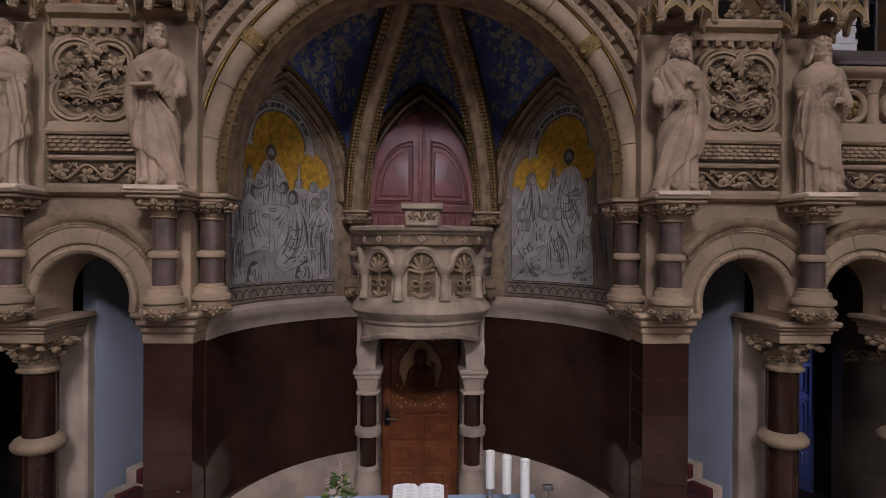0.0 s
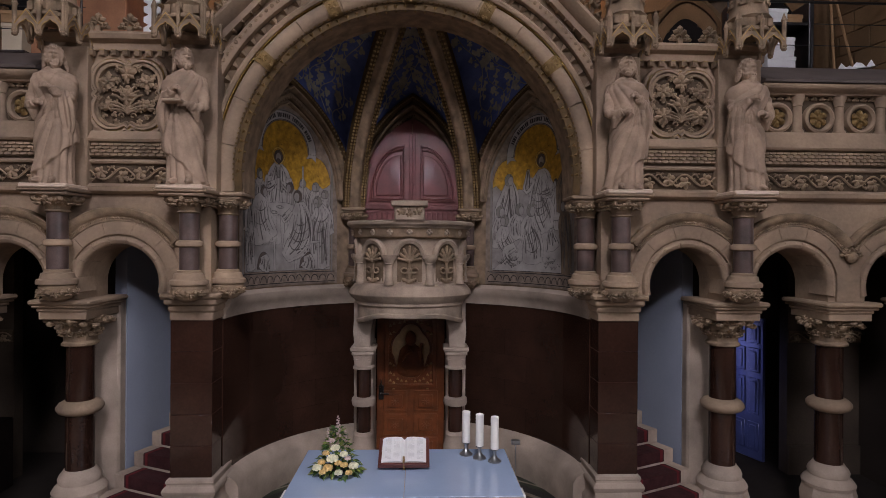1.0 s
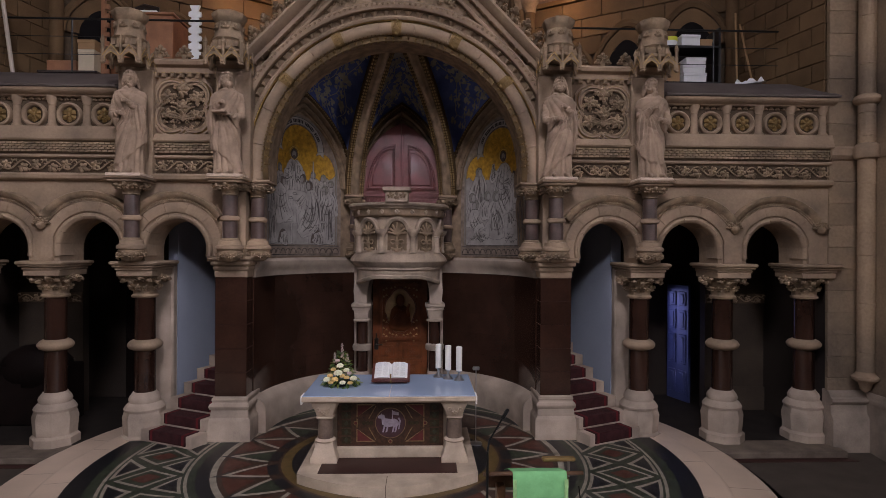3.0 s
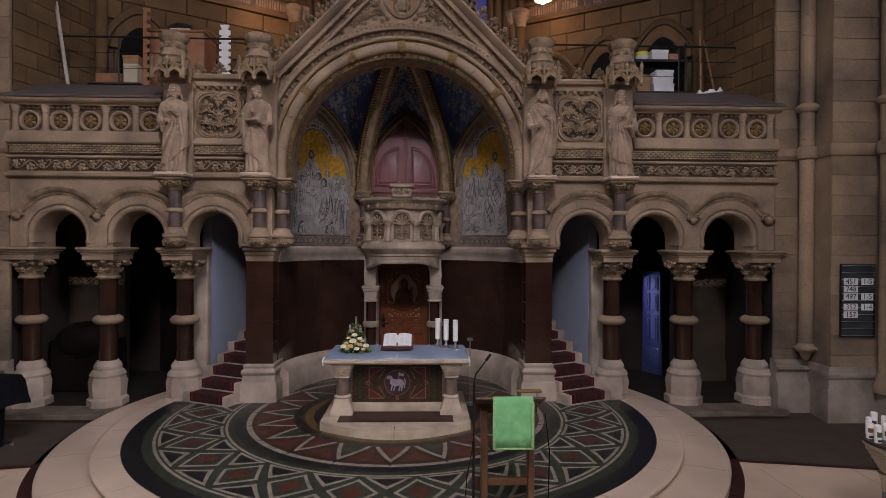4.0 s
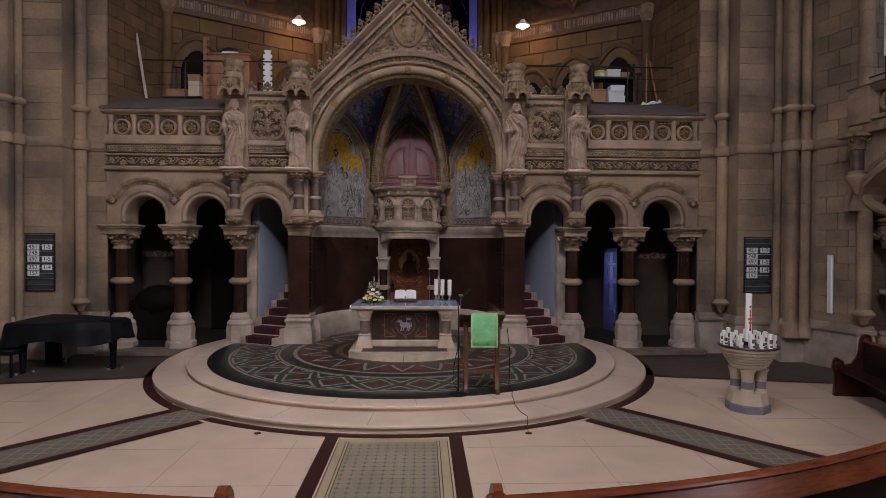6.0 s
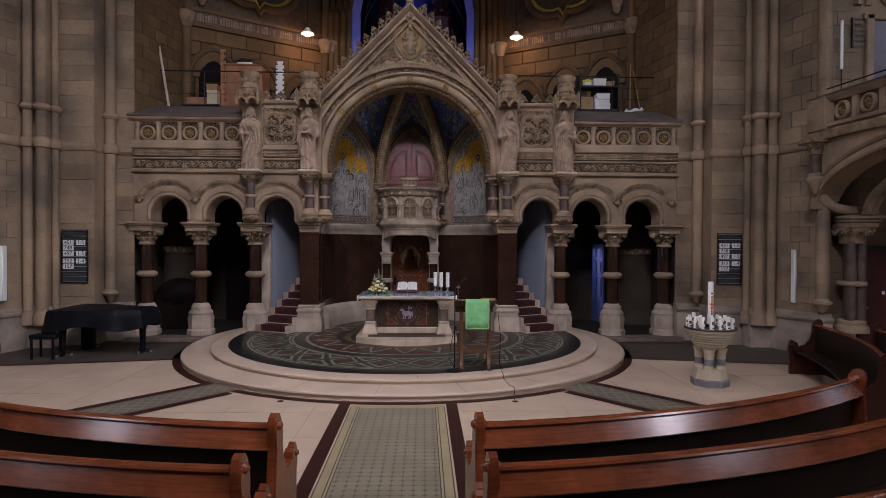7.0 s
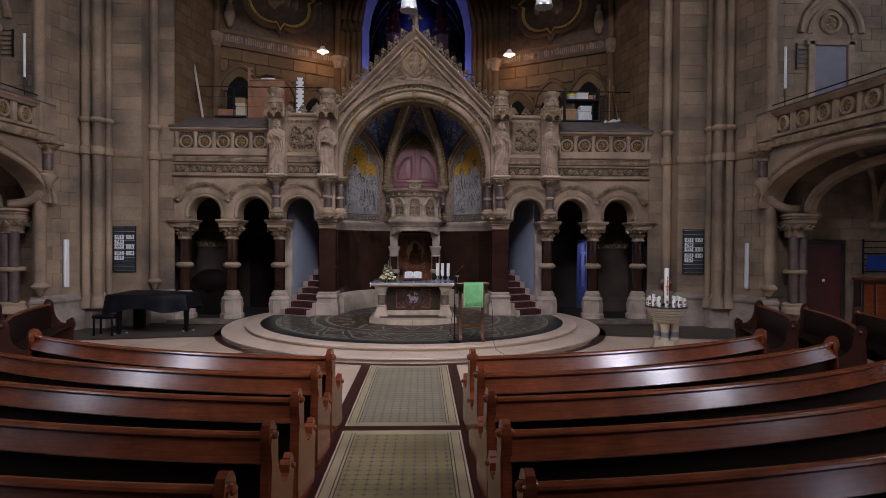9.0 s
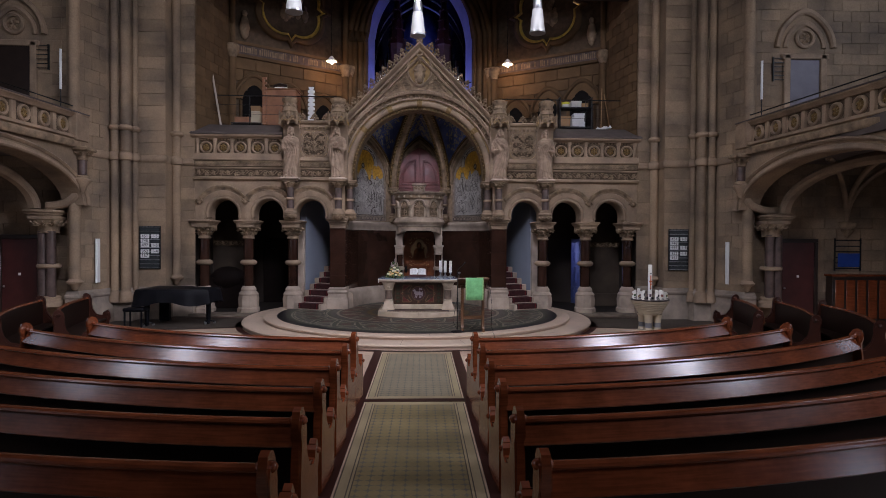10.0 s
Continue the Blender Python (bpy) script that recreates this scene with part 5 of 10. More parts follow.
# mandorla and scrolls
fr = [((0, GY, 7.72), (0.39 * math.cos(a) * (1 - 0.10 * abs(math.sin(a)) ** 3), 0, 0.56 * math.sin(a)), (0, -1, 0)) for a in [2 * math.pi * i / 48 for i in range(48)]]
M().sweep(fr, [(0.86, 0), (0.87, 0.05), (0.94, 0.08), (1.02, 0.05), (1.03, 0)], loop=True).done("mandorla_rim", PALE, gable)
m = M()
m.add([(0.34 * math.cos(2 * math.pi * i / 40), GY - 0.01, 7.72 + 0.49 * math.sin(2 * math.pi * i / 40)) for i in range(40)], [tuple(range(40))])
m.done("mandorla_ground", GILTSTONE, gable, "gilt ground")
m = M()
m.blob((0, GY - 0.03, 7.58), (0.17, 0.06, 0.30), 14, 10, 0.12, 2)
m.blob((0, GY - 0.05, 7.97), (0.06, 0.06, 0.08), 10, 8)
for sx in (-1, 1):
    m.tube([(sx * 0.12, GY - 0.05, 7.80), (sx * 0.18, GY - 0.07, 7.68), (sx * 0.08, GY - 0.09, 7.62)], 0.035, 6)
    m.tube([(sx * 0.08, GY - 0.06, 7.5), (sx * 0.12, GY - 0.09, 7.36), (sx * 0.09, GY - 0.06, 7.24)], 0.04, 6)
m.done("relief_figure", CARVED, gable)
m = M()
for s in SIDES:
    for x, z, r in ((0.50, 7.62, 0.11), (0.52, 7.40, 0.12), (0.62, 7.44, 0.06), (0.80, 7.42, 0.07), (0.98, 7.08, 0.06), (0.70, 7.14, 0.07), (0.78, 7.24, 0.06), (0.46, 7.30, 0.06), (1.0, 7.24, 0.05), (0.56, 7.54, 0.05), (0.44, 7.72, 0.06), (1.16, 7.10, 0.05), (0.70, 7.34, 0.10), (0.68, 7.52, 0.075), (0.90, 7.28, 0.09), (1.08, 7.16, 0.08), (0.88, 7.10, 0.07), (0.40, 7.80, 0.08), (1.24, 7.02, 0.06), (0.36, 7.22, 0.08), (0.58, 7.20, 0.08), (0.40, 7.98, 0.06)):
        rosette(m, s * x, GY - 0.01, z, r, 5, 0.45)
    for x, z, r in ((0.49, 7.5, 0.16), (0.80, 7.36, 0.15), (1.02, 7.2, 0.13)):
        m.tube([(s * (x + r * (1 - 0.07 * i) * math.cos(i * 0.7)), GY - 0.025, z + r * (1 - 0.07 * i) * math.sin(i * 0.7)) for i in range(11)], 0.014, 5)
placed = []
rnd = random.Random(31)
for k in range(2600):
    x, z = rnd.uniform(0.05, 1.75), rnd.uniform(6.9, 8.15)
    r = rnd.choice((0.05, 0.06, 0.075))
    if math.hypot(x, z - ARCH_C) < 2.62 + r or z > 8.14 - x * slope - r or (x / 0.46) ** 2 + ((z - 7.72) / 0.64) ** 2 < 1:
        continue
    if any(math.hypot(x - a, z - b) < 0.75 * (r + c) for a, b, c in placed):
        continue
    placed.append((x, z, r))
    g = rnd.uniform(0, TAU)
    for sx in SIDES:
        m.leaf((sx * x, GY - 0.012, z), (math.cos(g), 0, math.sin(g)), (-math.sin(g), 0, math.cos(g)), (0, -1, 0), r, (3, 5, 6)[k % 3], 0.55)
m.done("scrollwork", CARVED, gable, "carved leaf scrolls")

# ---------- the niche: door, mosaics, columns ----------
nc = small_column("niche_column", "short dark marble column between niche bays", "niche columns", 0.085, 0.15)
nc.matrix_basis = pose(*apse_point(65, 2.13, 3.03))
copy_thing(nc, pose(*apse_point(115, 2.13, 3.03)))

BROWNSTONE = material("brown_carved_border", (0.24, 0.185, 0.145), 0.7, var=0.35, scale=12, bump=0.3)
DRAWN = material("grey_mosaic", (0.26, 0.238, 0.22), 0.55, var=0.28, scale=7, bump=0.1, fine=90)
DRAWN2 = material("pale_grey_mosaic", (0.325, 0.298, 0.275), 0.55, var=0.25, scale=6, bump=0.1, fine=90)
GOLDM = material("gold_mosaic", (0.50, 0.27, 0.03), 0.42, metal=0.3, var=0.4, scale=14, bump=0.25, fine=60)
HALOM = material("bright_gold_mosaic", (0.62, 0.40, 0.10), 0.4, metal=0.3, var=0.2, scale=14, bump=0.2)
INKM = material("dark_ink", (0.03, 0.026, 0.025), 0.7, var=0.1)


class Wall:
    """Flat shapes (metres along the curved wall, height) laid on the niche, one thin layer over another."""

    def __init__(self, owner, deg0):
        self.owner, self.deg0, self.base, self.r = owner, deg0, Vector(owner.location), APSE_R - 0.02
        self.ink, self.tone = M(), M()

    def at(self, u, z, lift=0.0):
        return Vector(apse_point(self.deg0 + math.degrees(u / APSE_R), self.r - lift, z)) - self.base

    @staticmethod
    def fine(pts):
        """The same outline with no side longer than 5 cm."""
        out = []
        for (u0, z0), (u1, z1) in zip(pts, pts[1:]):
            n = max(1, int(math.hypot(u1 - u0, z1 - z0) / 0.05))
            out += [(u0 + (u1 - u0) * i / n, z0 + (z1 - z0) * i / n) for i in range(n)]
        return out + [pts[-1]]

    def shape(self, pts, mat, name, label="", step=0.0003):
        self.r -= step
        self.line(pts + pts[:1], 0.0042)
        pts = self.fine(pts + pts[:1])[:-1]
        n = len(pts)
        cu, cz = sum(p[0] for p in pts) / n, sum(p[1] for p in pts) / n
        rings = max(2, int(max(abs(u - cu) for u, z in pts) / 0.05))
        m = M()
        vs = [self.at(cu, cz)]
        for k in range(1, rings + 1):
            vs += [self.at(cu + (u - cu) * k / rings, cz + (z - cz) * k / rings) for u, z in pts]
        fs = [(0, 1 + i, 1 + (i + 1) % n) for i in range(n)]
        for k in range(rings - 1):
            a, b = 1 + k * n, 1 + (k + 1) * n
            fs += [(a + i, a + (i + 1) % n, b + (i + 1) % n, b + i) for i in range(n)]
        m.add(vs, fs)
        return m.done(name, mat, self.owner, label, smooth=False)

    def line(self, pts, w=0.006, soft=False):
        pts = self.fine(pts)
        lift, vs, fs = 0.00012 if soft else 0.0002, [], []
        n = len(pts)
        for i, (u, z) in enumerate(pts):
            (u0, z0), (u1, z1) = pts[max(0, i - 1)], pts[min(n - 1, i + 1)]
            d = math.hypot(u1 - u0, z1 - z0) or 1
            nx, nz = -(z1 - z0) / d * w / 2, (u1 - u0) / d * w / 2
            vs += [self.at(u + nx, z + nz, lift), self.at(u - nx, z - nz, lift)]
        fs = [(2 * i, 2 * i + 1, 2 * i + 3, 2 * i + 2) for i in range(n - 1)]
        (self.tone if soft else self.ink).add(vs, fs)

    def robed(self, rnd, spine, wide, mat=None, folds=11, swags=0, drift=0.0):
        """A plain robed shape: a bowed spine from the neck down, half its width at each point, drapery lines along it."""
        n = 22

        def smooth(vals, f):
            x = f * (len(vals) - 1)
            i = min(len(vals) - 2, int(x))
            p0, p1, p2, p3 = vals[max(0, i - 1)], vals[i], vals[i + 1], vals[min(len(vals) - 1, i + 2)]
            q = x - i
            return 0.5 * (2 * p1 + (p2 - p0) * q + (2 * p0 - 5 * p1 + 4 * p2 - p3) * q * q + (3 * p1 - p0 - 3 * p2 + p3) * q ** 3)

        us, zs = [-p[0] for p in spine], [p[1] for p in spine]
        ph = rnd.uniform(0, 6)

        def on(side, f):
            u, z, w = smooth(us, f), smooth(zs, f), smooth(wide, f)
            du, dz = smooth(us, min(1, f + 0.03)) - smooth(us, max(0, f - 0.03)), smooth(zs, min(1, f + 0.03)) - smooth(zs, max(0, f - 0.03))
            d = math.hypot(du, dz) or 1
            w *= 1 + 0.05 * math.sin(9 * f + ph + 2 * side)
            return (u - dz / d * w * side, z + du / d * w * side)

        (ua, za), (ub, zb) = on(-0.98, 1), on(0.98, 1)
        hang = 0.22 * wide[-1]
        hem = [(ua + (ub - ua) * i / 9, za + (zb - za) * i / 9 - hang * math.sin(math.pi * i / 9) * (0.6 + 0.5 * abs(math.sin(2.2 * i + ph)))) for i in range(1, 9)]
        self.shape([on(1, i / n) for i in range(n + 1)] + hem[::-1] + [on(-1, i / n) for i in range(n, -1, -1)], mat or DRAWN2, "robed_shape")
        for k in range(folds):
            s0 = -0.88 + 1.76 * (k + rnd.uniform(-0.3, 0.3)) / max(1, folds - 1)
            f0, f1 = rnd.uniform(0.05, 0.45), rnd.uniform(0.7, 0.98)
            pts = []
            for i in range(15):
                f = f0 + (f1 - f0) * i / 14
                v = s0 * (0.72 + 0.28 * f) + drift * math.sin(math.pi * f) + 0.07 * math.sin(7 * f + ph + k)
                pts.append(on(max(-0.94, min(0.94, v)), f))
            if k % 2:
                self.line(pts[3:], 0.022, soft=True)
            self.line(pts, rnd.choice((0.0025, 0.004, 0.006)))
            if k % 3 == 0:
                self.line([(u + 0.011, z) for u, z in pts[4:12]], 0.003)
        for k in range(swags):
            f = 0.30 + 0.5 * k / swags
            pts = [on(-0.8 + 1.5 * i / 10, f + 0.11 * math.sin(math.pi * i / 10) + 0.008 * i) for i in range(11)]
            self.line(pts[2:8], 0.016, soft=True)
            self.line(pts, rnd.choice((0.003, 0.005)))

    def head(self, rnd, v, z, r=0.055, side=0.0, dark=False, beard=False):
        """A plain hooded or haired oval, side: where it is turned to."""
        oval = lambda a, b, o, dz, n=18: [(-v - o + a * math.cos(TAU * i / n), z + dz + b * math.sin(TAU * i / n)) for i in range(n)]
        self.shape(oval(r * 1.08, r * 1.26, 0, 0.006), INKBROWN if dark else GREYMOSAIC, "hair_shape")
        for k in range(5):
            a0 = 0.5 + 0.5 * k
            self.line([(-v + r * q * math.cos(a0), z + r * 1.2 * q * math.sin(a0)) for q in (0.7, 0.85, 1.0)], 0.004)
        self.shape(oval(r * 0.66, r * 0.92, side * r * 0.42, -0.008), DRAWN, "head_shape")
        if beard:
            self.shape(oval(r * 0.52, r * 0.5, side * r * 0.45, -r * 0.75, 12), INKBROWN if dark else DRAWN, "beard_shape")

    def bar(self, v0, z0, v1, z1, w, mat, name):
        d = math.hypot(v1 - v0, z1 - z0)
        nx, nz = -(z1 - z0) / d * w / 2, (v1 - v0) / d * w / 2
        self.shape([(-v0 - nx, z0 + nz), (-v1 - nx, z1 + nz), (-v1 + nx, z1 - nz), (-v0 + nx, z0 - nz)], mat, name)

    def finish(self):
        ob = self.ink.done("ink_drawing", INKM, self.owner, smooth=False)
        ob["label"] = "dark drawn contour lines"
        ob = self.tone.done("ink_wash", INKWASH, self.owner, smooth=False)
        tagged(ob, "grey shading strokes", kind="stuff")


INKWASH = material("grey_wash", (0.15, 0.134, 0.122), 0.65, var=0.2, scale=12)
TANM = material("tan_mosaic", (0.17, 0.125, 0.085), 0.6, var=0.25, scale=7, bump=0.1, fine=90)
INKBROWN = material("dark_brown_mosaic", (0.10, 0.078, 0.066), 0.6, var=0.2, scale=9)

for sd, deg0 in ((1, 34.6), (-1, 145.4)):
    mo = thing("wall_mosaic", apse_point(deg0, APSE_R, 3.05), "arched wall mosaic, grey drawn figures under a gold sky", "mosaic", "niche mosaics")
    wl = Wall(mo, deg0)
    rnd = random.Random(7 + sd)
    W = 0.83

    def band(w, z0, zs, top, mat, name):
        """The arched field, row by row."""
        m, rows = M(), 30
        for j in range(rows + 1):
            z = z0 + (top - z0) * j / rows
            hw = w if z < zs else w * math.sqrt(max(0.0, 1 - ((z - zs) / (top - zs)) ** 2))
            for k in range(13):
                m.v.append(tuple(wl.at(-hw + 2 * hw * k / 12, z)))
        for j in range(rows):
            for k in range(12):
                m.f.append((j * 13 + k, j * 13 + k + 1, (j + 1) * 13 + k + 1, (j + 1) * 13 + k))
        wl.r -= 0.003
        m.done(name, mat, mo, smooth=False)

    band(0.95, 3.02, 4.60, 5.62, BROWNSTONE, "border_field")
    band(0.87, 3.20, 4.62, 5.57, GREYMOSAIC, "inner_border")
    band(W + 0.012, 3.215, 4.60, 5.53, BROWNSTONE, "spandrel_field")
    lobe = lambda r, a: (r * math.cos(a), 4.97 + r * math.sin(a))
    wl.shape([(W, 4.2), (W, 4.5)] + [(0.56 + (W - 0.56) * math.cos(a), 4.5 + 0.44 * math.sin(a)) for a in (0.3, 0.6, 0.9, 1.2, 1.5)]
             + [lobe(0.43, math.pi * i / 24) for i in range(25)]
             + [(-0.56 - (W - 0.56) * math.cos(a), 4.5 + 0.44 * math.sin(a)) for a in (1.5, 1.2, 0.9, 0.6, 0.3)] + [(-W, 4.5), (-W, 4.2)], GOLDM, "gold_sky")
    for i in range(26):
        # sparks and lattice of the gold ground
        u, z = rnd.uniform(-0.75, 0.75), rnd.uniform(4.5, 5.3)
        if u * u + (z - 4.97) ** 2 < 0.16 or z < 4.75:
            wl.line([(u - 0.012, z), (u + 0.012, z + 0.012)], 0.005)
    # the scroll: segments of a ring, folded back at both ends
    ring_pts = [lobe(0.575, math.pi * (i / 26)) for i in range(27)] + [lobe(0.45, math.pi * (1 - i / 26)) for i in range(27)]
    m = M()
    wl.r -= 0.001
    m.add([wl.at(u, z) for u, z in ring_pts], [(i, i + 1, 52 - i, 53 - i) for i in range(26)])
    m.done("scroll", DRAWN2, mo, "pale written scroll", smooth=False)
    wl.line([lobe(0.575, math.pi * i / 26) for i in range(27)], 0.008)
    wl.line([lobe(0.45, math.pi * i / 26) for i in range(27)], 0.008)
    for sx in SIDES:
        wl.shape([(sx * 0.45, 4.97), (sx * 0.575, 4.97), (sx * 0.575, 4.86), (sx * 0.50, 4.92), (sx * 0.40, 4.90)], DRAWN2, "scroll_end")
    # writing bars along the scroll
    wl.r -= 0.001
    for i in range(34):
        a = radians(24 + 132 * i / 33)
        if i % 8 == 4:
            continue
        hw = radians(1.0 + (i * 7 % 3) * 0.35)
        m = M()
        m.add([wl.at(*lobe(r, b)) for r, b in ((0.48, a - hw), (0.54, a - hw), (0.54, a + hw), (0.48, a + hw))], [(0, 1, 2, 3)])
        tagged(m.done("writing_bar", INKM, mo, smooth=False))
    crowd = [(-W, 3.235), (W, 3.235)] + [(W - 2 * W * i / 24, 4.40 + 0.04 * math.sin(i * 1.9) + 0.12 * abs(1 - i / 12)) for i in range(25)]
    wl.shape(crowd, DRAWN, "crowd_ground")

    def halo(v, z):
        for r, mat, name in ((0.125, HALOM, "halo"), (0.10, GOLDM, "halo_field")):
            wl.shape([(-v + r * math.cos(TAU * i / 28), z + r * math.sin(TAU * i / 28)) for i in range(28)], mat, name)

    if sd < 0:
        # a meal: seated shapes round a laid table
        for v, z, r, side in ((-0.72, 4.60, 0.055, 1), (-0.50, 4.58, 0.06, 1), (-0.74, 4.40, 0.055, 1), (0.34, 4.52, 0.055, -1), (0.57, 4.48, 0.06, -1), (0.73, 4.38, 0.055, -1)):
            wl.robed(rnd, [(v, z - 0.05), (v + 0.02 * side, z - 0.25), (v + 0.02, z - 0.6)], [0.06, 0.14, 0.15], folds=8)
            wl.head(rnd, v, z, r, side)
        for v in (-0.62, 0.34):
            wl.bar(v, 4.3, v, 4.78, 0.028, DRAWN2, "candle_shape")
        wl.robed(rnd, [(-0.12, 4.78), (-0.12, 4.66), (-0.12, 4.4), (-0.12, 4.1)], [0.07, 0.19, 0.27, 0.25], folds=13)
        halo(-0.12, 4.88)
        wl.head(rnd, -0.12, 4.86, 0.078, 0, dark=True, beard=True)
        for sx in SIDES:
            wl.robed(rnd, [(-0.12 + sx * 0.20, 4.58), (-0.12 + sx * 0.21, 4.42), (-0.12 + sx * 0.06, 4.50)], [0.05, 0.075, 0.04], folds=5)
        wl.bar(-0.12, 4.40, -0.12, 4.56, 0.05, DRAWN2, "cup_shape")
        wl.shape([(0.07 + 0.34 * math.cos(TAU * i / 24), 4.12 + 0.10 * math.sin(TAU * i / 24)) for i in range(24)], DRAWN2, "table_shape")
        wl.shape([(0.41, 4.12), (0.38, 3.62), (-0.24, 3.62), (-0.27, 4.12), (0.07, 4.03)], DRAWN2, "cloth_shape")
        for k in range(9):
            wl.line([(0.36 - 0.07 * k, 4.03), (0.35 - 0.07 * k + 0.02 * math.sin(k), 3.64)], 0.005)
        for v, z in ((-0.09, 4.15), (-0.21, 4.07), (0.06, 4.06)):
            for a, b, mat in ((0.07, 0.022, DRAWN), (0.045, 0.014, DRAWN2)):
                wl.shape([(-v + a * math.cos(TAU * i / 14), z + b * math.sin(TAU * i / 14)) for i in range(14)], mat, "dish_shape")
        wl.head(rnd, -0.42, 4.34, 0.065, 1, dark=True)
        wl.head(rnd, 0.10, 4.44, 0.062, -1, dark=True)
        wl.robed(rnd, [(0.62, 4.22), (0.66, 4.05), (0.62, 3.75), (0.66, 3.27)], [0.07, 0.17, 0.20, 0.15], folds=14, swags=3)
        wl.head(rnd, 0.60, 4.26, 0.068, -1, beard=True)
        # two near ones on stools, backs turned
        for v, hw in ((-0.42, 0.25), (0.42, 0.22)):
            wl.bar(v - hw, 3.66, v + hw, 3.66, 0.035, DRAWN2, "stool_shape")
            for e in (-0.88, 0.88):
                wl.bar(v + e * hw, 3.65, v + e * hw * 1.08, 3.25, 0.04, DRAWN2, "stool_leg_shape")
            wl.shape([(-v + 0.14 * math.cos(math.pi * i / 12), 3.27 + 0.24 * math.sin(math.pi * i / 12)) for i in range(13)], INKBROWN, "stool_arch_shape")
            wl.robed(rnd, [(v, 3.46), (v + 0.03, 3.36), (v, 3.26)], [0.07, 0.10, 0.12], folds=7)
        wl.robed(rnd, [(-0.66, 3.9), (-0.74, 3.6), (-0.70, 3.27)], [0.08, 0.10, 0.11], folds=9)
        wl.robed(rnd, [(-0.42, 4.27), (-0.48, 4.15), (-0.46, 3.92), (-0.38, 3.68)], [0.10, 0.19, 0.22, 0.25], folds=9, swags=2, drift=0.15)
        wl.robed(rnd, [(0.27, 4.24), (0.30, 4.08), (0.28, 3.85), (0.20, 3.62), (0.02, 3.42)], [0.08, 0.17, 0.23, 0.25, 0.10], folds=15, swags=4, drift=-0.2)
        wl.head(rnd, 0.24, 4.32, 0.075, -0.6, dark=True)
        wl.robed(rnd, [(0.12, 4.10), (0.02, 4.0), (-0.04, 3.95)], [0.05, 0.06, 0.04], folds=4)
    else:
        # a sermon on a hill: one seated on a rock, listeners below
        wl.shape([(0.82, 3.24), (-0.82, 3.24), (-0.82, 3.62), (-0.5, 3.66), (-0.35, 3.85), (0.1, 3.92), (0.4, 3.6)], DRAWN2, "hill_shape")
        for v, z, r in ((0.48, 4.36, 0.05), (0.42, 4.50, 0.05)):
            wl.robed(rnd, [(v, z - 0.05), (v, z - 0.3), (v, z - 0.5)], [0.06, 0.12, 0.12], folds=6)
            wl.head(rnd, v, z, r, -1, dark=True)
        wl.robed(rnd, [(-0.52, 4.60), (-0.52, 4.40), (-0.56, 4.10), (-0.56, 3.72)], [0.07, 0.17, 0.22, 0.22], folds=15)
        wl.head(rnd, -0.53, 4.62, 0.075, 1)
        wl.robed(rnd, [(0.10, 4.74), (0.11, 4.60), (0.08, 4.32), (0.12, 4.08), (0.20, 3.84)], [0.07, 0.20, 0.23, 0.28, 0.17], folds=15, swags=5, drift=0.12)
        halo(0.10, 4.88)
        wl.head(rnd, 0.10, 4.86, 0.08, 0, dark=True, beard=True)
        wl.robed(rnd, [(-0.06, 4.60), (-0.20, 4.46), (-0.17, 4.66), (-0.16, 4.76)], [0.06, 0.07, 0.045, 0.025], folds=4)
        wl.robed(rnd, [(0.24, 4.58), (0.32, 4.40), (0.12, 4.36)], [0.06, 0.08, 0.04], folds=6)
        wl.robed(rnd, [(-0.70, 4.05), (-0.72, 3.85), (-0.70, 3.60)], [0.07, 0.11, 0.12], folds=7)
        wl.head(rnd, -0.68, 4.14, 0.075, 1)
        wl.robed(rnd, [(-0.33, 4.08), (-0.38, 3.95), (-0.36, 3.75)], [0.08, 0.16, 0.18], folds=8)
        wl.head(rnd, -0.32, 4.16, 0.075, 1)
        wl.robed(rnd, [(-0.60, 3.92), (-0.62, 3.75), (-0.52, 3.58), (-0.36, 3.52)], [0.07, 0.14, 0.13, 0.06], folds=8, swags=2)
        wl.robed(rnd, [(-0.40, 3.62), (-0.56, 3.52), (-0.48, 3.38), (-0.36, 3.36)], [0.06, 0.08, 0.06, 0.03], folds=5)
        wl.head(rnd, -0.60, 4.0, 0.072, -1)
        wl.robed(rnd, [(-0.10, 4.06), (-0.14, 3.88), (-0.06, 3.62), (-0.04, 3.38)], [0.08, 0.17, 0.21, 0.20], folds=13, swags=3)
        wl.head(rnd, -0.10, 4.14, 0.078, 1)
        wl.robed(rnd, [(0.36, 3.86), (0.34, 3.72), (0.38, 3.58)], [0.05, 0.11, 0.16], folds=8)
        wl.robed(rnd, [(0.64, 4.66), (0.62, 4.45), (0.62, 4.1)], [0.07, 0.17, 0.17], TANM, folds=10)
        wl.head(rnd, 0.68, 4.74, 0.085, -1, dark=True, beard=True)
        wl.robed(rnd, [(0.68, 4.12), (0.66, 3.95), (0.70, 3.6), (0.70, 3.24)], [0.08, 0.15, 0.14, 0.12], TANM, folds=13)
        wl.head(rnd, 0.64, 4.17, 0.075, -1, dark=True)
        for k in range(22):
            u, z = rnd.choice((rnd.uniform(0.3, 0.75), rnd.uniform(-0.6, -0.2))), rnd.uniform(3.27, 3.42)
            for e in (-1, 0, 1):
                wl.line([(u, z), (u + 0.02 * e, z + 0.03), (u + 0.045 * e, z + 0.045)], 0.006)
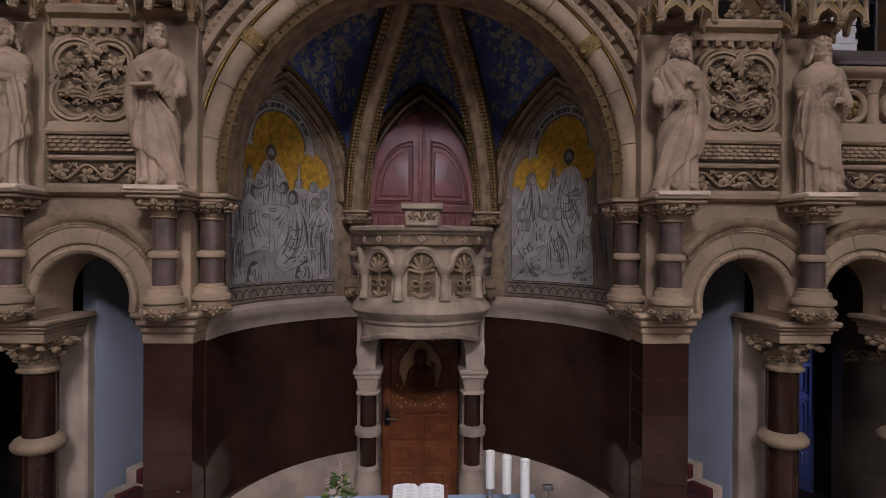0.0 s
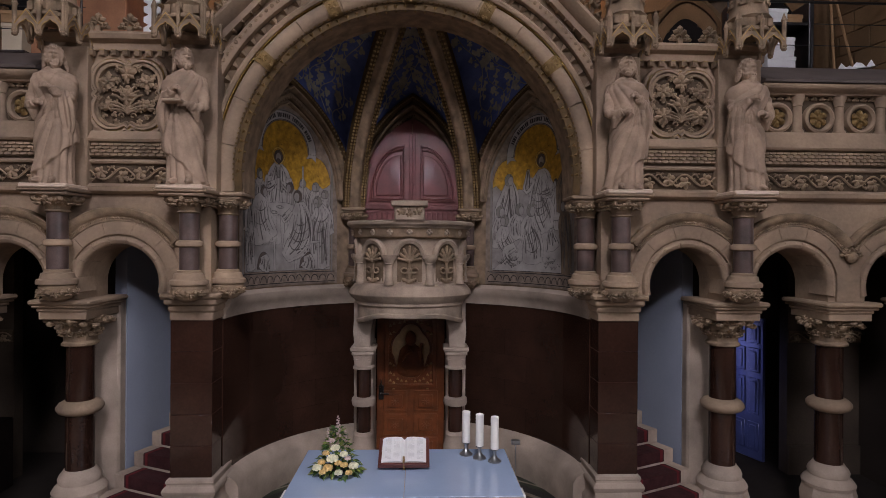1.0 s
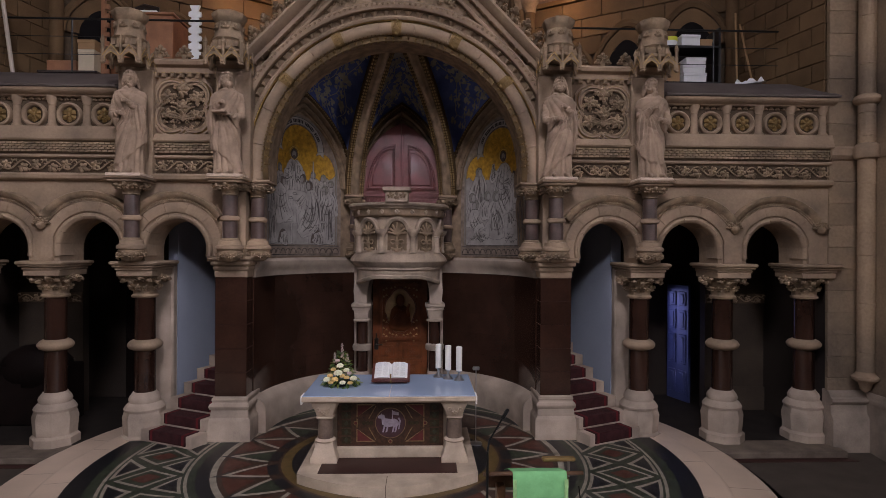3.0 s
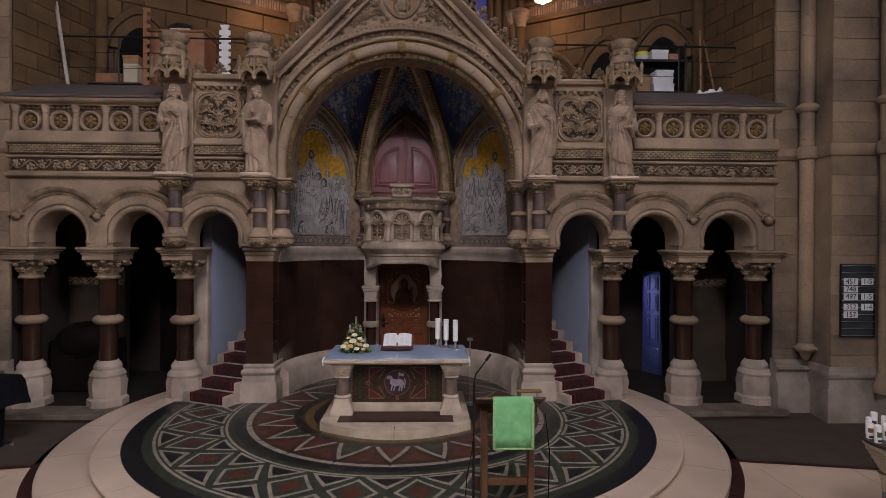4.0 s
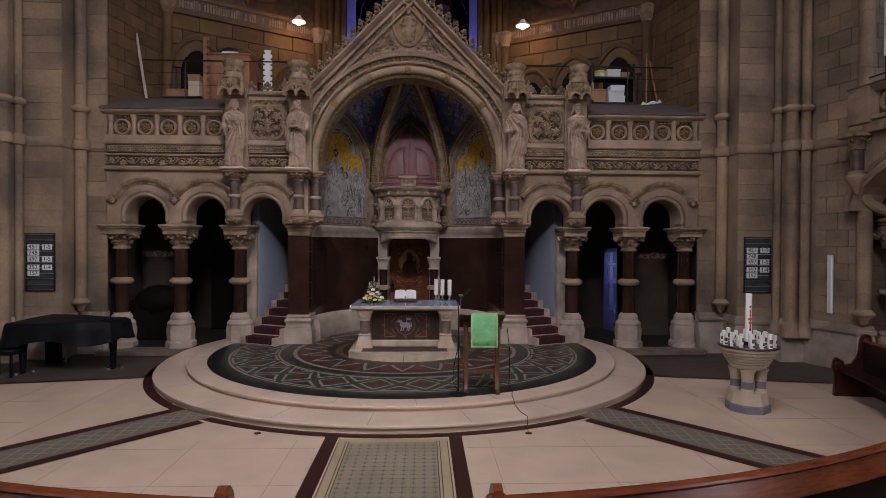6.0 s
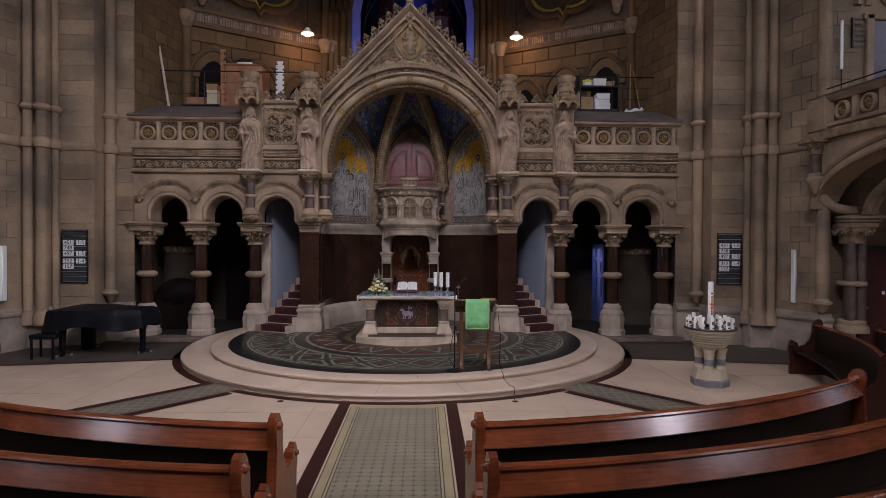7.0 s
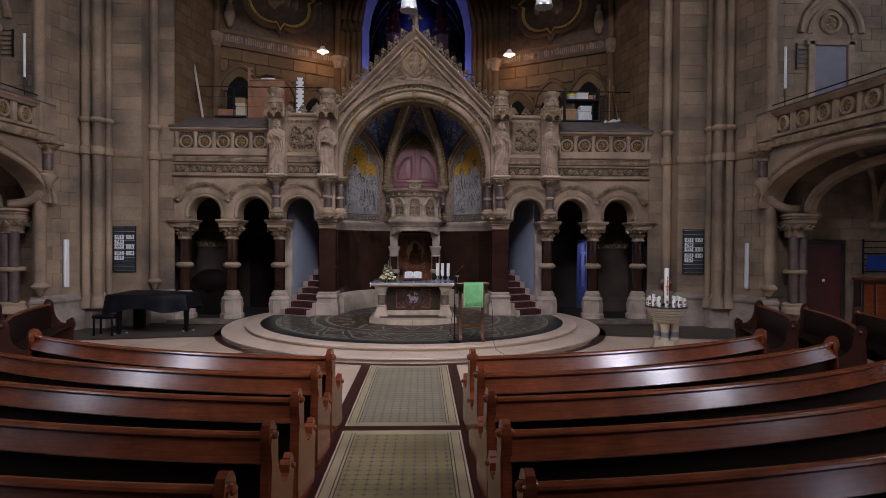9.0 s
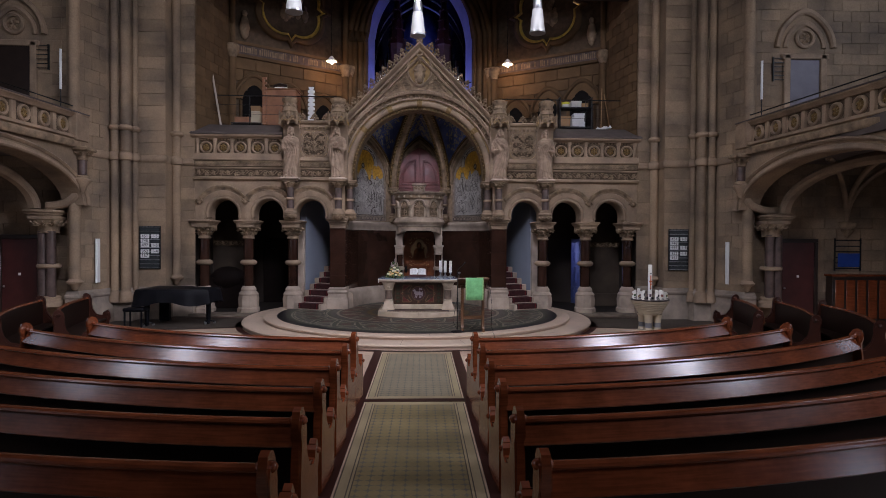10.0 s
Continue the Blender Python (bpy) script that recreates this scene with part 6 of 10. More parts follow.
    for i in range(13):
        u0 = -0.90 + 0.139 * i
        wl.line([(u0 + 0.07 + 0.062 * math.cos(math.pi * k / 8), 3.08 + 0.09 * math.sin(math.pi * k / 8)) for k in range(9)], 0.012)
    wl.line([(-0.9, 3.21), (0.9, 3.21)], 0.012)
    wl.line([(-0.9, 3.06), (0.9, 3.06)], 0.012)
    wl.finish()

rd = thing("double_door", (0, 8.70, 3.4), "closed red-brown pointed double door with arched panels", "door")
HW, ZS, ZT = 0.88, 0.86, 2.24


def point_arch(w, zs, zt, n=14):
    """Half of a pointed outline from (w, zs) to (0, zt)."""
    h = (zt - zs) / w
    c = (h * h - 1) / 2
    return [(w * (1 - i / n), zs + w * math.sqrt(max(0, (1 + c) ** 2 - (1 - i / n + c) ** 2))) for i in range(n + 1)]


for s in SIDES:
    pts = [(0.006, 0), (HW, 0)] + point_arch(HW, ZS, ZT)[:-1] + [(0.006, ZT - 0.01)]
    leafm = M().prism(pts, lambda u, v, w: (u, w, v), 0.05).done("door_leaf", REDWOOD, rd, s=s)
    # arched panel with raised rim, half of a pointed outline
    o = [(0.13, 0.93), (0.66, 0.93)] + [(0.13 + 0.53 * math.cos(math.pi / 2 * i / 12) ** 0.9, 0.93 + 0.86 * math.sin(math.pi / 2 * i / 12)) for i in range(1, 12)] + [(0.13, 1.79)]
    cx, cz = 0.33, 1.22
    n = len(o)
    m = M()
    vs = []
    for k, d in ((1.06, -0.001), (1.05, -0.03), (1.0, -0.035), (0.97, -0.012), (0.93, -0.03), (0.89, -0.03), (0.86, -0.001)):
        vs += [(cx + (x - cx) * k, d, cz + (z - cz) * k) for x, z in o]
    m.add(vs, [(j * n + i, j * n + (i + 1) % n, (j + 1) * n + (i + 1) % n, (j + 1) * n + i) for j in range(6) for i in range(n)])
    m.done("panel_mould", REDWOOD, leafm, s=s)
    m = M()
    m.add([(cx + (x - cx) * k, d, cz + (z - cz) * k) for k, d in ((0.76, -0.002), (0.70, -0.022), (0.05, -0.024)) for x, z in o], [(j * n + i, j * n + (i + 1) % n, (j + 1) * n + (i + 1) % n, (j + 1) * n + i) for j in range(2) for i in range(n)])
    m.done("raised_panel", REDWOOD, leafm, s=s)
    for i in range(9):
        x = 0.09 + 0.078 * i
        M().box(x, x + 0.066, -0.02, 0.0, 0.20, 0.74, 0.008).done("lower_board", REDWOOD, leafm, s=s)
    M().box(0.06, 0.82, -0.028, 0, 0.78, 0.86, 0.008).done("mid_rail", REDWOOD, leafm, s=s)
    M().box(0.0, 0.05, -0.03, 0, 0.1, 2.0, 0.008).done("meeting_stile", REDWOOD, leafm, s=s)
    m = M()
    m.tube([(0.79, -0.02, 1.12), (0.80, -0.035, 1.0), (0.79, -0.02, 0.88)], 0.013, 6)
    m.tube([(0.80, -0.02, 1.0), (0.72, -0.02, 1.0)], 0.008, 5)
    m.done("hinge", IRON, leafm, s=s)

# painted vines and beads of the vault
VINE = material("dull_gilt_vine_paint", (0.30, 0.29, 0.24), 0.7, var=0.3, scale=6, bump=0.05)
rnd = random.Random(4)
for bi, (d0, d1) in enumerate(BAYS):
    half = radians((d1 - d0) / 2) * APSE_R
    sharp_h = 1.72 / half
    m = M()

    def vp(t, q, lift=0.012):
        deg = (d0 + d1) / 2 + t * (d1 - d0) / 2
        za = WALL_Z + half * bay_rise(t, sharp_h)
        return Vector(apse_point(deg, 0.02 + (APSE_R - 0.02) * vault_in(q) - lift * 0.8, za + (CROWN_Z - za) * q - lift * 0.8))

    def sprig(t, q, size, an, lobes):
        p = vp(t, q)
        a = (vp(t + 0.01, q) - p).normalized()
        b = (vp(t, q + 0.01) - p).normalized()
        n_ = a.cross(b)
        if n_.dot(Vector((0, 5.5, 4)) - p) < 0:
            n_ = -n_
        m.leaf(p, a * math.cos(an) + b * math.sin(an), b * math.cos(an) - a * math.sin(an), n_, size, lobes, 0.04)

    # two mirrored stems with side shoots, leaves and flowers
    for sx in (-1, 1):
        for k in range(4):
            base = sx * (0.12 + 0.22 * k)
            stem = [(base * (1 - 0.3 * i / 20) + sx * 0.08 * math.sin(i * 0.55 + k * 1.3), 0.10 + 0.66 * i / 20) for i in range(21)]
            m.tube([vp(t, q, 0.006) for t, q in stem], 0.008, 3)
            for i in range(2, 21, 2):
                t, q = stem[i]
                side = 1 if i % 4 else -1
                t2, q2 = t + side * 0.085, q + 0.022
                if abs(t2) < 0.9:
                    m.tube([vp(t, q, 0.006), vp(t + side * 0.05, q + 0.004, 0.006), vp(t2, q2, 0.006)], 0.007, 3)
                    sprig(t2, q2, rnd.choice((0.06, 0.072, 0.085)), -side * 1.1 + rnd.uniform(-0.3, 0.3), 3 if i % 6 else 6)
                    sprig(t + side * 0.05, q - 0.018, 0.055, -side * 2.0, 3)
    m.done("painted_vine", VINE, niche, "dull gilt painted vine")
    m = M()
    for i in range(64):
        t = -0.98 + 1.96 * i / 63
        for up in (0.025, -0.03):
            h2 = half - (0.05 - up) * 0.6
            deg = (d0 + d1) / 2 + t * math.degrees(h2 / APSE_R)
            m.blob(apse_point(deg, APSE_R - 0.105, WALL_Z + h2 * bay_rise(t, sharp_h) + up - 0.01), 0.016, 5, 3)
    m.done("gilt_bead_row", BEADGILT, niche)
    # leaf teeth inside the pointed arch
    m = M()
    for i in range(40):
        t = -0.97 + 1.94 * i / 39
        h2 = half - 0.18
        deg = (d0 + d1) / 2 + t * math.degrees(h2 / APSE_R)
        m.blob(apse_point(deg, APSE_R - 0.10, WALL_Z + h2 * bay_rise(t, sharp_h) + 0.01), (0.022, 0.022, 0.022), 4, 3)
    m.done("leaf_teeth", CARVED, niche)

# ---------- pulpit detail ----------


def pul(deg, r, z):
    a = radians(deg)
    if r != 1:
        r *= 0.9
    return Vector((r * math.cos(a), r * math.sin(a), z))


for k in range(-2, 3):
    mid = -90 + 40 * k
    fr, hw = [], 12.5
    for i in range(21):
        a = math.pi * i / 20
        deg = mid + hw * math.cos(a)
        z = 3.26 + 0.175 * math.sin(a)
        inn = pul(deg, 1, 0)
        fr.append((pul(deg, 0.80, z), Vector((0, 0, 1)) * math.sin(a) + pul(deg + 90, 1, 0) * math.cos(a), inn))
    M().sweep(fr, [(-0.02, 0), (-0.02, 0.05), (0.02, 0.075), (0.05, 0.05), (0.05, 0)]).done("niche_arch", PULPITSTONE, pulpit)
    m = M()
    vs, fs = [], []
    for i in range(9):
        deg = mid - hw + 2 * hw * i / 8
        zt = 3.26 + 0.17 * math.sqrt(max(0, 1 - ((deg - mid) / hw) ** 2))
        vs += [pul(deg, 0.815, 2.92), pul(deg, 0.812, zt)]
    for i in range(8):
        fs.append((2 * i, 2 * i + 2, 2 * i + 3, 2 * i + 1))
    m.add(vs, fs)
    m.done("niche_ground", RECESSTONE, pulpit)
    m = M()
    out = pul(mid, 1, 0)
    tan = pul(mid + 90, 1, 0)
    up = Vector((0, 0, 1))
    # a fan of ribbed petals over two scrolls and a foot of leaves
    for j in range(7):
        a = radians(-78 + 26 * j)
        d = up * math.cos(a) + tan * math.sin(a)
        q = pul(mid, 0.83, 3.19)
        m.tube([q, q + d * 0.10 + out * 0.012, q + d * (0.185 - 0.045 * abs(math.sin(a)))], 0.019, 6)
        e = q + d * (0.185 - 0.045 * abs(math.sin(a))) + out * 0.008
        m.blob(e, (0.019, 0.019, 0.019), 6, 4)
    m.tube([pul(mid, 0.832, z) for z in (2.90, 3.0, 3.1, 3.2)], 0.02, 6)
    m.blob(pul(mid, 0.832, 3.19), (0.035, 0.035, 0.035), 10, 6)
    for sx in (-1, 1):
        m.tube([pul(mid, 0.832, 2.94)] + [pul(mid, 0.84, 3.07) + tan * sx * (0.065 + 0.045 * math.cos(2.6 + 0.75 * j)) + up * 0.05 * math.sin(2.6 + 0.75 * j) * (1 - 0.06 * j) for j in range(9)], 0.014, 6)
        for j in range(3):
            m.blob(pul(mid, 0.832, 2.93 + 0.012 * j) + tan * sx * (0.025 + 0.028 * j), (0.024, 0.024, 0.03 - 0.004 * j), 8, 5)
    mod = m.done("niche_carving", CARVED, pulpit).modifiers.new("one_skin", "REMESH")
    mod.mode, mod.voxel_size, mod.use_smooth_shade = "VOXEL", 0.005, True
for k in range(-3, 3):
    p = pul(-70 + 40 * k, 0.85, 0)
    m = M()
    m.lathe([(0.065, 2.88), (0.065, 2.91), (0.05, 2.95), (0.048, 3.14), (0.06, 3.15), (0.055, 3.165), (0.095, 3.22), (0.10, 3.235), (0.10, 3.27)], 12, p.x, p.y)
    for j in range(6):
        a = 2 * math.pi * j / 6
        m.leaf((p.x + 0.07 * math.cos(a), p.y + 0.07 * math.sin(a), 3.21), (-math.sin(a), math.cos(a), 0), (0, 0, 1), (math.cos(a), math.sin(a), 0), 0.035, 3, 0.5)
    m.done("colonnette", PULPITSTONE, pulpit)
m = M()
for k in range(11):
    p = pul(-180 + 18 * k, 0.895, 3.56)
    o = pul(-180 + 18 * k, 1, 0)
    M().leaf(p, pul(-90 + 18 * k, 1, 0), Vector((0, 0, 1)), o, 0.045, 4, 0.7).done("cornice_flower", PULPITSTONE, pulpit)
m = M()
m.box(-0.23, 0.23, -0.99, -0.64, 3.88, 3.95, 0.012)
m.box(-0.19, 0.19, -0.94, -0.66, 3.70, 3.88, 0.02)
m.done("book_rest", PULPITSTONE, pulpit, "pale stone book rest")
m = M()
for dx, dz, r in ((-0.10, 3.80, 0.075), (0.10, 3.80, 0.075), (0, 3.77, 0.06), (0, 3.84, 0.04)):
    m.leaf((dx, -0.945, dz), *XZ, r, 5, 0.5)
m.done("rest_carving", CARVED, pulpit, sharp=80)
# supports below
for s in SIDES:
    pts = [(0.55, 1.98), (0.76, 1.98), (0.78, 2.20), (0.77, 2.36), (0.77, 2.62), (0.30, 2.62), (0.34, 2.56), (0.44, 2.48), (0.51, 2.36), (0.54, 2.22)]
    M().prism(pts, lambda u, v, w: (u, -0.16 + w, v), 0.9).done("corbel", LIME, pulpit, s=s)
    M().box(0.53, 0.80, 0.14, 0.75, 0, 1.98, 0.02).done("side_pier", LIME, pulpit, s=s)
    m = M()
    m.lathe([(0.19, 0), (0.19, 0.36), (0.16, 0.42), (0.17, 0.58), (0.13, 0.70), (0.14, 0.74), (0.12, 0.78)], 16, 0.645, 0.0)
    m.done("shaft_base", LIME, pulpit, s=s)
    M().lathe([(0.10, 0.77), (0.10, 1.15)], 16, 0.645, 0.0).done("lower_shaft", GRANITE, pulpit, s=s)
    M().lathe([(0.10, 1.14), (0.16, 1.155), (0.17, 1.20), (0.16, 1.25), (0.10, 1.27)], 16, 0.645, 0.0).done("shaft_ring", LIME, pulpit, s=s)
    M().lathe([(0.10, 1.26), (0.10, 1.68)], 16, 0.645, 0.0).done("upper_shaft", GRANITE, pulpit, s=s)
    m = M()
    m.lathe([(0.10, 1.66), (0.15, 1.67), (0.15, 1.69), (0.12, 1.71), (0.14, 1.80), (0.155, 1.88)], 16, 0.645, 0.0, sq=0.5)
    for q in range(4):
        g = math.pi / 2 * q + math.pi / 4
        m.leaf((0.645 + 0.145 * math.cos(g), 0.145 * math.sin(g), 1.80), (-math.sin(g), math.cos(g), 0), (0, 0, 1), (math.cos(g), math.sin(g), 0), 0.06, 3, 0.3)
    m.box(0.49, 0.80, -0.165, 0.2, 1.87, 1.92, 0.01)
    m.box(0.47, 0.82, -0.185, 0.2, 1.92, 1.985, 0.015)
    m.done("shaft_capital", LIME, pulpit, s=s)
wd = thing("carved_door", (0, 8.42, PLAT_Z), "carved brown oak door below the pulpit, gilt tracery", "door")
M().box(-0.52, 0.52, 0, 0.06, 0, 2.42, 0.005).done("door_board", DOORWOOD, wd)
for r in range(3):
    for s in SIDES:
        z = 0.12 + 0.36 * r
        m = M()
        m.box(0.05, 0.42, -0.02, 0.0, z, z + 0.32, 0.012)
        m.box(0.12, 0.35, -0.045, -0.02, z + 0.06, z + 0.26, 0.02)
        rosette(m, 0.235, -0.046, z + 0.16, 0.07, 8, 0.25)
        m.done("panel", DOORWOOD, wd, s=s)
m = M()
for s in SIDES:
    m.box(*sorted((s * 0.335, s * 0.40)), -0.03, 0, 1.22, 2.30, 0.006)
m.box(-0.40, 0.40, -0.03, 0, 1.20, 1.26, 0.006)
m.box(-0.40, 0.40, -0.03, 0, 2.24, 2.30, 0.006)
m.done("panel_frame", DOORWOOD, wd)
PALEWOOD = material("pale_carved_wood", (0.42, 0.27, 0.13), 0.5, var=0.25, scale=9, bump=0.15)
# pale lobed panel round the carved figure shape
out = []
for i in range(48):
    a = 2 * math.pi * i / 48
    r = 0.245 + 0.035 * abs(math.cos(2 * a)) if math.sin(a) > -0.2 else 0.255
    out.append((r * math.cos(a) * 1.02, 1.80 + r * math.sin(a) * (1.35 if math.sin(a) > 0 else 1.75)))
M().prism(out, lambda u, v, w: (u, -0.012 + w, v), 0.012).done("pale_panel", PALEWOOD, wd, "pale carved lobed panel")
m = M()
m.add([(u * k, y, 1.75 + (v - 1.75) * k) for k, y in ((1.0, -0.012), (1.02, -0.03), (1.06, -0.03), (1.08, -0.002)) for u, v in out], [(j * 48 + i, j * 48 + (i + 1) % 48, (j + 1) * 48 + (i + 1) % 48, (j + 1) * 48 + i) for j in range(3) for i in range(48)])
m.done("panel_rim", DOORWOOD, wd)
m = M()
m.blob((0, -0.02, 1.63), (0.20, 0.05, 0.26), 16, 10, 0.06, 3)
m.blob((0, -0.02, 1.50), (0.23, 0.04, 0.14), 14, 8, 0.05, 1)
m.blob((0, -0.03, 1.96), (0.085, 0.05, 0.12), 12, 8)
m.tube([(-0.15, -0.05, 1.62), (-0.08, -0.07, 1.72), (0.02, -0.07, 1.78)], 0.03, 6)
m.tube([(0.16, -0.05, 1.62), (0.14, -0.07, 1.78), (0.17, -0.06, 1.90)], 0.028, 6)
m.done("carved_boss", DOORWOOD, wd)
m = M()
for s in SIDES:
    for k in range(9):
        a = radians(-62 + 15 * k)
        z = 1.74 + 0.60 * math.sin(a)
        x = 0.315
        if abs(z - 1.78) > 0.20:
            m.leaf((s * x, -0.012, z), *XZ, 0.032, 3, 0.3)
            m.leaf((s * (x - 0.055), -0.012, z + 0.03 * (1 if z > 1.8 else -1)), *XZ, 0.03, 3, 0.3)
    for x, z in ((0.10, 2.21), (0.17, 2.19), (0.14, 1.30), (0.2, 1.33), (0.07, 1.29)):
        m.leaf((s * x, -0.012, z), *XZ, 0.03, 3, 0.3)
m.done("pale_tracery", PALEWOOD, wd, "pale pierced tracery")
m = M().box(-0.49, -0.41, -0.03, 0, 1.02, 1.24, 0.01)
m.tube([(-0.45, -0.03, 1.12), (-0.45, -0.07, 1.12), (-0.33, -0.07, 1.12)], 0.013, 6)
m.tube([(-0.45, -0.03, 1.20), (-0.45, -0.05, 1.28), (-0.45, -0.03, 1.33)], 0.012, 6)
m.done("door_handle", IRON, wd)

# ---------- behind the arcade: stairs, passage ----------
# The passage's shade is put into the colour of its inner wall.
PASSAGESTONE = material("shade_dark_passage_stone", (0.06, 0.044, 0.032), 0.9, var=0.35, scale=1.5, bump=0.2)
THRESH = material("worn_brown_grey_threshold", (0.155, 0.12, 0.092), 0.7, var=0.3, scale=4, bump=0.15)
# Wood and floor in the passage: its gloom darkens their base colours.
BLACKWOOD = material("gloom_black_wood", (0.01, 0.006, 0.005), 0.7, spec=0.1, var=0.3, scale=4, bump=0.05)
DARKFLOOR = material("shade_dark_passage_floor", (0.022, 0.017, 0.014), 0.7, var=0.3, scale=3, bump=0.05)
for s in SIDES:
    pas = structure(new("wall_passage"), "dark passage walls behind the arcade", "wall")
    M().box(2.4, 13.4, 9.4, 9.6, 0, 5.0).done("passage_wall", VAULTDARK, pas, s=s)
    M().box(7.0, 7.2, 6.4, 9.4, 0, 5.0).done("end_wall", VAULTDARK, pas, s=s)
    M().box(3.66, 3.98, 6.96, 7.25, 0, 2.9, 0.03).done("jamb", LIME, pas, "pale stone jamb", s=s)
    M().add([(3.64, 7.1, 0), (2.5, 9.38, 0), (2.5, 9.38, 4.7), (3.64, 7.1, 4.7), (3.84, 7.2, 0), (2.7, 9.48, 0), (2.7, 9.48, 4.7), (3.84, 7.2, 4.7)], [(0, 1, 2, 3), (4, 7, 6, 5), (0, 3, 7, 4), (1, 5, 6, 2), (3, 2, 6, 7)]).done("stair_wall", PLASTER, pas, "blue-grey plastered stair wall", s=s)
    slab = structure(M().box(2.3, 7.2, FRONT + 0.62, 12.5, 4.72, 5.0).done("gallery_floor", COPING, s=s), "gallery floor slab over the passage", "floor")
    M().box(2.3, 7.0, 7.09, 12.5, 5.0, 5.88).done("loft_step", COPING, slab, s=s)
    st = thing("staircase", (s * 3.84, 6.30, PLAT_Z), "narrow stone stair with dark red striped carpet", "staircase", "pulpit stairs", rz=s * 25)
    for k, w in enumerate((1.0, 0.97, 0.94, 0.9, 0.84, 0.74, 0.62)):
        y, z = 0.27 * k, 0.18 * k
        M().box(-w, 0.02, y, y + 0.31, z, z + 0.18, 0.008).done("step", LIME, st, s=s)
        M().box(max(-0.90, -w + 0.03), -0.15, y - 0.008, y + 0.27, z + 0.03, z + 0.188, 0.01).done("carpet_tread", CARPET, st, s=s)
        for x in (max(-0.84, -w + 0.09), -0.21):
            M().box(x - 0.03, x + 0.03, y - 0.011, y + 0.27, z + 0.03, z + 0.191, 0.01).done("carpet_stripe", CARPETRED, st, s=s)
    # threshold steps below the arcade columns
    stp = structure(M().box(4.55, 6.95, 5.95, 9.4, 0.0, 0.10, 0.012).done("threshold_step", THRESH, s=s), "worn pale stone threshold step", "step")
    M().box(4.5, 7.0, 5.80, 5.94, 0.0, 0.008).done("dark_border", DARKSTRIP, stp, s=s)
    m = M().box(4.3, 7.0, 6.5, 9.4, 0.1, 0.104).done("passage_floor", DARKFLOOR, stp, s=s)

# open door with blue daylight on one side, closed door with a switch on the other
BLUEDOOR = material("blue_grey_painted_door", (0.07, 0.09, 0.22), 0.32, var=0.15, scale=4, bump=0.05)
dr = thing("passage_door", (5.36, 8.7, 0.104), "open panelled door lit by blue daylight", "door")
M().box(0, 0.62, -0.03, 0.03, 0, 2.35, 0.006).done("door_leaf", BLUEDOOR, dr)
for r, (z0, z1) in enumerate(((0.15, 0.62), (0.75, 1.35), (1.45, 1.85), (1.93, 2.22))):
    for x in (0.06, 0.34):
        m = M().box(x, x + 0.22, -0.05, -0.03, z0, z1, 0.01)
        m.box(x + 0.05, x + 0.17, -0.065, -0.05, z0 + 0.05, z1 - 0.05, 0.012)
        m.done("door_panel", BLUEDOOR, dr)
dr.matrix_basis = pose(5.60, 9.33, 0.104, 0, 0, -73)
dd = thing("dark_door", (-5.0, 9.36, 0.104), "closed dark wooden passage door", "door")
M().box(-0.6, 0.6, -0.06, 0, 0, 2.3, 0.01).done("door_leaf", BLACKWOOD, dd)
M().box(0.35, 0.43, -0.09, -0.06, 1.15, 1.23, 0.004).done("label_plate", PAPER, dd, "small white notice")
lamp("door_daylight", "AREA", look((5.05, 9.36, 1.4), (5.72, 8.92, 1.2)), 2.4, (0.36, 0.45, 1.0), 0.3, 1.9, spread=80)

for s in SIDES:
    iw = structure(M().box(5.85, 7.0, 8.25, 8.45, 0.1, 4.7).done("wall_inner", PASSAGESTONE, s=s), "stone wall behind the arcade with a carved band", "wall")
    M().box(5.85, 7.0, 8.22, 8.25, 2.15, 2.33).done("carved_band", SHADE, iw, s=s)
    m = M()
    vine(m, 5.86, 6.98, 8.225, 2.16, 2.32)
    m.done("band_vine", CARVED, iw, s=s)
    M().box(5.85, 7.0, 8.20, 8.25, 0.1, 0.55, 0.01).done("dado", PASSAGESTONE, iw, s=s)
# old harmonium in the passage
hm = thing("harmonium", (-6.3, 7.75, 0.104), "dark wooden covered harmonium in the passage", "harmonium")
M().box(-0.6, 0.6, -0.3, 0.3, 0, 1.0, 0.02).done("case", BLACKWOOD, hm)
M().blob((0.0, -0.05, 0.95), (0.62, 0.36, 0.42), 14, 8, 0.06, 2).done("cover", BLACKWOOD, hm, "black cloth cover")

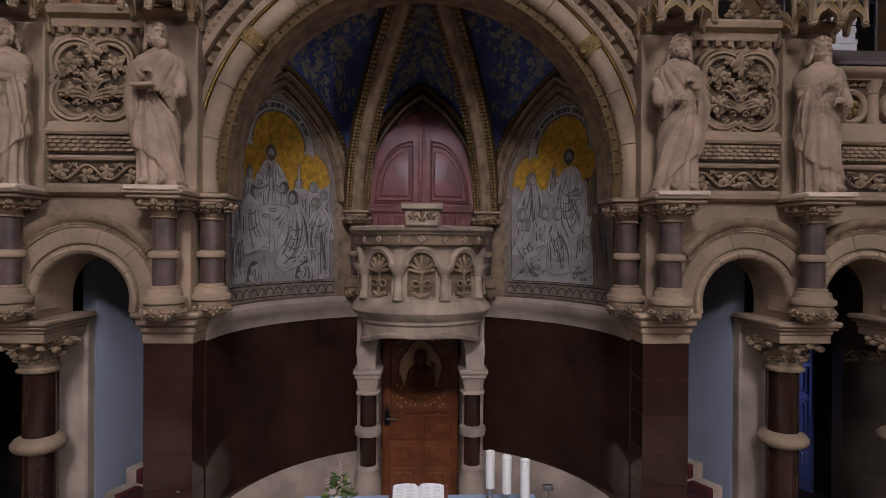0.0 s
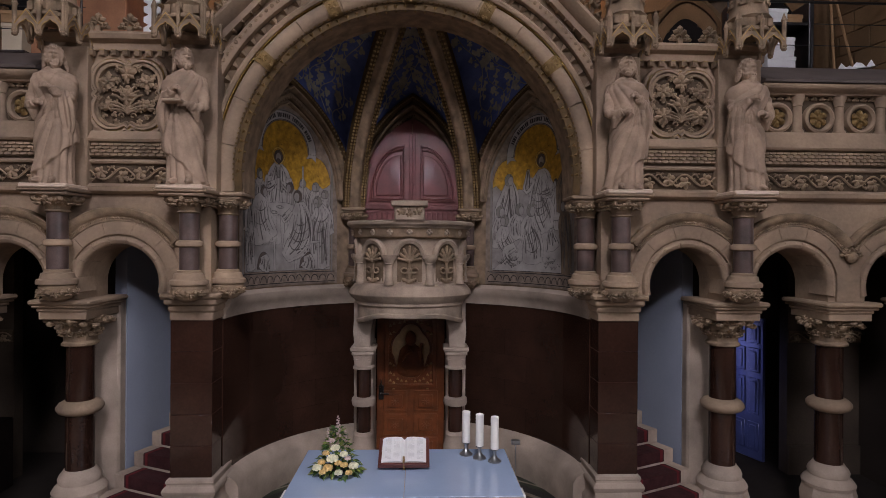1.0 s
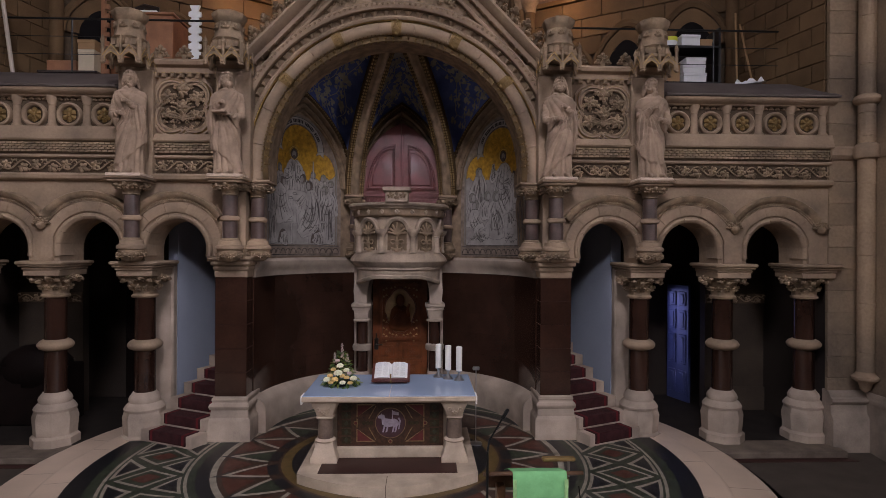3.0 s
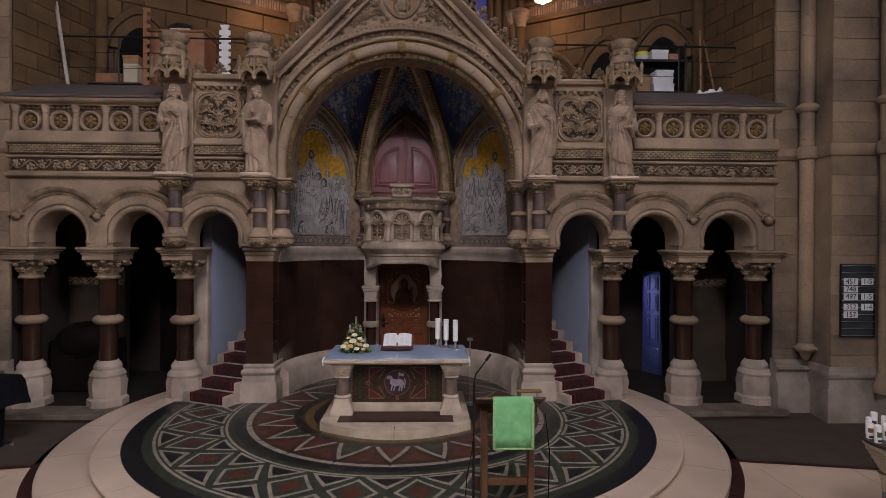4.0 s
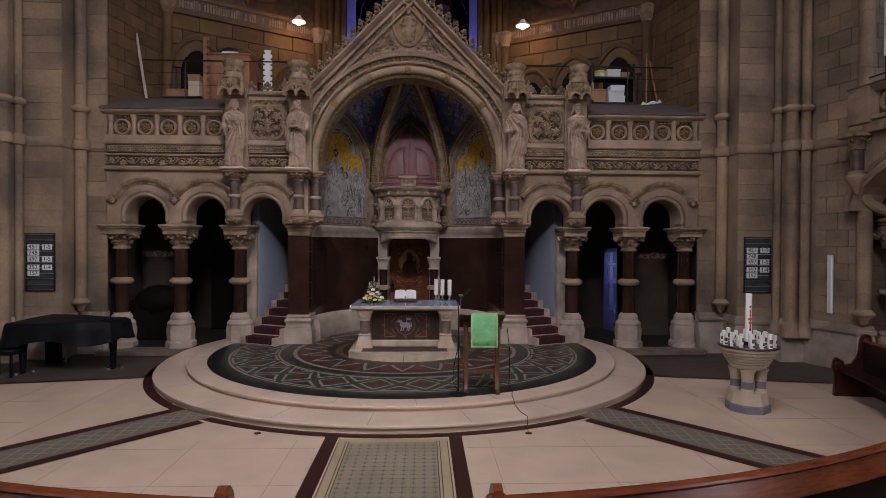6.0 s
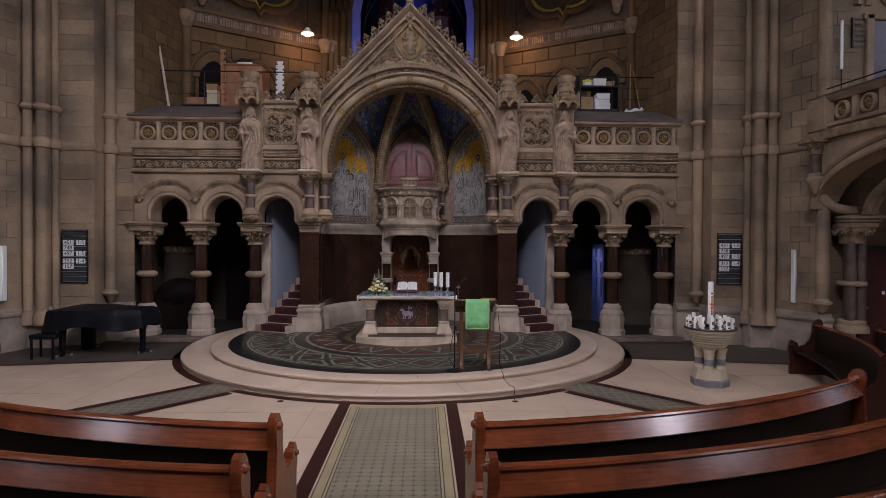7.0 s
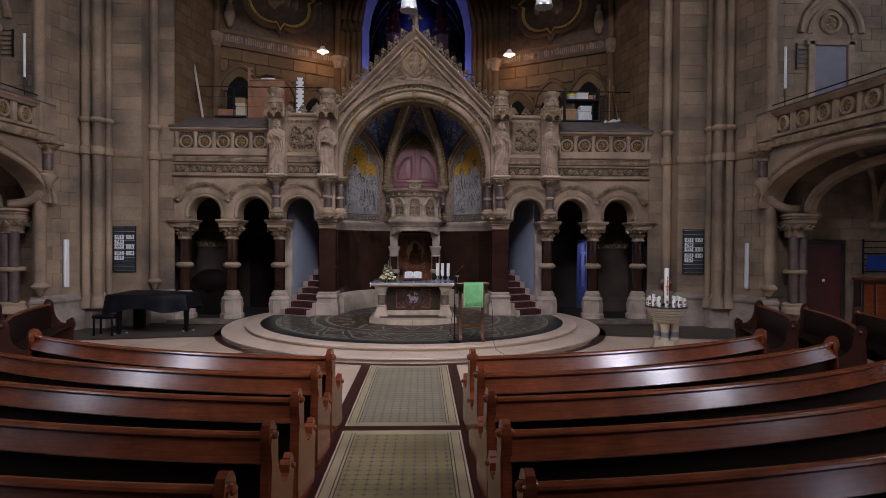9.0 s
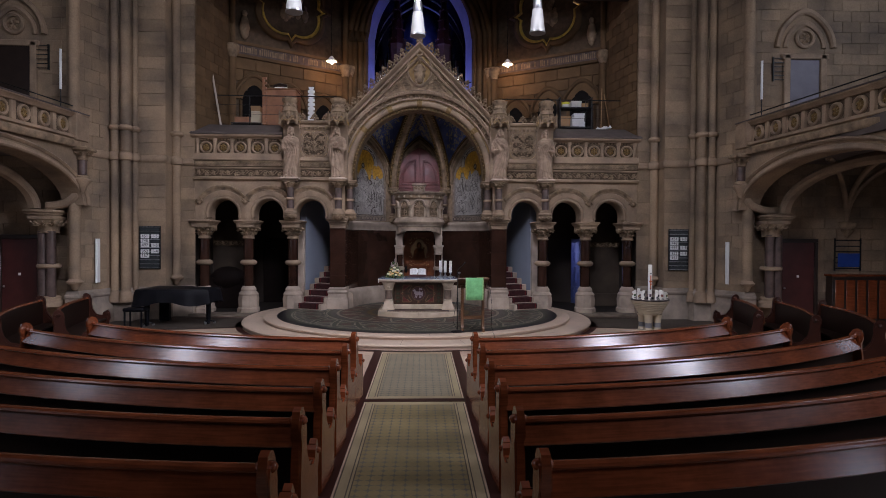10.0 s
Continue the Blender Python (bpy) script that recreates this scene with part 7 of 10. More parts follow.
# ---------- side galleries ----------
WY = 4.5
for s in SIDES:
    tr = structure(new("wall_transept_" + ("east" if s > 0 else "west")), "sandstone transept wall with gallery and arched door", "wall")
    M().box(9.2, 13.5, WY, WY + 0.3, 0, TOP).done("masonry", STONE, tr, s=s)
    gal = structure(new("side_gallery"), "sandstone side gallery on arches with rosette parapet", "gallery")
    gx = lambda y: 8.85 + 0.1 * (3.95 - y)
    # spandrel wall with wide arches
    m = M()
    pts = []
    for c in (1.2,):
        for i in range(25):
            a = math.pi * i / 24
            pts.append((c + 2.75 * math.cos(a), 3.25 + 1.15 * math.sin(a)))
    pts = [(3.98, 3.25)] + pts + [(-2.0, 3.25)]
    for (ya, za), (yb, zb) in zip(pts, pts[1:]):
        for dx in (0.05, 0.55):
            m.add([(gx(ya) + dx, ya, za), (gx(yb) + dx, yb, zb), (gx(yb) + dx, yb, 4.95), (gx(ya) + dx, ya, 4.95)], [(0, 1, 2, 3)])
        m.add([(gx(ya) + 0.05, ya, za), (gx(yb) + 0.05, yb, zb), (gx(yb) + 0.55, yb, zb), (gx(ya) + 0.55, ya, za)], [(0, 1, 2, 3)])
    m.done("spandrel", STONE, gal, s=s)
    for c in (1.2,):
        fr = []
        for i in range(41):
            a = math.pi * i / 40
            y, z = c + 2.75 * math.cos(a), 3.25 + 1.15 * math.sin(a)
            fr.append(((gx(y) + 0.05, y, z), (0, math.cos(a), math.sin(a)), (-1, 0, 0)))
        M().sweep(fr, [(0, -0.02), (0.0, 0.05), (0.04, 0.08), (0.12, 0.06), (0.14, 0.0)]).done("arch_mould", PALE, gal, s=s)
        M().sweep(fr, [(0.2, -0.02), (0.2, 0.04), (0.25, 0.09), (0.30, 0.04), (0.30, -0.02)]).done("hood_mould", PALE, gal, s=s)
        fr2 = [((p[0] + 1.2, p[1], p[2] - 0.10), a, b) for p, a, b in fr]
        M().sweep(fr2, [(-0.14, -0.1), (-0.14, 0.06), (-0.08, 0.13), (0.02, 0.14), (0.10, 0.08), (0.16, -0.1)]).done("inner_arch", PALE, gal, s=s)
    ends = [(gx(4.0), 4.0), (gx(-2.0), -2.0)]
    ol = [(-1, -0.1, 0)] * 2
    lf = lambda z: [(x, y, z) for x, y in ends]
    M().sweep(line_frames(lf(4.72), ol), [(0.02, 0), (0.06, 0), (0.09, 0.05), (0.09, 0.15), (0.05, 0.2), (0.02, 0.2)]).done("weave_string", CARVED, gal, s=s)
    M().sweep(line_frames(lf(4.92), ol), [(-0.5, 0), (0.04, 0), (0.10, 0.03), (0.10, 0.10), (-0.5, 0.12)]).done("ledge", PALE, gal, s=s)
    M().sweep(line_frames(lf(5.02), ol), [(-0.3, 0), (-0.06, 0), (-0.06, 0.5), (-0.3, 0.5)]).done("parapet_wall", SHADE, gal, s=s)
    M().sweep(line_frames(lf(5.47), ol), [(-0.4, 0), (0.02, 0), (0.03, 0.03), (0.12, 0.09), (0.12, 0.12), (-0.4, 0.12)]).done("cornice", PALE, gal, s=s)
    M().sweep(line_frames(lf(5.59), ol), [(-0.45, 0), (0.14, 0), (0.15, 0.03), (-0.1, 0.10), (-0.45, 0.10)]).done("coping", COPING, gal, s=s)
    M().box(8.75, 9.1, 3.5, 4.05, 4.9, 5.62, 0.02).done("end_block", PALE, gal, s=s)
    for k in range(8):
        y = 3.25 - 0.62 * k
        m = M()
        m.box(gx(y) - 0.03, gx(y) + 0.10, y + 0.24, y + 0.38, 5.02, 5.48, 0.015)
        m.done("pier_block", PALE, gal, s=s)
        fr = [((gx(y) + 0.055, y, 5.25), (0, math.cos(a), math.sin(a)), (-1, 0, 0)) for a in [2 * math.pi * i / 20 for i in range(20)]]
        M().sweep(fr, [(0.13, 0), (0.135, 0.05), (0.165, 0.07), (0.195, 0.05), (0.2, 0)], loop=True).done("roundel_ring", PALE, gal, s=s)
        m = M()
        m.leaf((gx(y) + 0.05, y, 5.25), (0, 1, 0), (0, 0, 1), (-1, 0, 0), 0.12, 6, 0.45)
        m.done("rosette", GILTSTONE, gal, s=s)
    M().box(9.2, 13.5, -2.0, WY, 4.6, 4.95).done("gallery_floor", COPING, gal, s=s)
    # thin rail over the parapet
    M().tube([(gx(4.0) + 0.25, 4.0, 5.85), (gx(-2.0) + 0.25, -2.0, 5.85)], 0.015, 6).done("hand_rail", IRON, gal, s=s)
    # corbel column at the gallery's end
    cb = thing("corbel_column", (s * 8.82, 3.85, 3.85), "short dark marble corbel column under gallery", "column", "corbel columns")
    m = M()
    m.lathe([(0.04, -0.28), (0.12, -0.1), (0.2, 0.0), (0.2, 0.06), (0.15, 0.1), (0.16, 0.14), (0.11, 0.17)], 12)
    m.done("corbel", PALE, cb)
    M().lathe([(0.11, 0.16), (0.11, 0.58)], 14).done("shaft", GREYSTONE, cb)
    m = M()
    leafy_capital(m, 0.56, 0.80, 0.11, 0.2, 8, 0.06)
    m.box(-0.25, 0.25, -0.25, 0.25, 0.8, 0.9, 0.02)
    m.done("capital", CARVED, cb)
    # paired column below the gallery arch
    pc = thing("gallery_column", (s * 9.86, 4.12, 0.55), "clustered dark marble column carrying the gallery arch", "column", "gallery columns")
    for dx, dy in ((-0.1, -0.1), (0.12, -0.1), (0.0, 0.08)):
        M().lathe([(0.115, 0.25), (0.115, 2.0)], 14, dx, dy).done("shaft", GREYSTONE, pc)
    M().lathe([(0.34, 0), (0.34, 0.12), (0.28, 0.18), (0.29, 0.24), (0.24, 0.28)], 16).done("base", PALE, pc)
    M().lathe([(0.26, 1.02), (0.29, 1.05), (0.29, 1.10), (0.26, 1.13)], 16).done("ring", PALE, pc)
    m = M()
    leafy_capital(m, 1.95, 2.3, 0.23, 0.36, 12, 0.09)
    m.done("capital", CARVED, pc)
    m = M()
    m.box(-0.33, 0.33, -0.36, 0.36, 2.3, 2.42, 0.02)
    m.box(-0.37, 0.37, -0.40, 0.37, 2.42, 2.48, 0.02)
    m.box(-0.41, 0.41, -0.44, 0.37, 2.48, 2.56, 0.025)
    m.done("abacus", PALE, pc)
    # curved bracket from the corbel column over to the clustered column
    fr = []
    for i in range(13):
        a = math.pi / 2 * i / 12
        fr.append(((8.92 + 0.86 * (1 - math.cos(a)), 3.95, 3.60 - 0.48 * math.sin(a)), (math.cos(a), 0, math.sin(a)), (0, -1, 0)))
    M().sweep(fr, [(0.0, 0.06), (0.05, 0.10), (0.17, 0.10), (0.2, 0.06), (0.2, -0.15), (0.0, -0.15)]).done("bracket", PALE, gal, s=s)
    # doors
    ud = thing("gallery_door", (s * 10.98, WY, 4.95), "dull violet-grey gallery door under a trefoil stone arch", "door", "gallery doors")
    M().box(-0.44, 0.44, -0.03, 0.0, 0, 2.62).done("door_leaf", material("violet_grey_door", (0.13, 0.115, 0.135), 0.5, var=0.2, scale=3, bump=0.05) if s > 0 else DARKWOOD, ud)
    m = M()
    for x0, x1 in ((-0.62, -0.44), (0.44, 0.62)):
        m.box(x0, x1, -0.10, 0, 0, 2.75, 0.02)
    m.box(-0.68, 0.68, -0.10, 0, 2.62, 2.78, 0.02)
    m.done("door_frame", PALE, ud)
    fr = []
    for i in range(25):
        a = math.pi * i / 24
        fr.append(((0, 0, 2.95), (math.cos(a), 0, math.sin(a) * (1.12 + 0.15 * math.sin(a) ** 8)), (0, -1, 0)))
    M().sweep(fr, [(0.74, 0), (0.74, 0.07), (0.78, 0.12), (0.86, 0.12), (0.88, 0.05), (0.88, 0)]).done("hood_mould", PALE, ud)
    M().sweep(fr, [(0.5, 0), (0.5, 0.05), (0.56, 0.08), (0.62, 0.05), (0.62, 0)]).done("inner_arch", PALE, ud)
    fr = [((0, 0, 3.22), (math.cos(a), 0, math.sin(a)), (0, -1, 0)) for a in [2 * math.pi * i / 20 for i in range(20)]]
    M().sweep(fr, [(0.2, 0), (0.2, 0.07), (0.25, 0.09), (0.29, 0.06), (0.29, 0)], loop=True).done("roundel", PALE, ud)
    m = M()
    m.leaf((0, 0, 3.22), *XZ, 0.16, 6, 0.4)
    m.done("rosette", CARVED, ud)
    ld = thing("transept_door", (s * 10.85, WY, 0), "closed dark red-brown door below the gallery", "door", "transept doors")
    M().box(-0.48, 0.48, -0.05, 0, 0, 2.35, 0.01).done("door_leaf", material("oxblood_door", (0.06, 0.014, 0.012), 0.4, var=0.2, scale=4, bump=0.05), ld)
    M().box(-0.58, 0.58, -0.08, 0, 2.35, 2.46, 0.01).done("lintel", DARKWOOD, ld)
    for x in (-0.53, 0.53):
        M().box(x - 0.05, x + 0.05, -0.08, 0, 0, 2.35, 0.01).done("jamb", DARKWOOD, ld)
    M().box(-0.03, 0.03, -0.06, -0.05, 1.35, 1.42).done("notice", PAPER, ld)
    M().blob((-0.40, -0.08, 1.05), 0.03, 8, 6).done("knob", METAL, ld)
    # fluorescent tubes on the walls, unlit
    tb = thing("wall_tube_lamp", (s * 8.90, 4.62, 1.14), "unlit white tube lamp on the wall", "lamp", "tube lamps")
    M().lathe([(0.0, 0), (0.03, 0.0), (0.03, 1.22), (0.0, 1.22)], 10).done("tube", WHITE, tb)
    M().box(-0.02, 0.05, 0.0, 0.12, 0, 1.22, 0.01).done("housing", WHITE, tb)
    tb = thing("wall_tube_lamp", (s * 9.40, 3.9, 6.28), "unlit white tube lamp on a stand at the gallery", "lamp", "tube lamps")
    M().lathe([(0.0, 0), (0.032, 0.0), (0.032, 1.05), (0.0, 1.05)], 10).done("tube", WHITE, tb)
    M().tube([(0, 0, -0.75), (0, 0, 0.0)], 0.012, 6).done("stem", IRON, tb)
    # iron hymn rack beside the gallery door
    rk = thing("hymn_rack", (s * 10.28, WY - 0.03, 6.94), "empty iron hymn number rack on the gallery wall", "rack", "gallery racks")
    for x in (-0.23, 0.23):
        M().box(x - 0.015, x + 0.015, -0.05, 0.0, 0, 0.68).done("side_bar", IRON, rk)
    for k in range(6):
        M().box(-0.25, 0.25, -0.04, -0.02, 0.03 + 0.122 * k, 0.05 + 0.122 * k).done("rail", IRON, rk)

# east aisle below the gallery: panelling, notice rack, corbel with ribs
pn = thing("wood_panelling", (12.55, WY, 0), "dark red-brown wooden wall panelling in the aisle", "panelling")
M().box(-0.85, 0.85, -0.30, 0, 0, 1.40, 0.01).done("body", DARKWOOD, pn)
M().box(-0.9, 0.9, -0.34, 0, 1.40, 1.46, 0.01).done("cap", PEWWOOD, pn)
for k in range(5):
    M().box(-0.78 + 0.32 * k, -0.52 + 0.32 * k, -0.32, -0.30, 0.2, 1.3, 0.01).done("panel", PEWWOOD, pn)
nr = thing("notice_rack", (12.32, WY, 1.5), "iron notice rack with a blue cloth panel", "rack")
for k in range(6):
    M().box(-0.38, 0.38, -0.05, -0.02, 0.1 + 0.16 * k, 0.13 + 0.16 * k).done("rail", IRON, nr)
for x in (-0.38, 0.38):
    M().box(x - 0.015, x + 0.015, -0.05, 0, 0.05, 0.98).done("upright", IRON, nr)
M().box(-0.30, 0.34, -0.06, -0.05, 0.16, 0.55).done("panel", material("royal_blue_cloth", (0.02, 0.06, 0.28), 0.7, var=0.2), nr)
ac2 = thing("vault_corbel", (12.3, WY, 2.5), "carved stone corbel carrying aisle vault ribs", "corbel")
m = M()
m.lathe([(0.03, 0.0), (0.12, 0.12), (0.18, 0.26), (0.24, 0.34), (0.26, 0.42), (0.24, 0.46)], 14)
for q in range(7):
    g = math.pi + math.pi * q / 6
    m.leaf((0.16 * math.cos(g), 0.16 * math.sin(g), 0.2), (-math.sin(g), math.cos(g), 0), (0, 0, 1), (math.cos(g), math.sin(g), 0), 0.07, 5, 0.5)
m.done("corbel", CARVED, ac2)
for dx, dy in ((-1.5, -1.3), (-0.3, -2.0), (1.0, -1.4)):
    M().tube([(dx * (1 - math.cos(a)), dy * (1 - math.cos(a)), 0.46 + 1.62 * math.sin(a)) for a in [math.pi / 2 * i / 14 for i in range(15)]], 0.07, 8).done("rib", PALE, ac2)

# ---------- the choir behind the gable ----------
CH0, CH1 = Vector((2.8, 10.6)), Vector((6.45, 8.3))
CHD = (CH1 - CH0).normalized()
CHN = Vector((CHD.y, -CHD.x))       # towards the nave
CHN = CHN if CHN.y < 0 else -CHN
BRIGHTGILT = material("bright_gilding", (0.78, 0.56, 0.13), 0.4, metal=0.4, var=0.25, scale=9, bump=0.1)
OCHRE = material("warm_ochre_ashlar", (0.135, 0.082, 0.041), 0.85, var=0.25, scale=2, bump=0.3, fine=50, per_piece=0.22)


def chp(u, z, d=0.0):
    """A point of the slanting choir wall: metres along it, height, metres in front."""
    p = CH0 + CHD * u + CHN * d
    return (p.x, p.y, z)


CHL = (CH1 - CH0).length
for s in SIDES:
    ch = structure(new("wall_choir_" + ("east" if s > 0 else "west")), "ochre ashlar choir wall with blind arches and inscription band", "wall")
    holes = ((0.95, 0.33, 6.95), (2.25, 0.36, 7.12), (3.5, 0.40, 7.2))
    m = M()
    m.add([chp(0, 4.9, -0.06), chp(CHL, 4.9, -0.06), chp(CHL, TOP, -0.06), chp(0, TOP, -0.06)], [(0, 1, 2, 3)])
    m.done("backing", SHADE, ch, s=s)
    m = M()
    m.add([(CH1.x, CH1.y, 4.9), (6.87, 6.4, 4.9), (6.87, 6.4, TOP), (CH1.x, CH1.y, TOP)], [(0, 1, 2, 3)])
    m.done("return_wall", OCHRE, ch, s=s)
    for u, w, zs in holes:
        fr = []
        for i in range(25):
            a = math.pi * i / 24
            x, z = math.cos(a), math.sin(a)
            fr.append((chp(u, zs, 0.0), Vector((CHD.x * x, CHD.y * x, z * (1.1 + 0.2 * z ** 6))), (CHN.x, CHN.y, 0)))
        M().sweep(fr, [(w + 0.22, 0), (w + 0.22, 0.08), (w + 0.28, 0.10), (w + 0.34, 0.05), (w + 0.34, 0)]).done("hood_mould", OCHRE, ch, s=s)
        M().sweep(fr, [(w, -0.05), (w, 0.05), (w + 0.06, 0.07), (w + 0.2, 0.05), (w + 0.2, -0.05)]).done("arch_ring", OCHRE, ch, s=s)
        lobe = [(w * 0.52 + 0.42 * w * math.cos(g), zs + 0.42 * w * math.sin(g)) for g in [radians(-50 + 15 * i) for i in range(9)]]
        head = [(0.46 * w * math.cos(g), zs + 0.52 * w + 0.46 * w * math.sin(g)) for g in [radians(-5 + 19 * i) for i in range(11)]]
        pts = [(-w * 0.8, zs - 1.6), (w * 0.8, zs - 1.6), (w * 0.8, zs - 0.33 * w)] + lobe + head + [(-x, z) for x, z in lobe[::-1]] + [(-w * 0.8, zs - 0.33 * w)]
        # Flat near-black sheet painted as the shade inside the arched opening.
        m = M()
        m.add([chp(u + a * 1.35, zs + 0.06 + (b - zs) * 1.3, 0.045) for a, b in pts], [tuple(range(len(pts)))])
        m.done("dark_opening", material("opening_black", (0.006, 0.005, 0.005), 0.9, var=0.1) if "opening_black" not in bpy.data.materials else bpy.data.materials["opening_black"], ch, "flat black sheet for the shade in an arched opening", s=s)
        for dx in (-w - 0.08, w + 0.08):
            m = M()
            m.tube([chp(u + dx, zs - 1.5, 0.05), chp(u + dx, zs - 0.05, 0.05)], 0.06, 8)
            m.done("jamb_shaft", OCHRE, ch, s=s)
    # inscription band
    for nm, mat, z0, z1, d in (("band", GREYSTONE, 8.72, 9.05, 0.05), ("band_lower", OCHRE, 8.62, 8.72, 0.09), ("band_upper", OCHRE, 9.05, 9.15, 0.09)):
        m = M()
        a, b = chp(0, 0, 0), chp(CHL, 0, 0)
        m.sweep([((a[0], a[1], z0), (CHN.x, CHN.y, 0), (0, 0, 1)), ((b[0], b[1], z0), (CHN.x, CHN.y, 0), (0, 0, 1))], [(-0.05, 0), (d, 0), (d, z1 - z0), (-0.05, z1 - z0)])
        m.done(nm, mat, ch, s=s)
    m = M()
    rnd = random.Random(3)
    u = 0.15
    while u < CHL - 0.2:
        w = rnd.choice((0.035, 0.045, 0.055))
        if rnd.random() < 0.84:
            h = rnd.choice((0.19, 0.19, 0.23))
            m.add([chp(u, 8.79, 0.056), chp(u + w, 8.79, 0.056), chp(u + w, 8.79 + h, 0.056), chp(u, 8.79 + h, 0.056)], [(0, 1, 2, 3)])
        u += w + 0.022
    m.done("writing_bars", CARVED, ch, "pale unreadable lettering", s=s)
    # big gilt-rimmed relief
    uc, zc = 2.2, 10.75
    fr = []
    for i in range(96):
        a = 2 * math.pi * i / 96
        c4 = a % (math.pi / 2) - math.pi / 4
        b4 = (a + math.pi / 4) % (math.pi / 2) - math.pi / 4
        r = 0.42 * math.cos(c4) + math.sqrt(0.66 ** 2 - (0.42 * math.sin(c4)) ** 2)
        if abs(b4) < 0.11:
            r += 0.24 * (1 - abs(b4) / 0.11)
        r *= 1.02
        fr.append((chp(uc, zc, 0.0), (CHD.x * math.cos(a) * r, CHD.y * math.cos(a) * r, math.sin(a) * r), (CHN.x, CHN.y, 0)))
    M().sweep(fr, [(1.12, 0), (1.12, 0.12), (1.2, 0.16), (1.3, 0.12), (1.32, 0)], loop=True).done("relief_rim", OCHRE, ch, s=s)
    M().sweep(fr, [(1.02, 0), (1.02, 0.08), (1.09, 0.12), (1.12, 0.08), (1.12, 0)], loop=True).done("gilt_rim", BRIGHTGILT, ch, "gilt relief rim with small studs", s=s)
    m = M()
    for i in range(0, 96, 2):
        p, a, b = fr[i]
        m.blob(Vector(p) + Vector(a) * 1.07 + Vector(b) * 0.12, 0.028, 6, 4)
    m.done("rim_studs", BRIGHTGILT, ch, s=s)
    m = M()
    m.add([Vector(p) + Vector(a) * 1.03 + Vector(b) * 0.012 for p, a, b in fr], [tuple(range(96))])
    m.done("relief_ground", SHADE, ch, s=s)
    m = M()
    for k in range(16):
        a, r = rnd.uniform(0, 6.28), rnd.uniform(0.1, 0.75)
        m.blob(chp(uc + r * math.cos(a), zc + r * math.sin(a), 0.02), (0.13, 0.10, 0.24), 8, 6, 0.15, k)
        m.blob(chp(uc + r * math.cos(a), zc + r * math.sin(a) + 0.28, 0.05), (0.07, 0.07, 0.09), 7, 5)
    m.done("relief_shapes", CARVED, ch, s=s)
    for uu in (3.85,):
        m = M()
        m.blob(chp(uu, 9.65, 0.05), (0.17, 0.13, 0.42), 10, 8, 0.1, 2)
        m.blob(chp(uu, 10.12, 0.08), (0.09, 0.09, 0.11), 8, 6)
        m.done("spandrel_relief", CARVED, ch, s=s)
    # corner shafts
    for u, r in ((0.05, 0.13), (-0.18, 0.10), (CHL - 0.1, 0.12)):
        sh = thing("choir_shaft", (s * chp(u, 0)[0], chp(u, 0, 0.1)[1], 5.0), "round ochre stone choir shaft with capital", "shaft", "choir shafts")
        M().lathe([(r, 0), (r, 3.6)], 14).done("shaft", OCHRE, sh)
        M().lathe([(r, 3.55), (r + 0.1, 3.8), (r + 0.12, 3.95), (r + 0.06, 4.0)], 14).done("capital", CARVED, sh)
        M().lathe([(r * 0.8, 4.0), (r * 0.8, 10.0)], 14).done("upper_shaft", OCHRE, sh)

# the arch to the organ loft, blue lit
oa = structure(new("wall_organ_arch"), "pointed stone arch to the blue lit organ loft", "wall")
NIGHTBLUE = material("night_blue_plaster", (0.02, 0.025, 0.08), 0.8, var=0.3, scale=3, bump=0.1)
BLUEGREY = material("blue_grey_arch_stone", (0.22, 0.24, 0.33), 0.8, var=0.15, scale=3, bump=0.1)
m = M()
for i in range(24):
    def pa(t):
        x = -2.0 + 4.0 * t
        return x, 10.0 + 2.0 * bay_rise(x / 2.0, 1.5)
    (xa, za), (xb, zb) = pa(i / 24), pa((i + 1) / 24)
    for y in (10.6, 11.1):
        m.add([(xa, y, za), (xb, y, zb), (xb, y, TOP), (xa, y, TOP)], [(0, 1, 2, 3)])
    m.add([(xa, 10.6, za), (xb, 10.6, zb), (xb, 11.1, zb), (xa, 11.1, za)], [(0, 1, 2, 3)])
for sx in SIDES:
    x0, x1 = sorted((sx * 2.0, sx * 2.85))
    m.box(x0, x1, 10.6, 11.1, 5.0, TOP)
m.done("arch_wall", OCHRE, oa)
# painted lining of the arch, lit blue, and its brown roll mouldings
lining = [(-1.985, 10.62, 5.0)]
arch_pts = [(-1.985, 5.0), (-1.985, 9.9)] + [(-1.985 + 3.97 * i / 32, 9.97 + 2.0 * bay_rise((-1.985 + 3.97 * i / 32) / 2.0, 1.5)) for i in range(33)] + [(1.985, 9.9), (1.985, 5.0)]
m = M()
for (xa, za), (xb, zb) in zip(arch_pts, arch_pts[1:]):
    m.add([(xa, 10.62, za), (xb, 10.62, zb), (xb * 0.90, 11.2, 5 + (zb - 5) * 0.975), (xa * 0.90, 11.2, 5 + (za - 5) * 0.975)], [(0, 1, 2, 3)])
m.done("arch_lining", BLUEGREY, oa, "blue lit painted arch lining")
for off, rr in ((0.10, 0.07), (0.28, 0.10), (0.50, 0.09), (0.70, 0.12)):
    pts = [Vector((x * (1 + off / 2.0), 10.58, z + off * 0.8 * max(0, (z - 9.9) / 3.0))) for x, z in arch_pts]
    M().tube(pts, rr, 10).done("arch_roll", OCHRE, oa)
M().box(-3, 3, 13.7, 13.8, 5, TOP).done("loft_wall", NIGHTBLUE, oa)
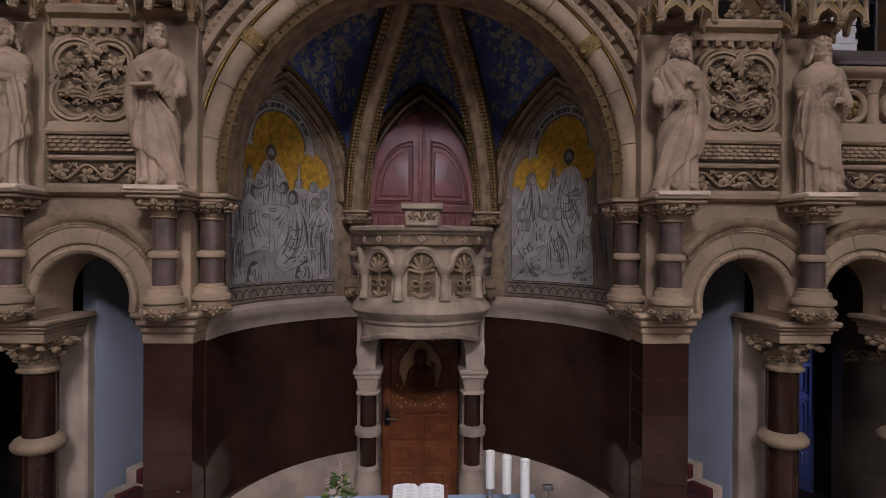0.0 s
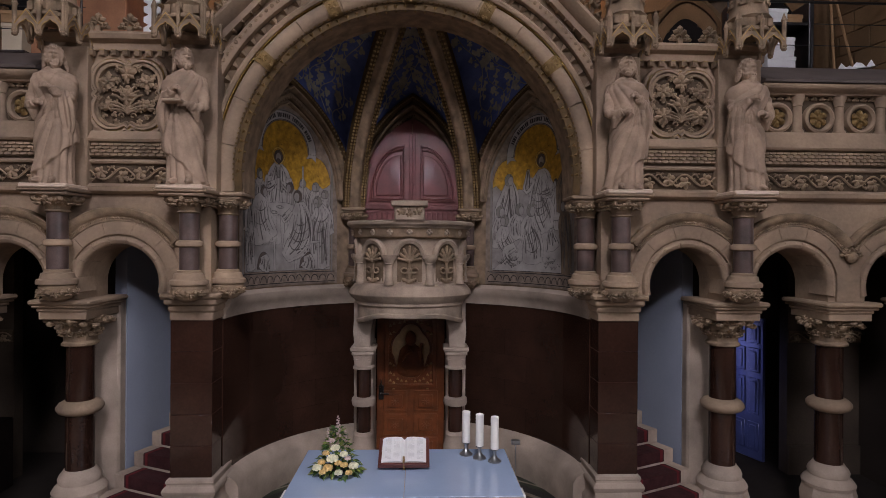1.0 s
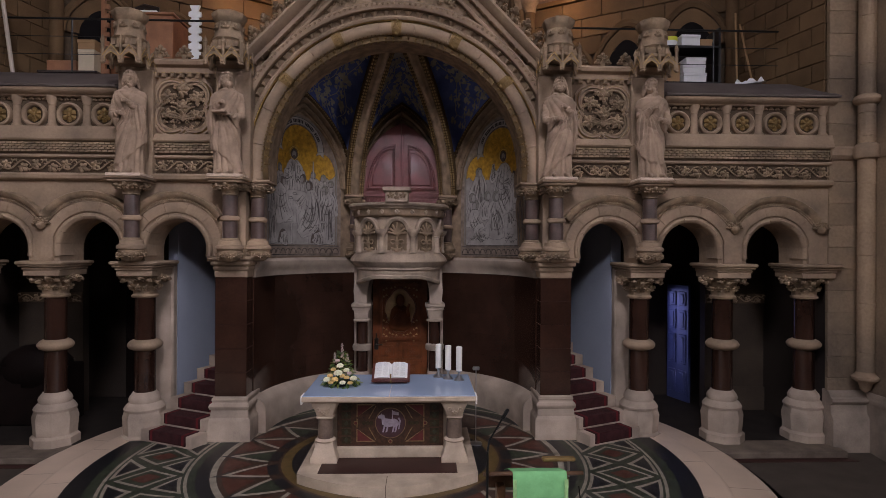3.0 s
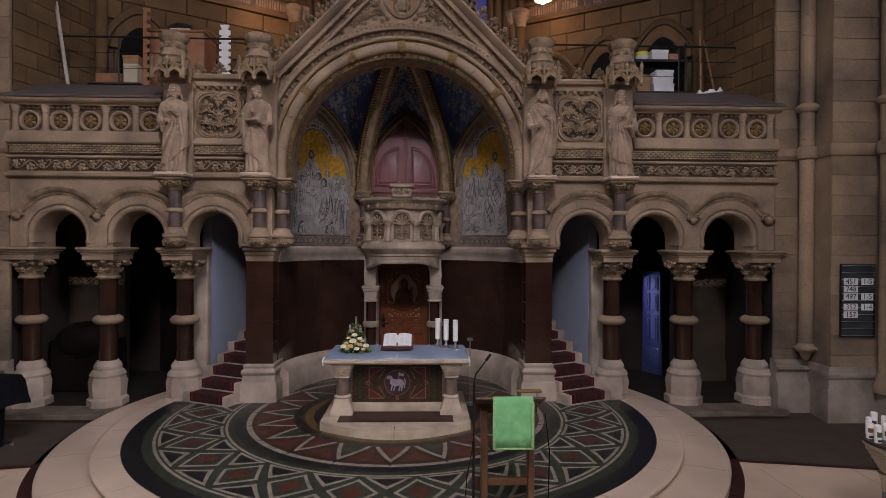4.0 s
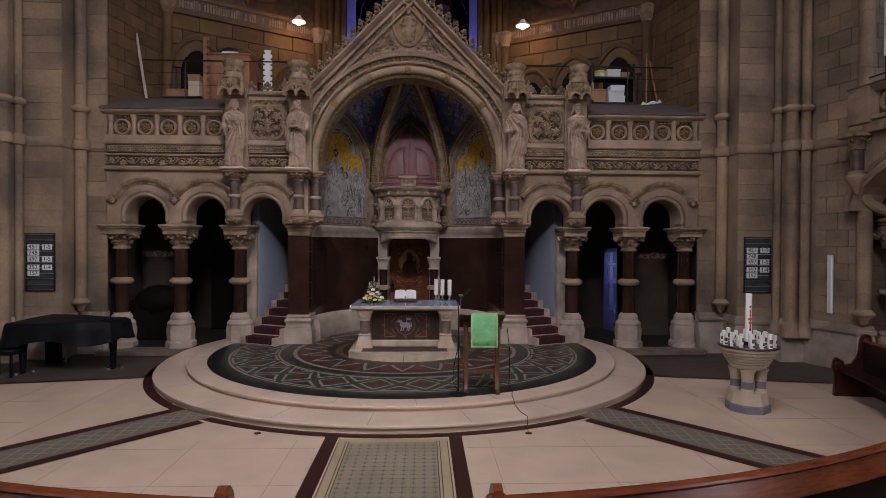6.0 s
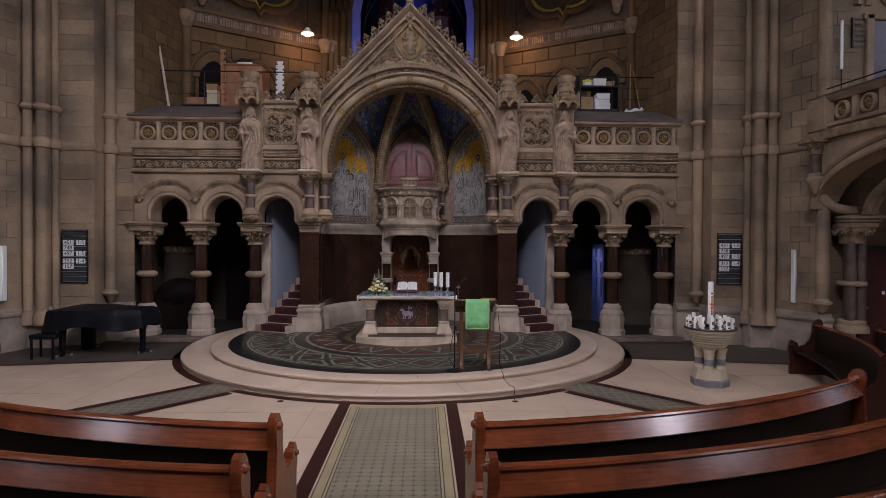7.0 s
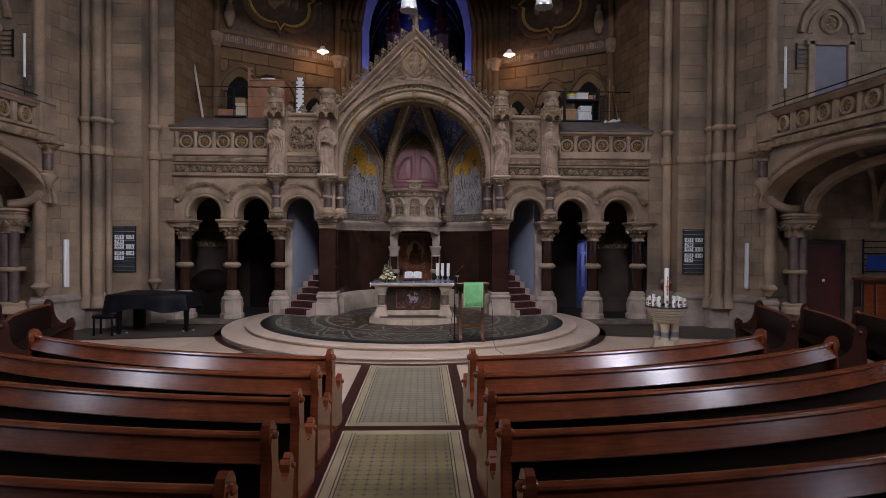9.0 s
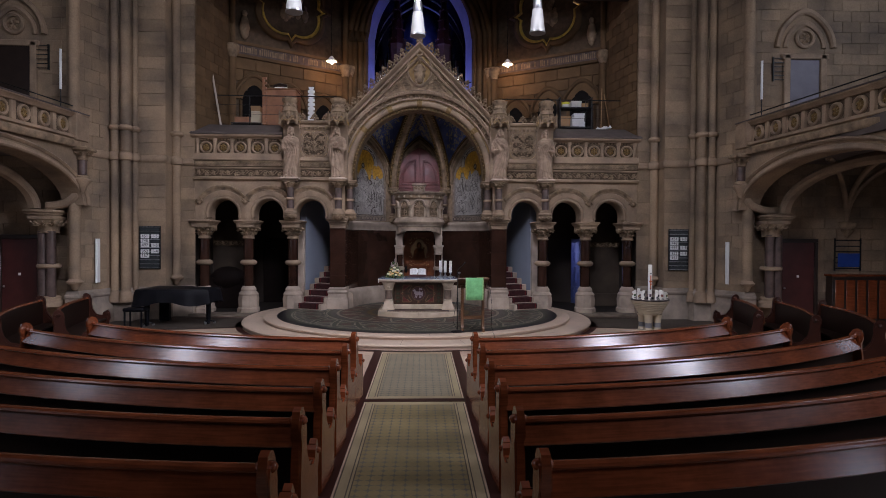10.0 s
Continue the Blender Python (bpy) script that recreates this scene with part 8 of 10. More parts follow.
M().lathe([(0.9, 5.0), (0.9, 11.2), (0.7, 11.9), (0.3, 12.4), (0.0, 12.5)], 20, 0, 13.65, 180, 360, cap=False).done("loft_niche", BLUE, oa)
for k in range(2):
    fr = []
    for i in range(25):
        x = -1.9 + 3.8 * i / 24
        z = 9.6 + 0.6 * k + (1.9) * bay_rise(x / 1.9, 1.35)
        fr.append(((x, 12.6 + 0.5 * k, z), (0, 0, 1), (0, -1, 0)))
    M().sweep(fr, [(0, 0), (0.05, 0.06), (0.1, 0)]).done("vault_rib", BLUEGREY, oa)
org = thing("organ_case", (0, 12.0, 5.0), "dark red carved organ case with two spired towers", "organ")
ORG = material("dark_red_organ_wood", (0.05, 0.012, 0.012), 0.5, var=0.3, scale=5, bump=0.2)
for sx in SIDES:
    m = M()
    m.lathe([(0.32, 0), (0.32, 5.2), (0.38, 5.3), (0.30, 5.5), (0.22, 6.2), (0.05, 7.4), (0.0, 7.6)], 8, sx * 0.95, 0)
    for k in range(8):
        for j in range(5):
            a, z = radians(45 * k), 5.5 + 0.4 * j
            r = 0.32 - 0.055 * j
            m.leaf((sx * 0.95 + r * math.cos(a), r * math.sin(a), z), (-math.sin(a), math.cos(a), 0), (0, 0, 1), (math.cos(a), math.sin(a), 0), 0.09, 3, 0.6)
    m.done("spired_tower", ORG, org)
    for k in range(6):
        x = sx * (1.35 + 0.1 * k)
        M().lathe([(0.035, 0), (0.035, 5.0 - 0.25 * k), (0.0, 5.05 - 0.25 * k)], 8, x, 0.1).done("pipe", METAL, org)
for k in range(7):
    M().lathe([(0.04, 0), (0.04, 3.2 + 0.15 * abs(k - 3)), (0.0, 3.3)], 8, -0.42 + 0.14 * k, 0.05).done("pipe", METAL, org)
M().box(-1.7, 1.7, 0.25, 0.4, 0, 4.8).done("case_back", ORG, org)
lamp("loft_blue_light", "AREA", look((0, 11.9, 9.0), (0, 13.2, 11.2)), 5, (0.14, 0.24, 1.0), 0.6, 0.4, spread=100)
for sx in SIDES:
    lamp("arch_blue_light", "AREA", look((sx * 0.5, 10.9, 8.3), (sx * 1.85, 11.0, 10.8)), 26, (0.22, 0.26, 1.0), 0.15, 1.6)

# unseen wall added above view to keep the overhead lamps off the choir
structure(M().box(-6.87, 6.87, 6.45, 6.95, 10.15, TOP).done("wall_chancel", VAULTDARK), "unseen dark wall added to block light from the choir", "wall")
# lamps of the choir
BULB = glow("lit_bulb", (1.0, 0.82, 0.55), 14)
SHADEW = material("white_enamel_shade", (0.8, 0.78, 0.72), 0.4, var=0.05)
for s in SIDES:
    cl = thing("choir_lamp", (s * 3.2, 9.45, 8.82), "lit white enamel pendant lamp", "lamp", "choir lamps")
    M().lathe([(0.06, 0.18), (0.09, 0.12), (0.19, 0.02), (0.20, 0.0), (0.185, 0.0), (0.17, 0.03), (0.05, 0.12)], 18, cap=False).done("shade", SHADEW, cl)
    M().blob((0, 0, 0.0), (0.085, 0.085, 0.09), 12, 8).done("bulb", BULB, cl)
    M().tube([(0, 0, 0.17), (0, 0, 5.8)], 0.01, 6).done("cable", IRON, cl)
    lamp("choir_bulb", "POINT", Matrix.Translation((s * 3.2, 9.45, 8.62)), 26, (1.0, 0.62, 0.30), 0.1)
    sp = thing("spotlight", (s * 1.42, 10.2, 8.35), "small lit white spotlight on bracket", "spotlight", "spotlights")
    M().lathe([(0.05, 0), (0.08, 0.05), (0.08, 0.2), (0.05, 0.22)], 10).done("housing", SHADEW, sp)
    M().blob((0, -0.06, 0.05), 0.05, 8, 6).done("bulb", BULB, sp)
    M().tube([(0, 0, 0.1), (s * 0.55, 0.4, 0.1)], 0.015, 6).done("bracket", IRON, sp)

# ---------- hanging nave lamps ----------
FROST = bpy.data.materials.new("frosted_glass")
FROST.use_nodes = True
pf = FROST.node_tree.nodes["Principled BSDF"]
pf.inputs["Base Color"].default_value = (0.60, 0.59, 0.56, 1)
pf.inputs["Roughness"].default_value = 0.45
pf.inputs["Transmission Weight"].default_value = 0.35
for x, y, z in ((0.0, -0.95, 6.13), (2.17, -1.2, 6.13), (-2.05, -1.9, 6.15)):
    hl = thing("pendant_lamp", (x, y, z), "frosted white glass cylinder pendant lamp", "lamp", "pendant lamps")
    M().lathe([(0.125, 0.0), (0.135, 0.01), (0.10, 0.36), (0.09, 0.42), (0.085, 0.42), (0.09, 0.36), (0.122, 0.01)], 20, cap=False).done("glass_shade", FROST, hl)
    M().lathe([(0.145, -0.012), (0.145, 0.012), (0.12, 0.012)], 20).done("rim", METAL, hl)
    M().lathe([(0.075, 0.42), (0.085, 0.45), (0.085, 0.50), (0.075, 0.62), (0.03, 0.66)], 12).done("cap", METAL, hl)
    m = M()
    for k in range(4):
        a = radians(90 * k + 30)
        m.lathe([(0.022, 0.43), (0.022, 0.62)], 6, 0.055 * math.cos(a), 0.055 * math.sin(a))
    m.done("lit_core", BULB, hl)
    M().tube([(0, 0, 0.64), (0, 0, TOP - z)], 0.012, 6).done("cable", IRON, hl)

# ---------- things on the gallery ----------
for s in SIDES:
    rl = thing("gallery_railing", (s * 4.3, 7.3, 5.80), "thin iron railing along the gallery", "railing", "gallery railings")
    for z in (1.22, 0.92, 0.62):
        M().tube([(-1.6 if z > 1.2 else 0, 0, z), (2.6, 0, z)], 0.018 if z > 1.2 else 0.006, 6).done("rail", IRON, rl, s=s)
    for x in (0.05, 1.2, 2.58):
        M().tube([(x, 0, 0.08), (x, 0, 1.22)], 0.014, 6).done("post", IRON, rl, s=s)
YEL = material("yellow_plastic", (0.6, 0.6, 0.03), 0.4, var=0.1)
CARD = material("brown_cardboard", (0.33, 0.2, 0.10), 0.8, var=0.15)
CARDW = material("white_cardboard", (0.66, 0.66, 0.65), 0.75, var=0.08)
sh = thing("shelf", (5.28, 7.9, 5.88), "dark two-tier metal shelf on the gallery", "shelf")
for z in (0.36, 1.02):
    M().box(-0.55, 0.55, -0.2, 0.25, z - 0.04, z).done("board", IRON, sh)
for x in (-0.54, 0.54):
    M().box(x - 0.02, x + 0.02, -0.2, 0.25, 0, 1.35).done("upright", IRON, sh)


def carton(name, loc, w, d, h, mat, label, cat="box", lid=True):
    b = thing(name, loc, label, cat)
    M().box(-w / 2, w / 2, -d / 2, d / 2, 0, h, 0.006).done("body", mat, b)
    if lid:
        M().box(-w / 2 - 0.008, w / 2 + 0.008, -d / 2 - 0.008, d / 2 + 0.008, h - 0.05, h + 0.006, 0.006).done("lid", mat, b)


carton("storage_box", (5.38, 7.88, 6.24), 0.42, 0.32, 0.16, CARDW, "white cardboard archive box on the shelf")
carton("storage_box", (5.36, 7.88, 6.407), 0.42, 0.32, 0.14, CARDW, "white cardboard archive box stacked on another")
carton("storage_box", (5.40, 7.88, 6.555), 0.36, 0.3, 0.13, CARDW, "small white cardboard box on the stack")
carton("carton", (4.93, 7.88, 6.24), 0.34, 0.3, 0.34, CARD, "open brown cardboard carton on the shelf")
carton("storage_box", (5.30, 7.88, 6.90), 0.34, 0.3, 0.2, CARDW, "white box on the top shelf")
carton("storage_box", (5.60, 7.88, 6.90), 0.22, 0.25, 0.13, CARD, "flat brown box on the top shelf")
jar = thing("jar", (4.96, 7.85, 6.90), "yellow-lidded plastic jar on the top shelf", "jar")
M().lathe([(0.0, 0), (0.12, 0), (0.13, 0.02), (0.13, 0.14), (0.12, 0.15)], 14).done("body", CARDW, jar)
M().lathe([(0.135, 0.10), (0.135, 0.17), (0.0, 0.18)], 14).done("lid", YEL, jar)
pp = thing("paper_roll", (6.05, 7.2, 6.0), "crumpled white plastic sheet on the coping", "sheet")
m = M()
rnd = random.Random(9)
g = [[(-0.28 + 0.07 * i, -0.12 + 0.06 * j, 0.005 + 0.13 * rnd.random() * (1 if 0 < i < 8 and 0 < j < 4 else 0.1) + 0.01 * i) for j in range(5)] for i in range(9)]
m.add([p for r in g for p in r], [(i * 5 + j, (i + 1) * 5 + j, (i + 1) * 5 + j + 1, i * 5 + j + 1) for i in range(8) for j in range(4)])
m.done("folds", CARDW, pp)
bd = thing("board", (6.45, 7.15, 6.0), "flat wooden board on the coping", "board")
M().box(-0.3, 0.3, -0.06, 0.06, 0, 0.03, 0.004).done("plank", CARD, bd)
sl = thing("broom_stick", (6.1, 7.6, 5.88), "leaning wooden sticks on the gallery", "stick")
M().tube([(0, 0, 0), (0.12, 0.3, 1.7)], 0.018, 6).done("stick", CARD, sl)
M().tube([(0.35, 0, 0), (0.2, 0.3, 1.5)], 0.018, 6).done("stick", CARD, sl)
CREAMBOX = material("cream_cardboard", (0.55, 0.46, 0.33), 0.75, var=0.1)
# west side: pole, crates, wooden case, white board
po = thing("pole", (-6.36, 7.15, 5.98), "leaning pale wooden pole", "pole")
M().tube([(0, 0, 0), (-0.36, 0.15, 1.88)], 0.032, 8).done("shaft", material("pale_wood", (0.5, 0.42, 0.34), 0.7, var=0.15), po)
COP = material("copper_brown_wood", (0.30, 0.13, 0.06), 0.45, var=0.25, scale=4)
tmp = thing("timpani_case", (-4.75, 8.1, 5.88), "large red-brown wooden case with a flat lid", "case")
m = M()
m.box(-0.55, 0.58, 0, 0.7, 0, 1.55, 0.02)
m.box(-0.57, 0.60, -0.02, 0.72, 1.55, 1.60, 0.012)
m.done("body", COP, tmp)
M().box(-0.2, 0.25, 0.1, 0.5, 1.60, 1.68, 0.03).done("cushion", PAPER, tmp, "white cloth bundle")
M().tube([(-0.25, 0.3, 1.74), (-0.05, 0.25, 1.80), (0.2, 0.3, 1.76)], 0.05, 8).done("roll", DARKWOOD, tmp)
wb = thing("rack_post", (-3.58, 7.6, 5.88), "white notched post with cut-out slots", "rack")
m = M()
edge = [(0.07, 0.0)]
for k in range(7):
    z = 0.5 + 0.14 * k
    edge += [(0.11, z), (0.11, z + 0.07), (0.07, z + 0.085), (0.05, z + 0.105), (0.07, z + 0.125)]
edge += [(0.09, 1.53), (-0.09, 1.53)] + [(-x, z) for x, z in edge[::-1]]
m.prism(edge, lambda u, v, w: (u, w, v), 0.04)
m.done("post", WHITE, wb)
ob_ = thing("notched_post", (-5.12, 7.55, 5.88), "notched red-brown wooden rack post", "rack")
m = M()
m.box(-0.04, 0.03, 0, 0.05, 0, 1.82)
for k in range(10):
    m.box(0.03, 0.09, 0, 0.05, 0.3 + 0.16 * k, 0.38 + 0.16 * k)
m.done("post", COP, ob_)
carton("storage_box", (-5.37, 7.6, 6.18), 0.27, 0.24, 0.38, CREAMBOX, "cream cardboard box on the gallery table")
carton("storage_box", (-5.37, 7.6, 6.57), 0.29, 0.24, 0.16, CARD, "brown cardboard box stacked on a cream one")
carton("crate", (-5.8, 7.65, 6.18), 0.5, 0.3, 0.2, COP, "shallow red-brown wooden crate", "crate", False)
tb_ = thing("side_table", (-5.65, 7.6, 5.88), "low dark wooden table carrying boxes", "table")
M().box(-0.5, 0.5, -0.2, 0.25, 0.26, 0.30, 0.006).done("top", DARKWOOD, tb_)
for x in (-0.47, 0.47):
    M().box(x - 0.02, x + 0.02, -0.18, 0.22, 0, 0.26).done("leg", DARKWOOD, tb_)

# ---------- mosaic of the platform ----------
mos = platform


def sector(m, r0, r1, z, pts):
    """pts: outline as (degrees, share of the way from r0 to r1)."""
    out = []
    n = len(pts)
    for i in range(n):
        (a, q), (b, k) = pts[i], pts[(i + 1) % n]
        steps = 6
        for j in range(steps):
            t = j / steps
            aa, qq = radians(a + (b - a) * t), r0 + (r1 - r0) * (q + (k - q) * t)
            out.append((PLAT[0] + qq * math.cos(aa), PLAT[1] + qq * math.sin(aa), z))
    return m.add(out, [tuple(range(len(out)))])


ZM = PLAT_Z + 0.003
for nm, mat, r0, r1 in (("black_border", BLACK, 3.82, 4.07), ("green_band", GREENM, 3.685, 3.82), ("white_line", WHITEM, 3.645, 3.685), ("green_field", GREENM, 2.715, 3.645), ("white_line", WHITEM, 2.675, 2.715), ("green_band", GREENM, 2.58, 2.675), ("black_band", BLACK, 2.41, 2.58), ("white_line", WHITEM, 2.33, 2.41), ("brown_field", BROWNM, 1.52, 2.33), ("ochre_ring", YELLOWM, 1.38, 1.52), ("dark_field", BLACK, 0.0, 1.38)):
    disc(M(), r0, r1, ZM, n=128).done(nm, mat, mos, smooth=False)
NB = 26
zz = ZM + 0.003
for k in range(NB):
    c, h = 360 / NB * (k + 0.5) - 90, 180 / NB
    if 25 < (c % 360) < 155:
        continue
    for nm, mat, pts, z in (
        ("white_diamond", WHITEM, [(c - h * 0.80, 0.5), (c, 0.10), (c + h * 0.80, 0.5), (c, 0.90)], zz),
        ("green_diamond", GREENM, [(c - h * 0.66, 0.5), (c, 0.175), (c + h * 0.66, 0.5), (c, 0.825)], zz + 0.002),
        ("red_diamond", REDM, [(c - h * 0.40, 0.5), (c, 0.30), (c + h * 0.40, 0.5), (c, 0.70)], zz + 0.004),
    ):
        sector(M(), 2.715, 3.645, z, pts).done(nm, mat, mos, smooth=False)
    e = c + h
    for lo, tip, hi in ((0.0, 0.40, 1), (1.0, 0.60, -1)):
        w = h * 0.86
        sector(M(), 2.715, 3.645, zz, [(e - w, lo + hi * 0.03), (e + w, lo + hi * 0.03), (e, tip)]).done("white_triangle", WHITEM, mos, smooth=False)
        sector(M(), 2.715, 3.645, zz + 0.002, [(e - w * 0.72, lo + hi * 0.075), (e + w * 0.72, lo + hi * 0.075), (e, tip - hi * 0.085)]).done("black_triangle", BLACK, mos, smooth=False)
NS = 20
for k in range(NS):
    c, h = 360 / NS * k - 90, 180 / NS
    if 40 < (c % 360) < 140:
        continue
    sector(M(), 1.52, 2.33, zz, [(c - h * 0.95, 0.10), (c, 1.0), (c + h * 0.95, 0.10), (c, 0.55)][0:0] or [(c - h * 0.75, 0.05), (c + h * 0.75, 0.05), (c, 1.1)]).done("black_ray", BLACK, mos, smooth=False)
    for sg in (-1, 1):
        sector(M(), 1.52, 2.33, zz + 0.002, [(c + sg * h * 0.92, 0.22), (c + sg * h * 0.70, 0.22), (c, 0.78), (c, 0.93)]).done("white_ray", WHITEM, mos, smooth=False)
    sector(M(), 1.52, 2.33, zz + 0.001, [(c - h * 0.68, 0.22), (c + h * 0.68, 0.22), (c, 0.76)]).done("green_ray", GREENM if k % 2 else REDM, mos, smooth=False)
    sector(M(), 1.52, 2.33, zz + 0.001, [(c + h * 0.2, 0.92), (c + h, 0.45), (c + h * 1.8, 0.92)]).done("red_field", REDM, mos, smooth=False)

# joints of the two steps
JOINT = material("dark_joint", (0.16, 0.12, 0.09), 0.8, var=0.1)
m = M()
for k in range(22):
    a = radians(360 / 22 * k + 4)
    u, t = Vector((math.cos(a), math.sin(a), 0)), Vector((-math.sin(a), math.cos(a), 0))
    p = Vector((*PLAT, 0))
    for r0, r1, z0, z1 in ((4.42, 4.985, 0.1265, 0.1265), (4.07, 4.36, 0.2215, 0.2215)):
        b = radians(8 if r0 < 4.3 else 0)
        uu, tt = Vector((math.cos(a + b), math.sin(a + b), 0)), Vector((-math.sin(a + b), math.cos(a + b), 0))
        m.add([p + uu * r0 - tt * 0.003 + Vector((0, 0, z0)), p + uu * r1 - tt * 0.003 + Vector((0, 0, z0)), p + uu * r1 + tt * 0.003 + Vector((0, 0, z0)), p + uu * r0 + tt * 0.003 + Vector((0, 0, z0))], [(0, 1, 2, 3)])
m.done("step_joints", JOINT, platform, smooth=False)

# ---------- patterned tile runners ----------


def tile_pattern(mt, nt, p, hsv, geo):
    """A small repeating star tile, 12 cm across, with fine joints."""
    N, L = nt.nodes, nt.links
    tc = N.new("ShaderNodeTexCoord")
    sc_ = N.new("ShaderNodeVectorMath")
    sc_.operation = "SCALE"
    sc_.inputs["Scale"].default_value = 1 / 0.115
    L.new(tc.outputs["Object"], sc_.inputs[0])
    fr = N.new("ShaderNodeVectorMath")
    fr.operation = "FRACTION"
    L.new(sc_.outputs[0], fr.inputs[0])
    sub = N.new("ShaderNodeVectorMath")
    sub.operation = "SUBTRACT"
    sub.inputs[1].default_value = (0.5, 0.5, 0.5)
    L.new(fr.outputs[0], sub.inputs[0])
    ab = N.new("ShaderNodeVectorMath")
    ab.operation = "ABSOLUTE"
    L.new(sub.outputs[0], ab.inputs[0])
    sx = N.new("ShaderNodeSeparateXYZ")
    L.new(ab.outputs[0], sx.inputs[0])
    ad = N.new("ShaderNodeMath")
    ad.operation = "ADD"
    L.new(sx.outputs[0], ad.inputs[0])
    L.new(sx.outputs[1], ad.inputs[1])
    mul = N.new("ShaderNodeMath")
    mul.operation = "MULTIPLY"
    L.new(sx.outputs[0], mul.inputs[0])
    L.new(sx.outputs[1], mul.inputs[1])
    star = N.new("ShaderNodeMath")
    star.operation = "LESS_THAN"
    star.inputs[1].default_value = 0.014
    L.new(mul.outputs[0], star.inputs[0])
    inner = N.new("ShaderNodeMath")
    inner.operation = "LESS_THAN"
    inner.inputs[1].default_value = 0.42
    L.new(ad.outputs[0], inner.inputs[0])
    both = N.new("ShaderNodeMath")
    both.operation = "MULTIPLY"
    L.new(star.outputs[0], both.inputs[0])
    L.new(inner.outputs[0], both.inputs[1])
    mx = N.new("ShaderNodeMix")
    mx.data_type = "RGBA"
    L.new(both.outputs[0], mx.inputs["Factor"])
    L.new(hsv.outputs[0], mx.inputs["A"])
    mx.inputs["B"].default_value = (0.13, 0.125, 0.10, 1)
    L.new(mx.outputs["Result"], p.inputs["Base Color"])


def lattice_pattern(mt, nt, p, hsv, geo):
    """Pale crossing bands, a hand's width apart, on a grey tile."""
    N, L = nt.nodes, nt.links
    tc = N.new("ShaderNodeTexCoord")
    sx = N.new("ShaderNodeSeparateXYZ")
    L.new(tc.outputs["Object"], sx.inputs[0])
    lines = []
    for op in ("ADD", "SUBTRACT"):
        s_ = N.new("ShaderNodeMath")
        s_.operation = op
        L.new(sx.outputs[0], s_.inputs[0])
        L.new(sx.outputs[1], s_.inputs[1])
        pp = N.new("ShaderNodeMath")
        pp.operation = "PINGPONG"
        pp.inputs[1].default_value = 0.11
        L.new(s_.outputs[0], pp.inputs[0])
        lt = N.new("ShaderNodeMath")
        lt.operation = "LESS_THAN"
        lt.inputs[1].default_value = 0.018
        L.new(pp.outputs[0], lt.inputs[0])
        lines.append(lt)
    mxm = N.new("ShaderNodeMath")
    mxm.operation = "MAXIMUM"
    L.new(lines[0].outputs[0], mxm.inputs[0])
    L.new(lines[1].outputs[0], mxm.inputs[1])
    mx = N.new("ShaderNodeMix")
    mx.data_type = "RGBA"
    L.new(mxm.outputs[0], mx.inputs["Factor"])
    L.new(hsv.outputs[0], mx.inputs["A"])
    mx.inputs["B"].default_value = (0.25, 0.22, 0.18, 1)
    L.new(mx.outputs["Result"], p.inputs["Base Color"])


TILE = material("grey_star_tile", (0.265, 0.218, 0.145), 0.45, var=0.18, scale=1.4, bump=0.05, fine=60, build=tile_pattern)
TILEY = material("olive_star_tile", (0.27, 0.205, 0.095), 0.45, var=0.25, scale=1.4, bump=0.05, fine=60, build=tile_pattern)
TILED = material("grey_lattice_tile", (0.15, 0.122, 0.088), 0.4, var=0.2, scale=1.4, bump=0.05, fine=60, build=lattice_pattern)
TILEDB = material("grey_buff_border_tile", (0.17, 0.135, 0.10), 0.45, var=0.15, scale=2, bump=0.05)
TILEB = material("buff_border_tile", (0.38, 0.30, 0.175), 0.45, var=0.15, scale=2, bump=0.05)
TILEL = material("dark_border_line", (0.08, 0.06, 0.045), 0.5, var=0.15)
for y0, y1 in ((-3.1, 0.42), (-17.0, -3.28)):
    rn = structure(new("tile_runner"), "grey star-patterned tile runner with buff borders", "tiles")
    rn.location = (0, y0, 0)
    L_ = y1 - y0
    M().box(-0.56, 0.56, 0.14, L_ - 0.14, -0.01, 0.006).done("star_tiles", TILE if y1 > 0 else TILEY, rn)
    for s in SIDES:
        M().box(0.56, 0.71, 0, L_, -0.01, 0.006).done("border_tiles", TILEB, rn, s=s)
        for x in (0.565, 0.60, 0.70):
            M().box(x - 0.006, x + 0.006, 0.1, L_ - 0.1, 0.0, 0.0075).done("border_line", TILEL, rn, s=s)
    for y in (0.0, L_ - 0.14):
        M().box(-0.56, 0.56, y, y + 0.14, -0.01, 0.006).done("border_tiles", TILEB, rn)
M().box(-0.73, 0.73, -3.27, -3.11, 0.0, 0.0085).done("cross_border", DARKSTRIP, floor)
for s in SIDES:
    rn = structure(new("tile_runner"), "diagonal grey patterned tile strip", "tiles")
    a, b = Vector((s * 3.1, 1.463)), Vector((s * 6.9, -2.91))
    d = b - a
    rn.matrix_basis = pose(a.x, a.y, 0, 0, 0, math.degrees(math.atan2(d.y, d.x)))
    M().box(-0.2, d.length, -0.24, 0.24, -0.01, 0.005).done("star_tiles", TILED, rn)
    for sg in SIDES:
        M().box(-0.2, d.length, *sorted((sg * 0.24, sg * 0.33)), -0.01, 0.005).done("border_tiles", TILEDB, rn)
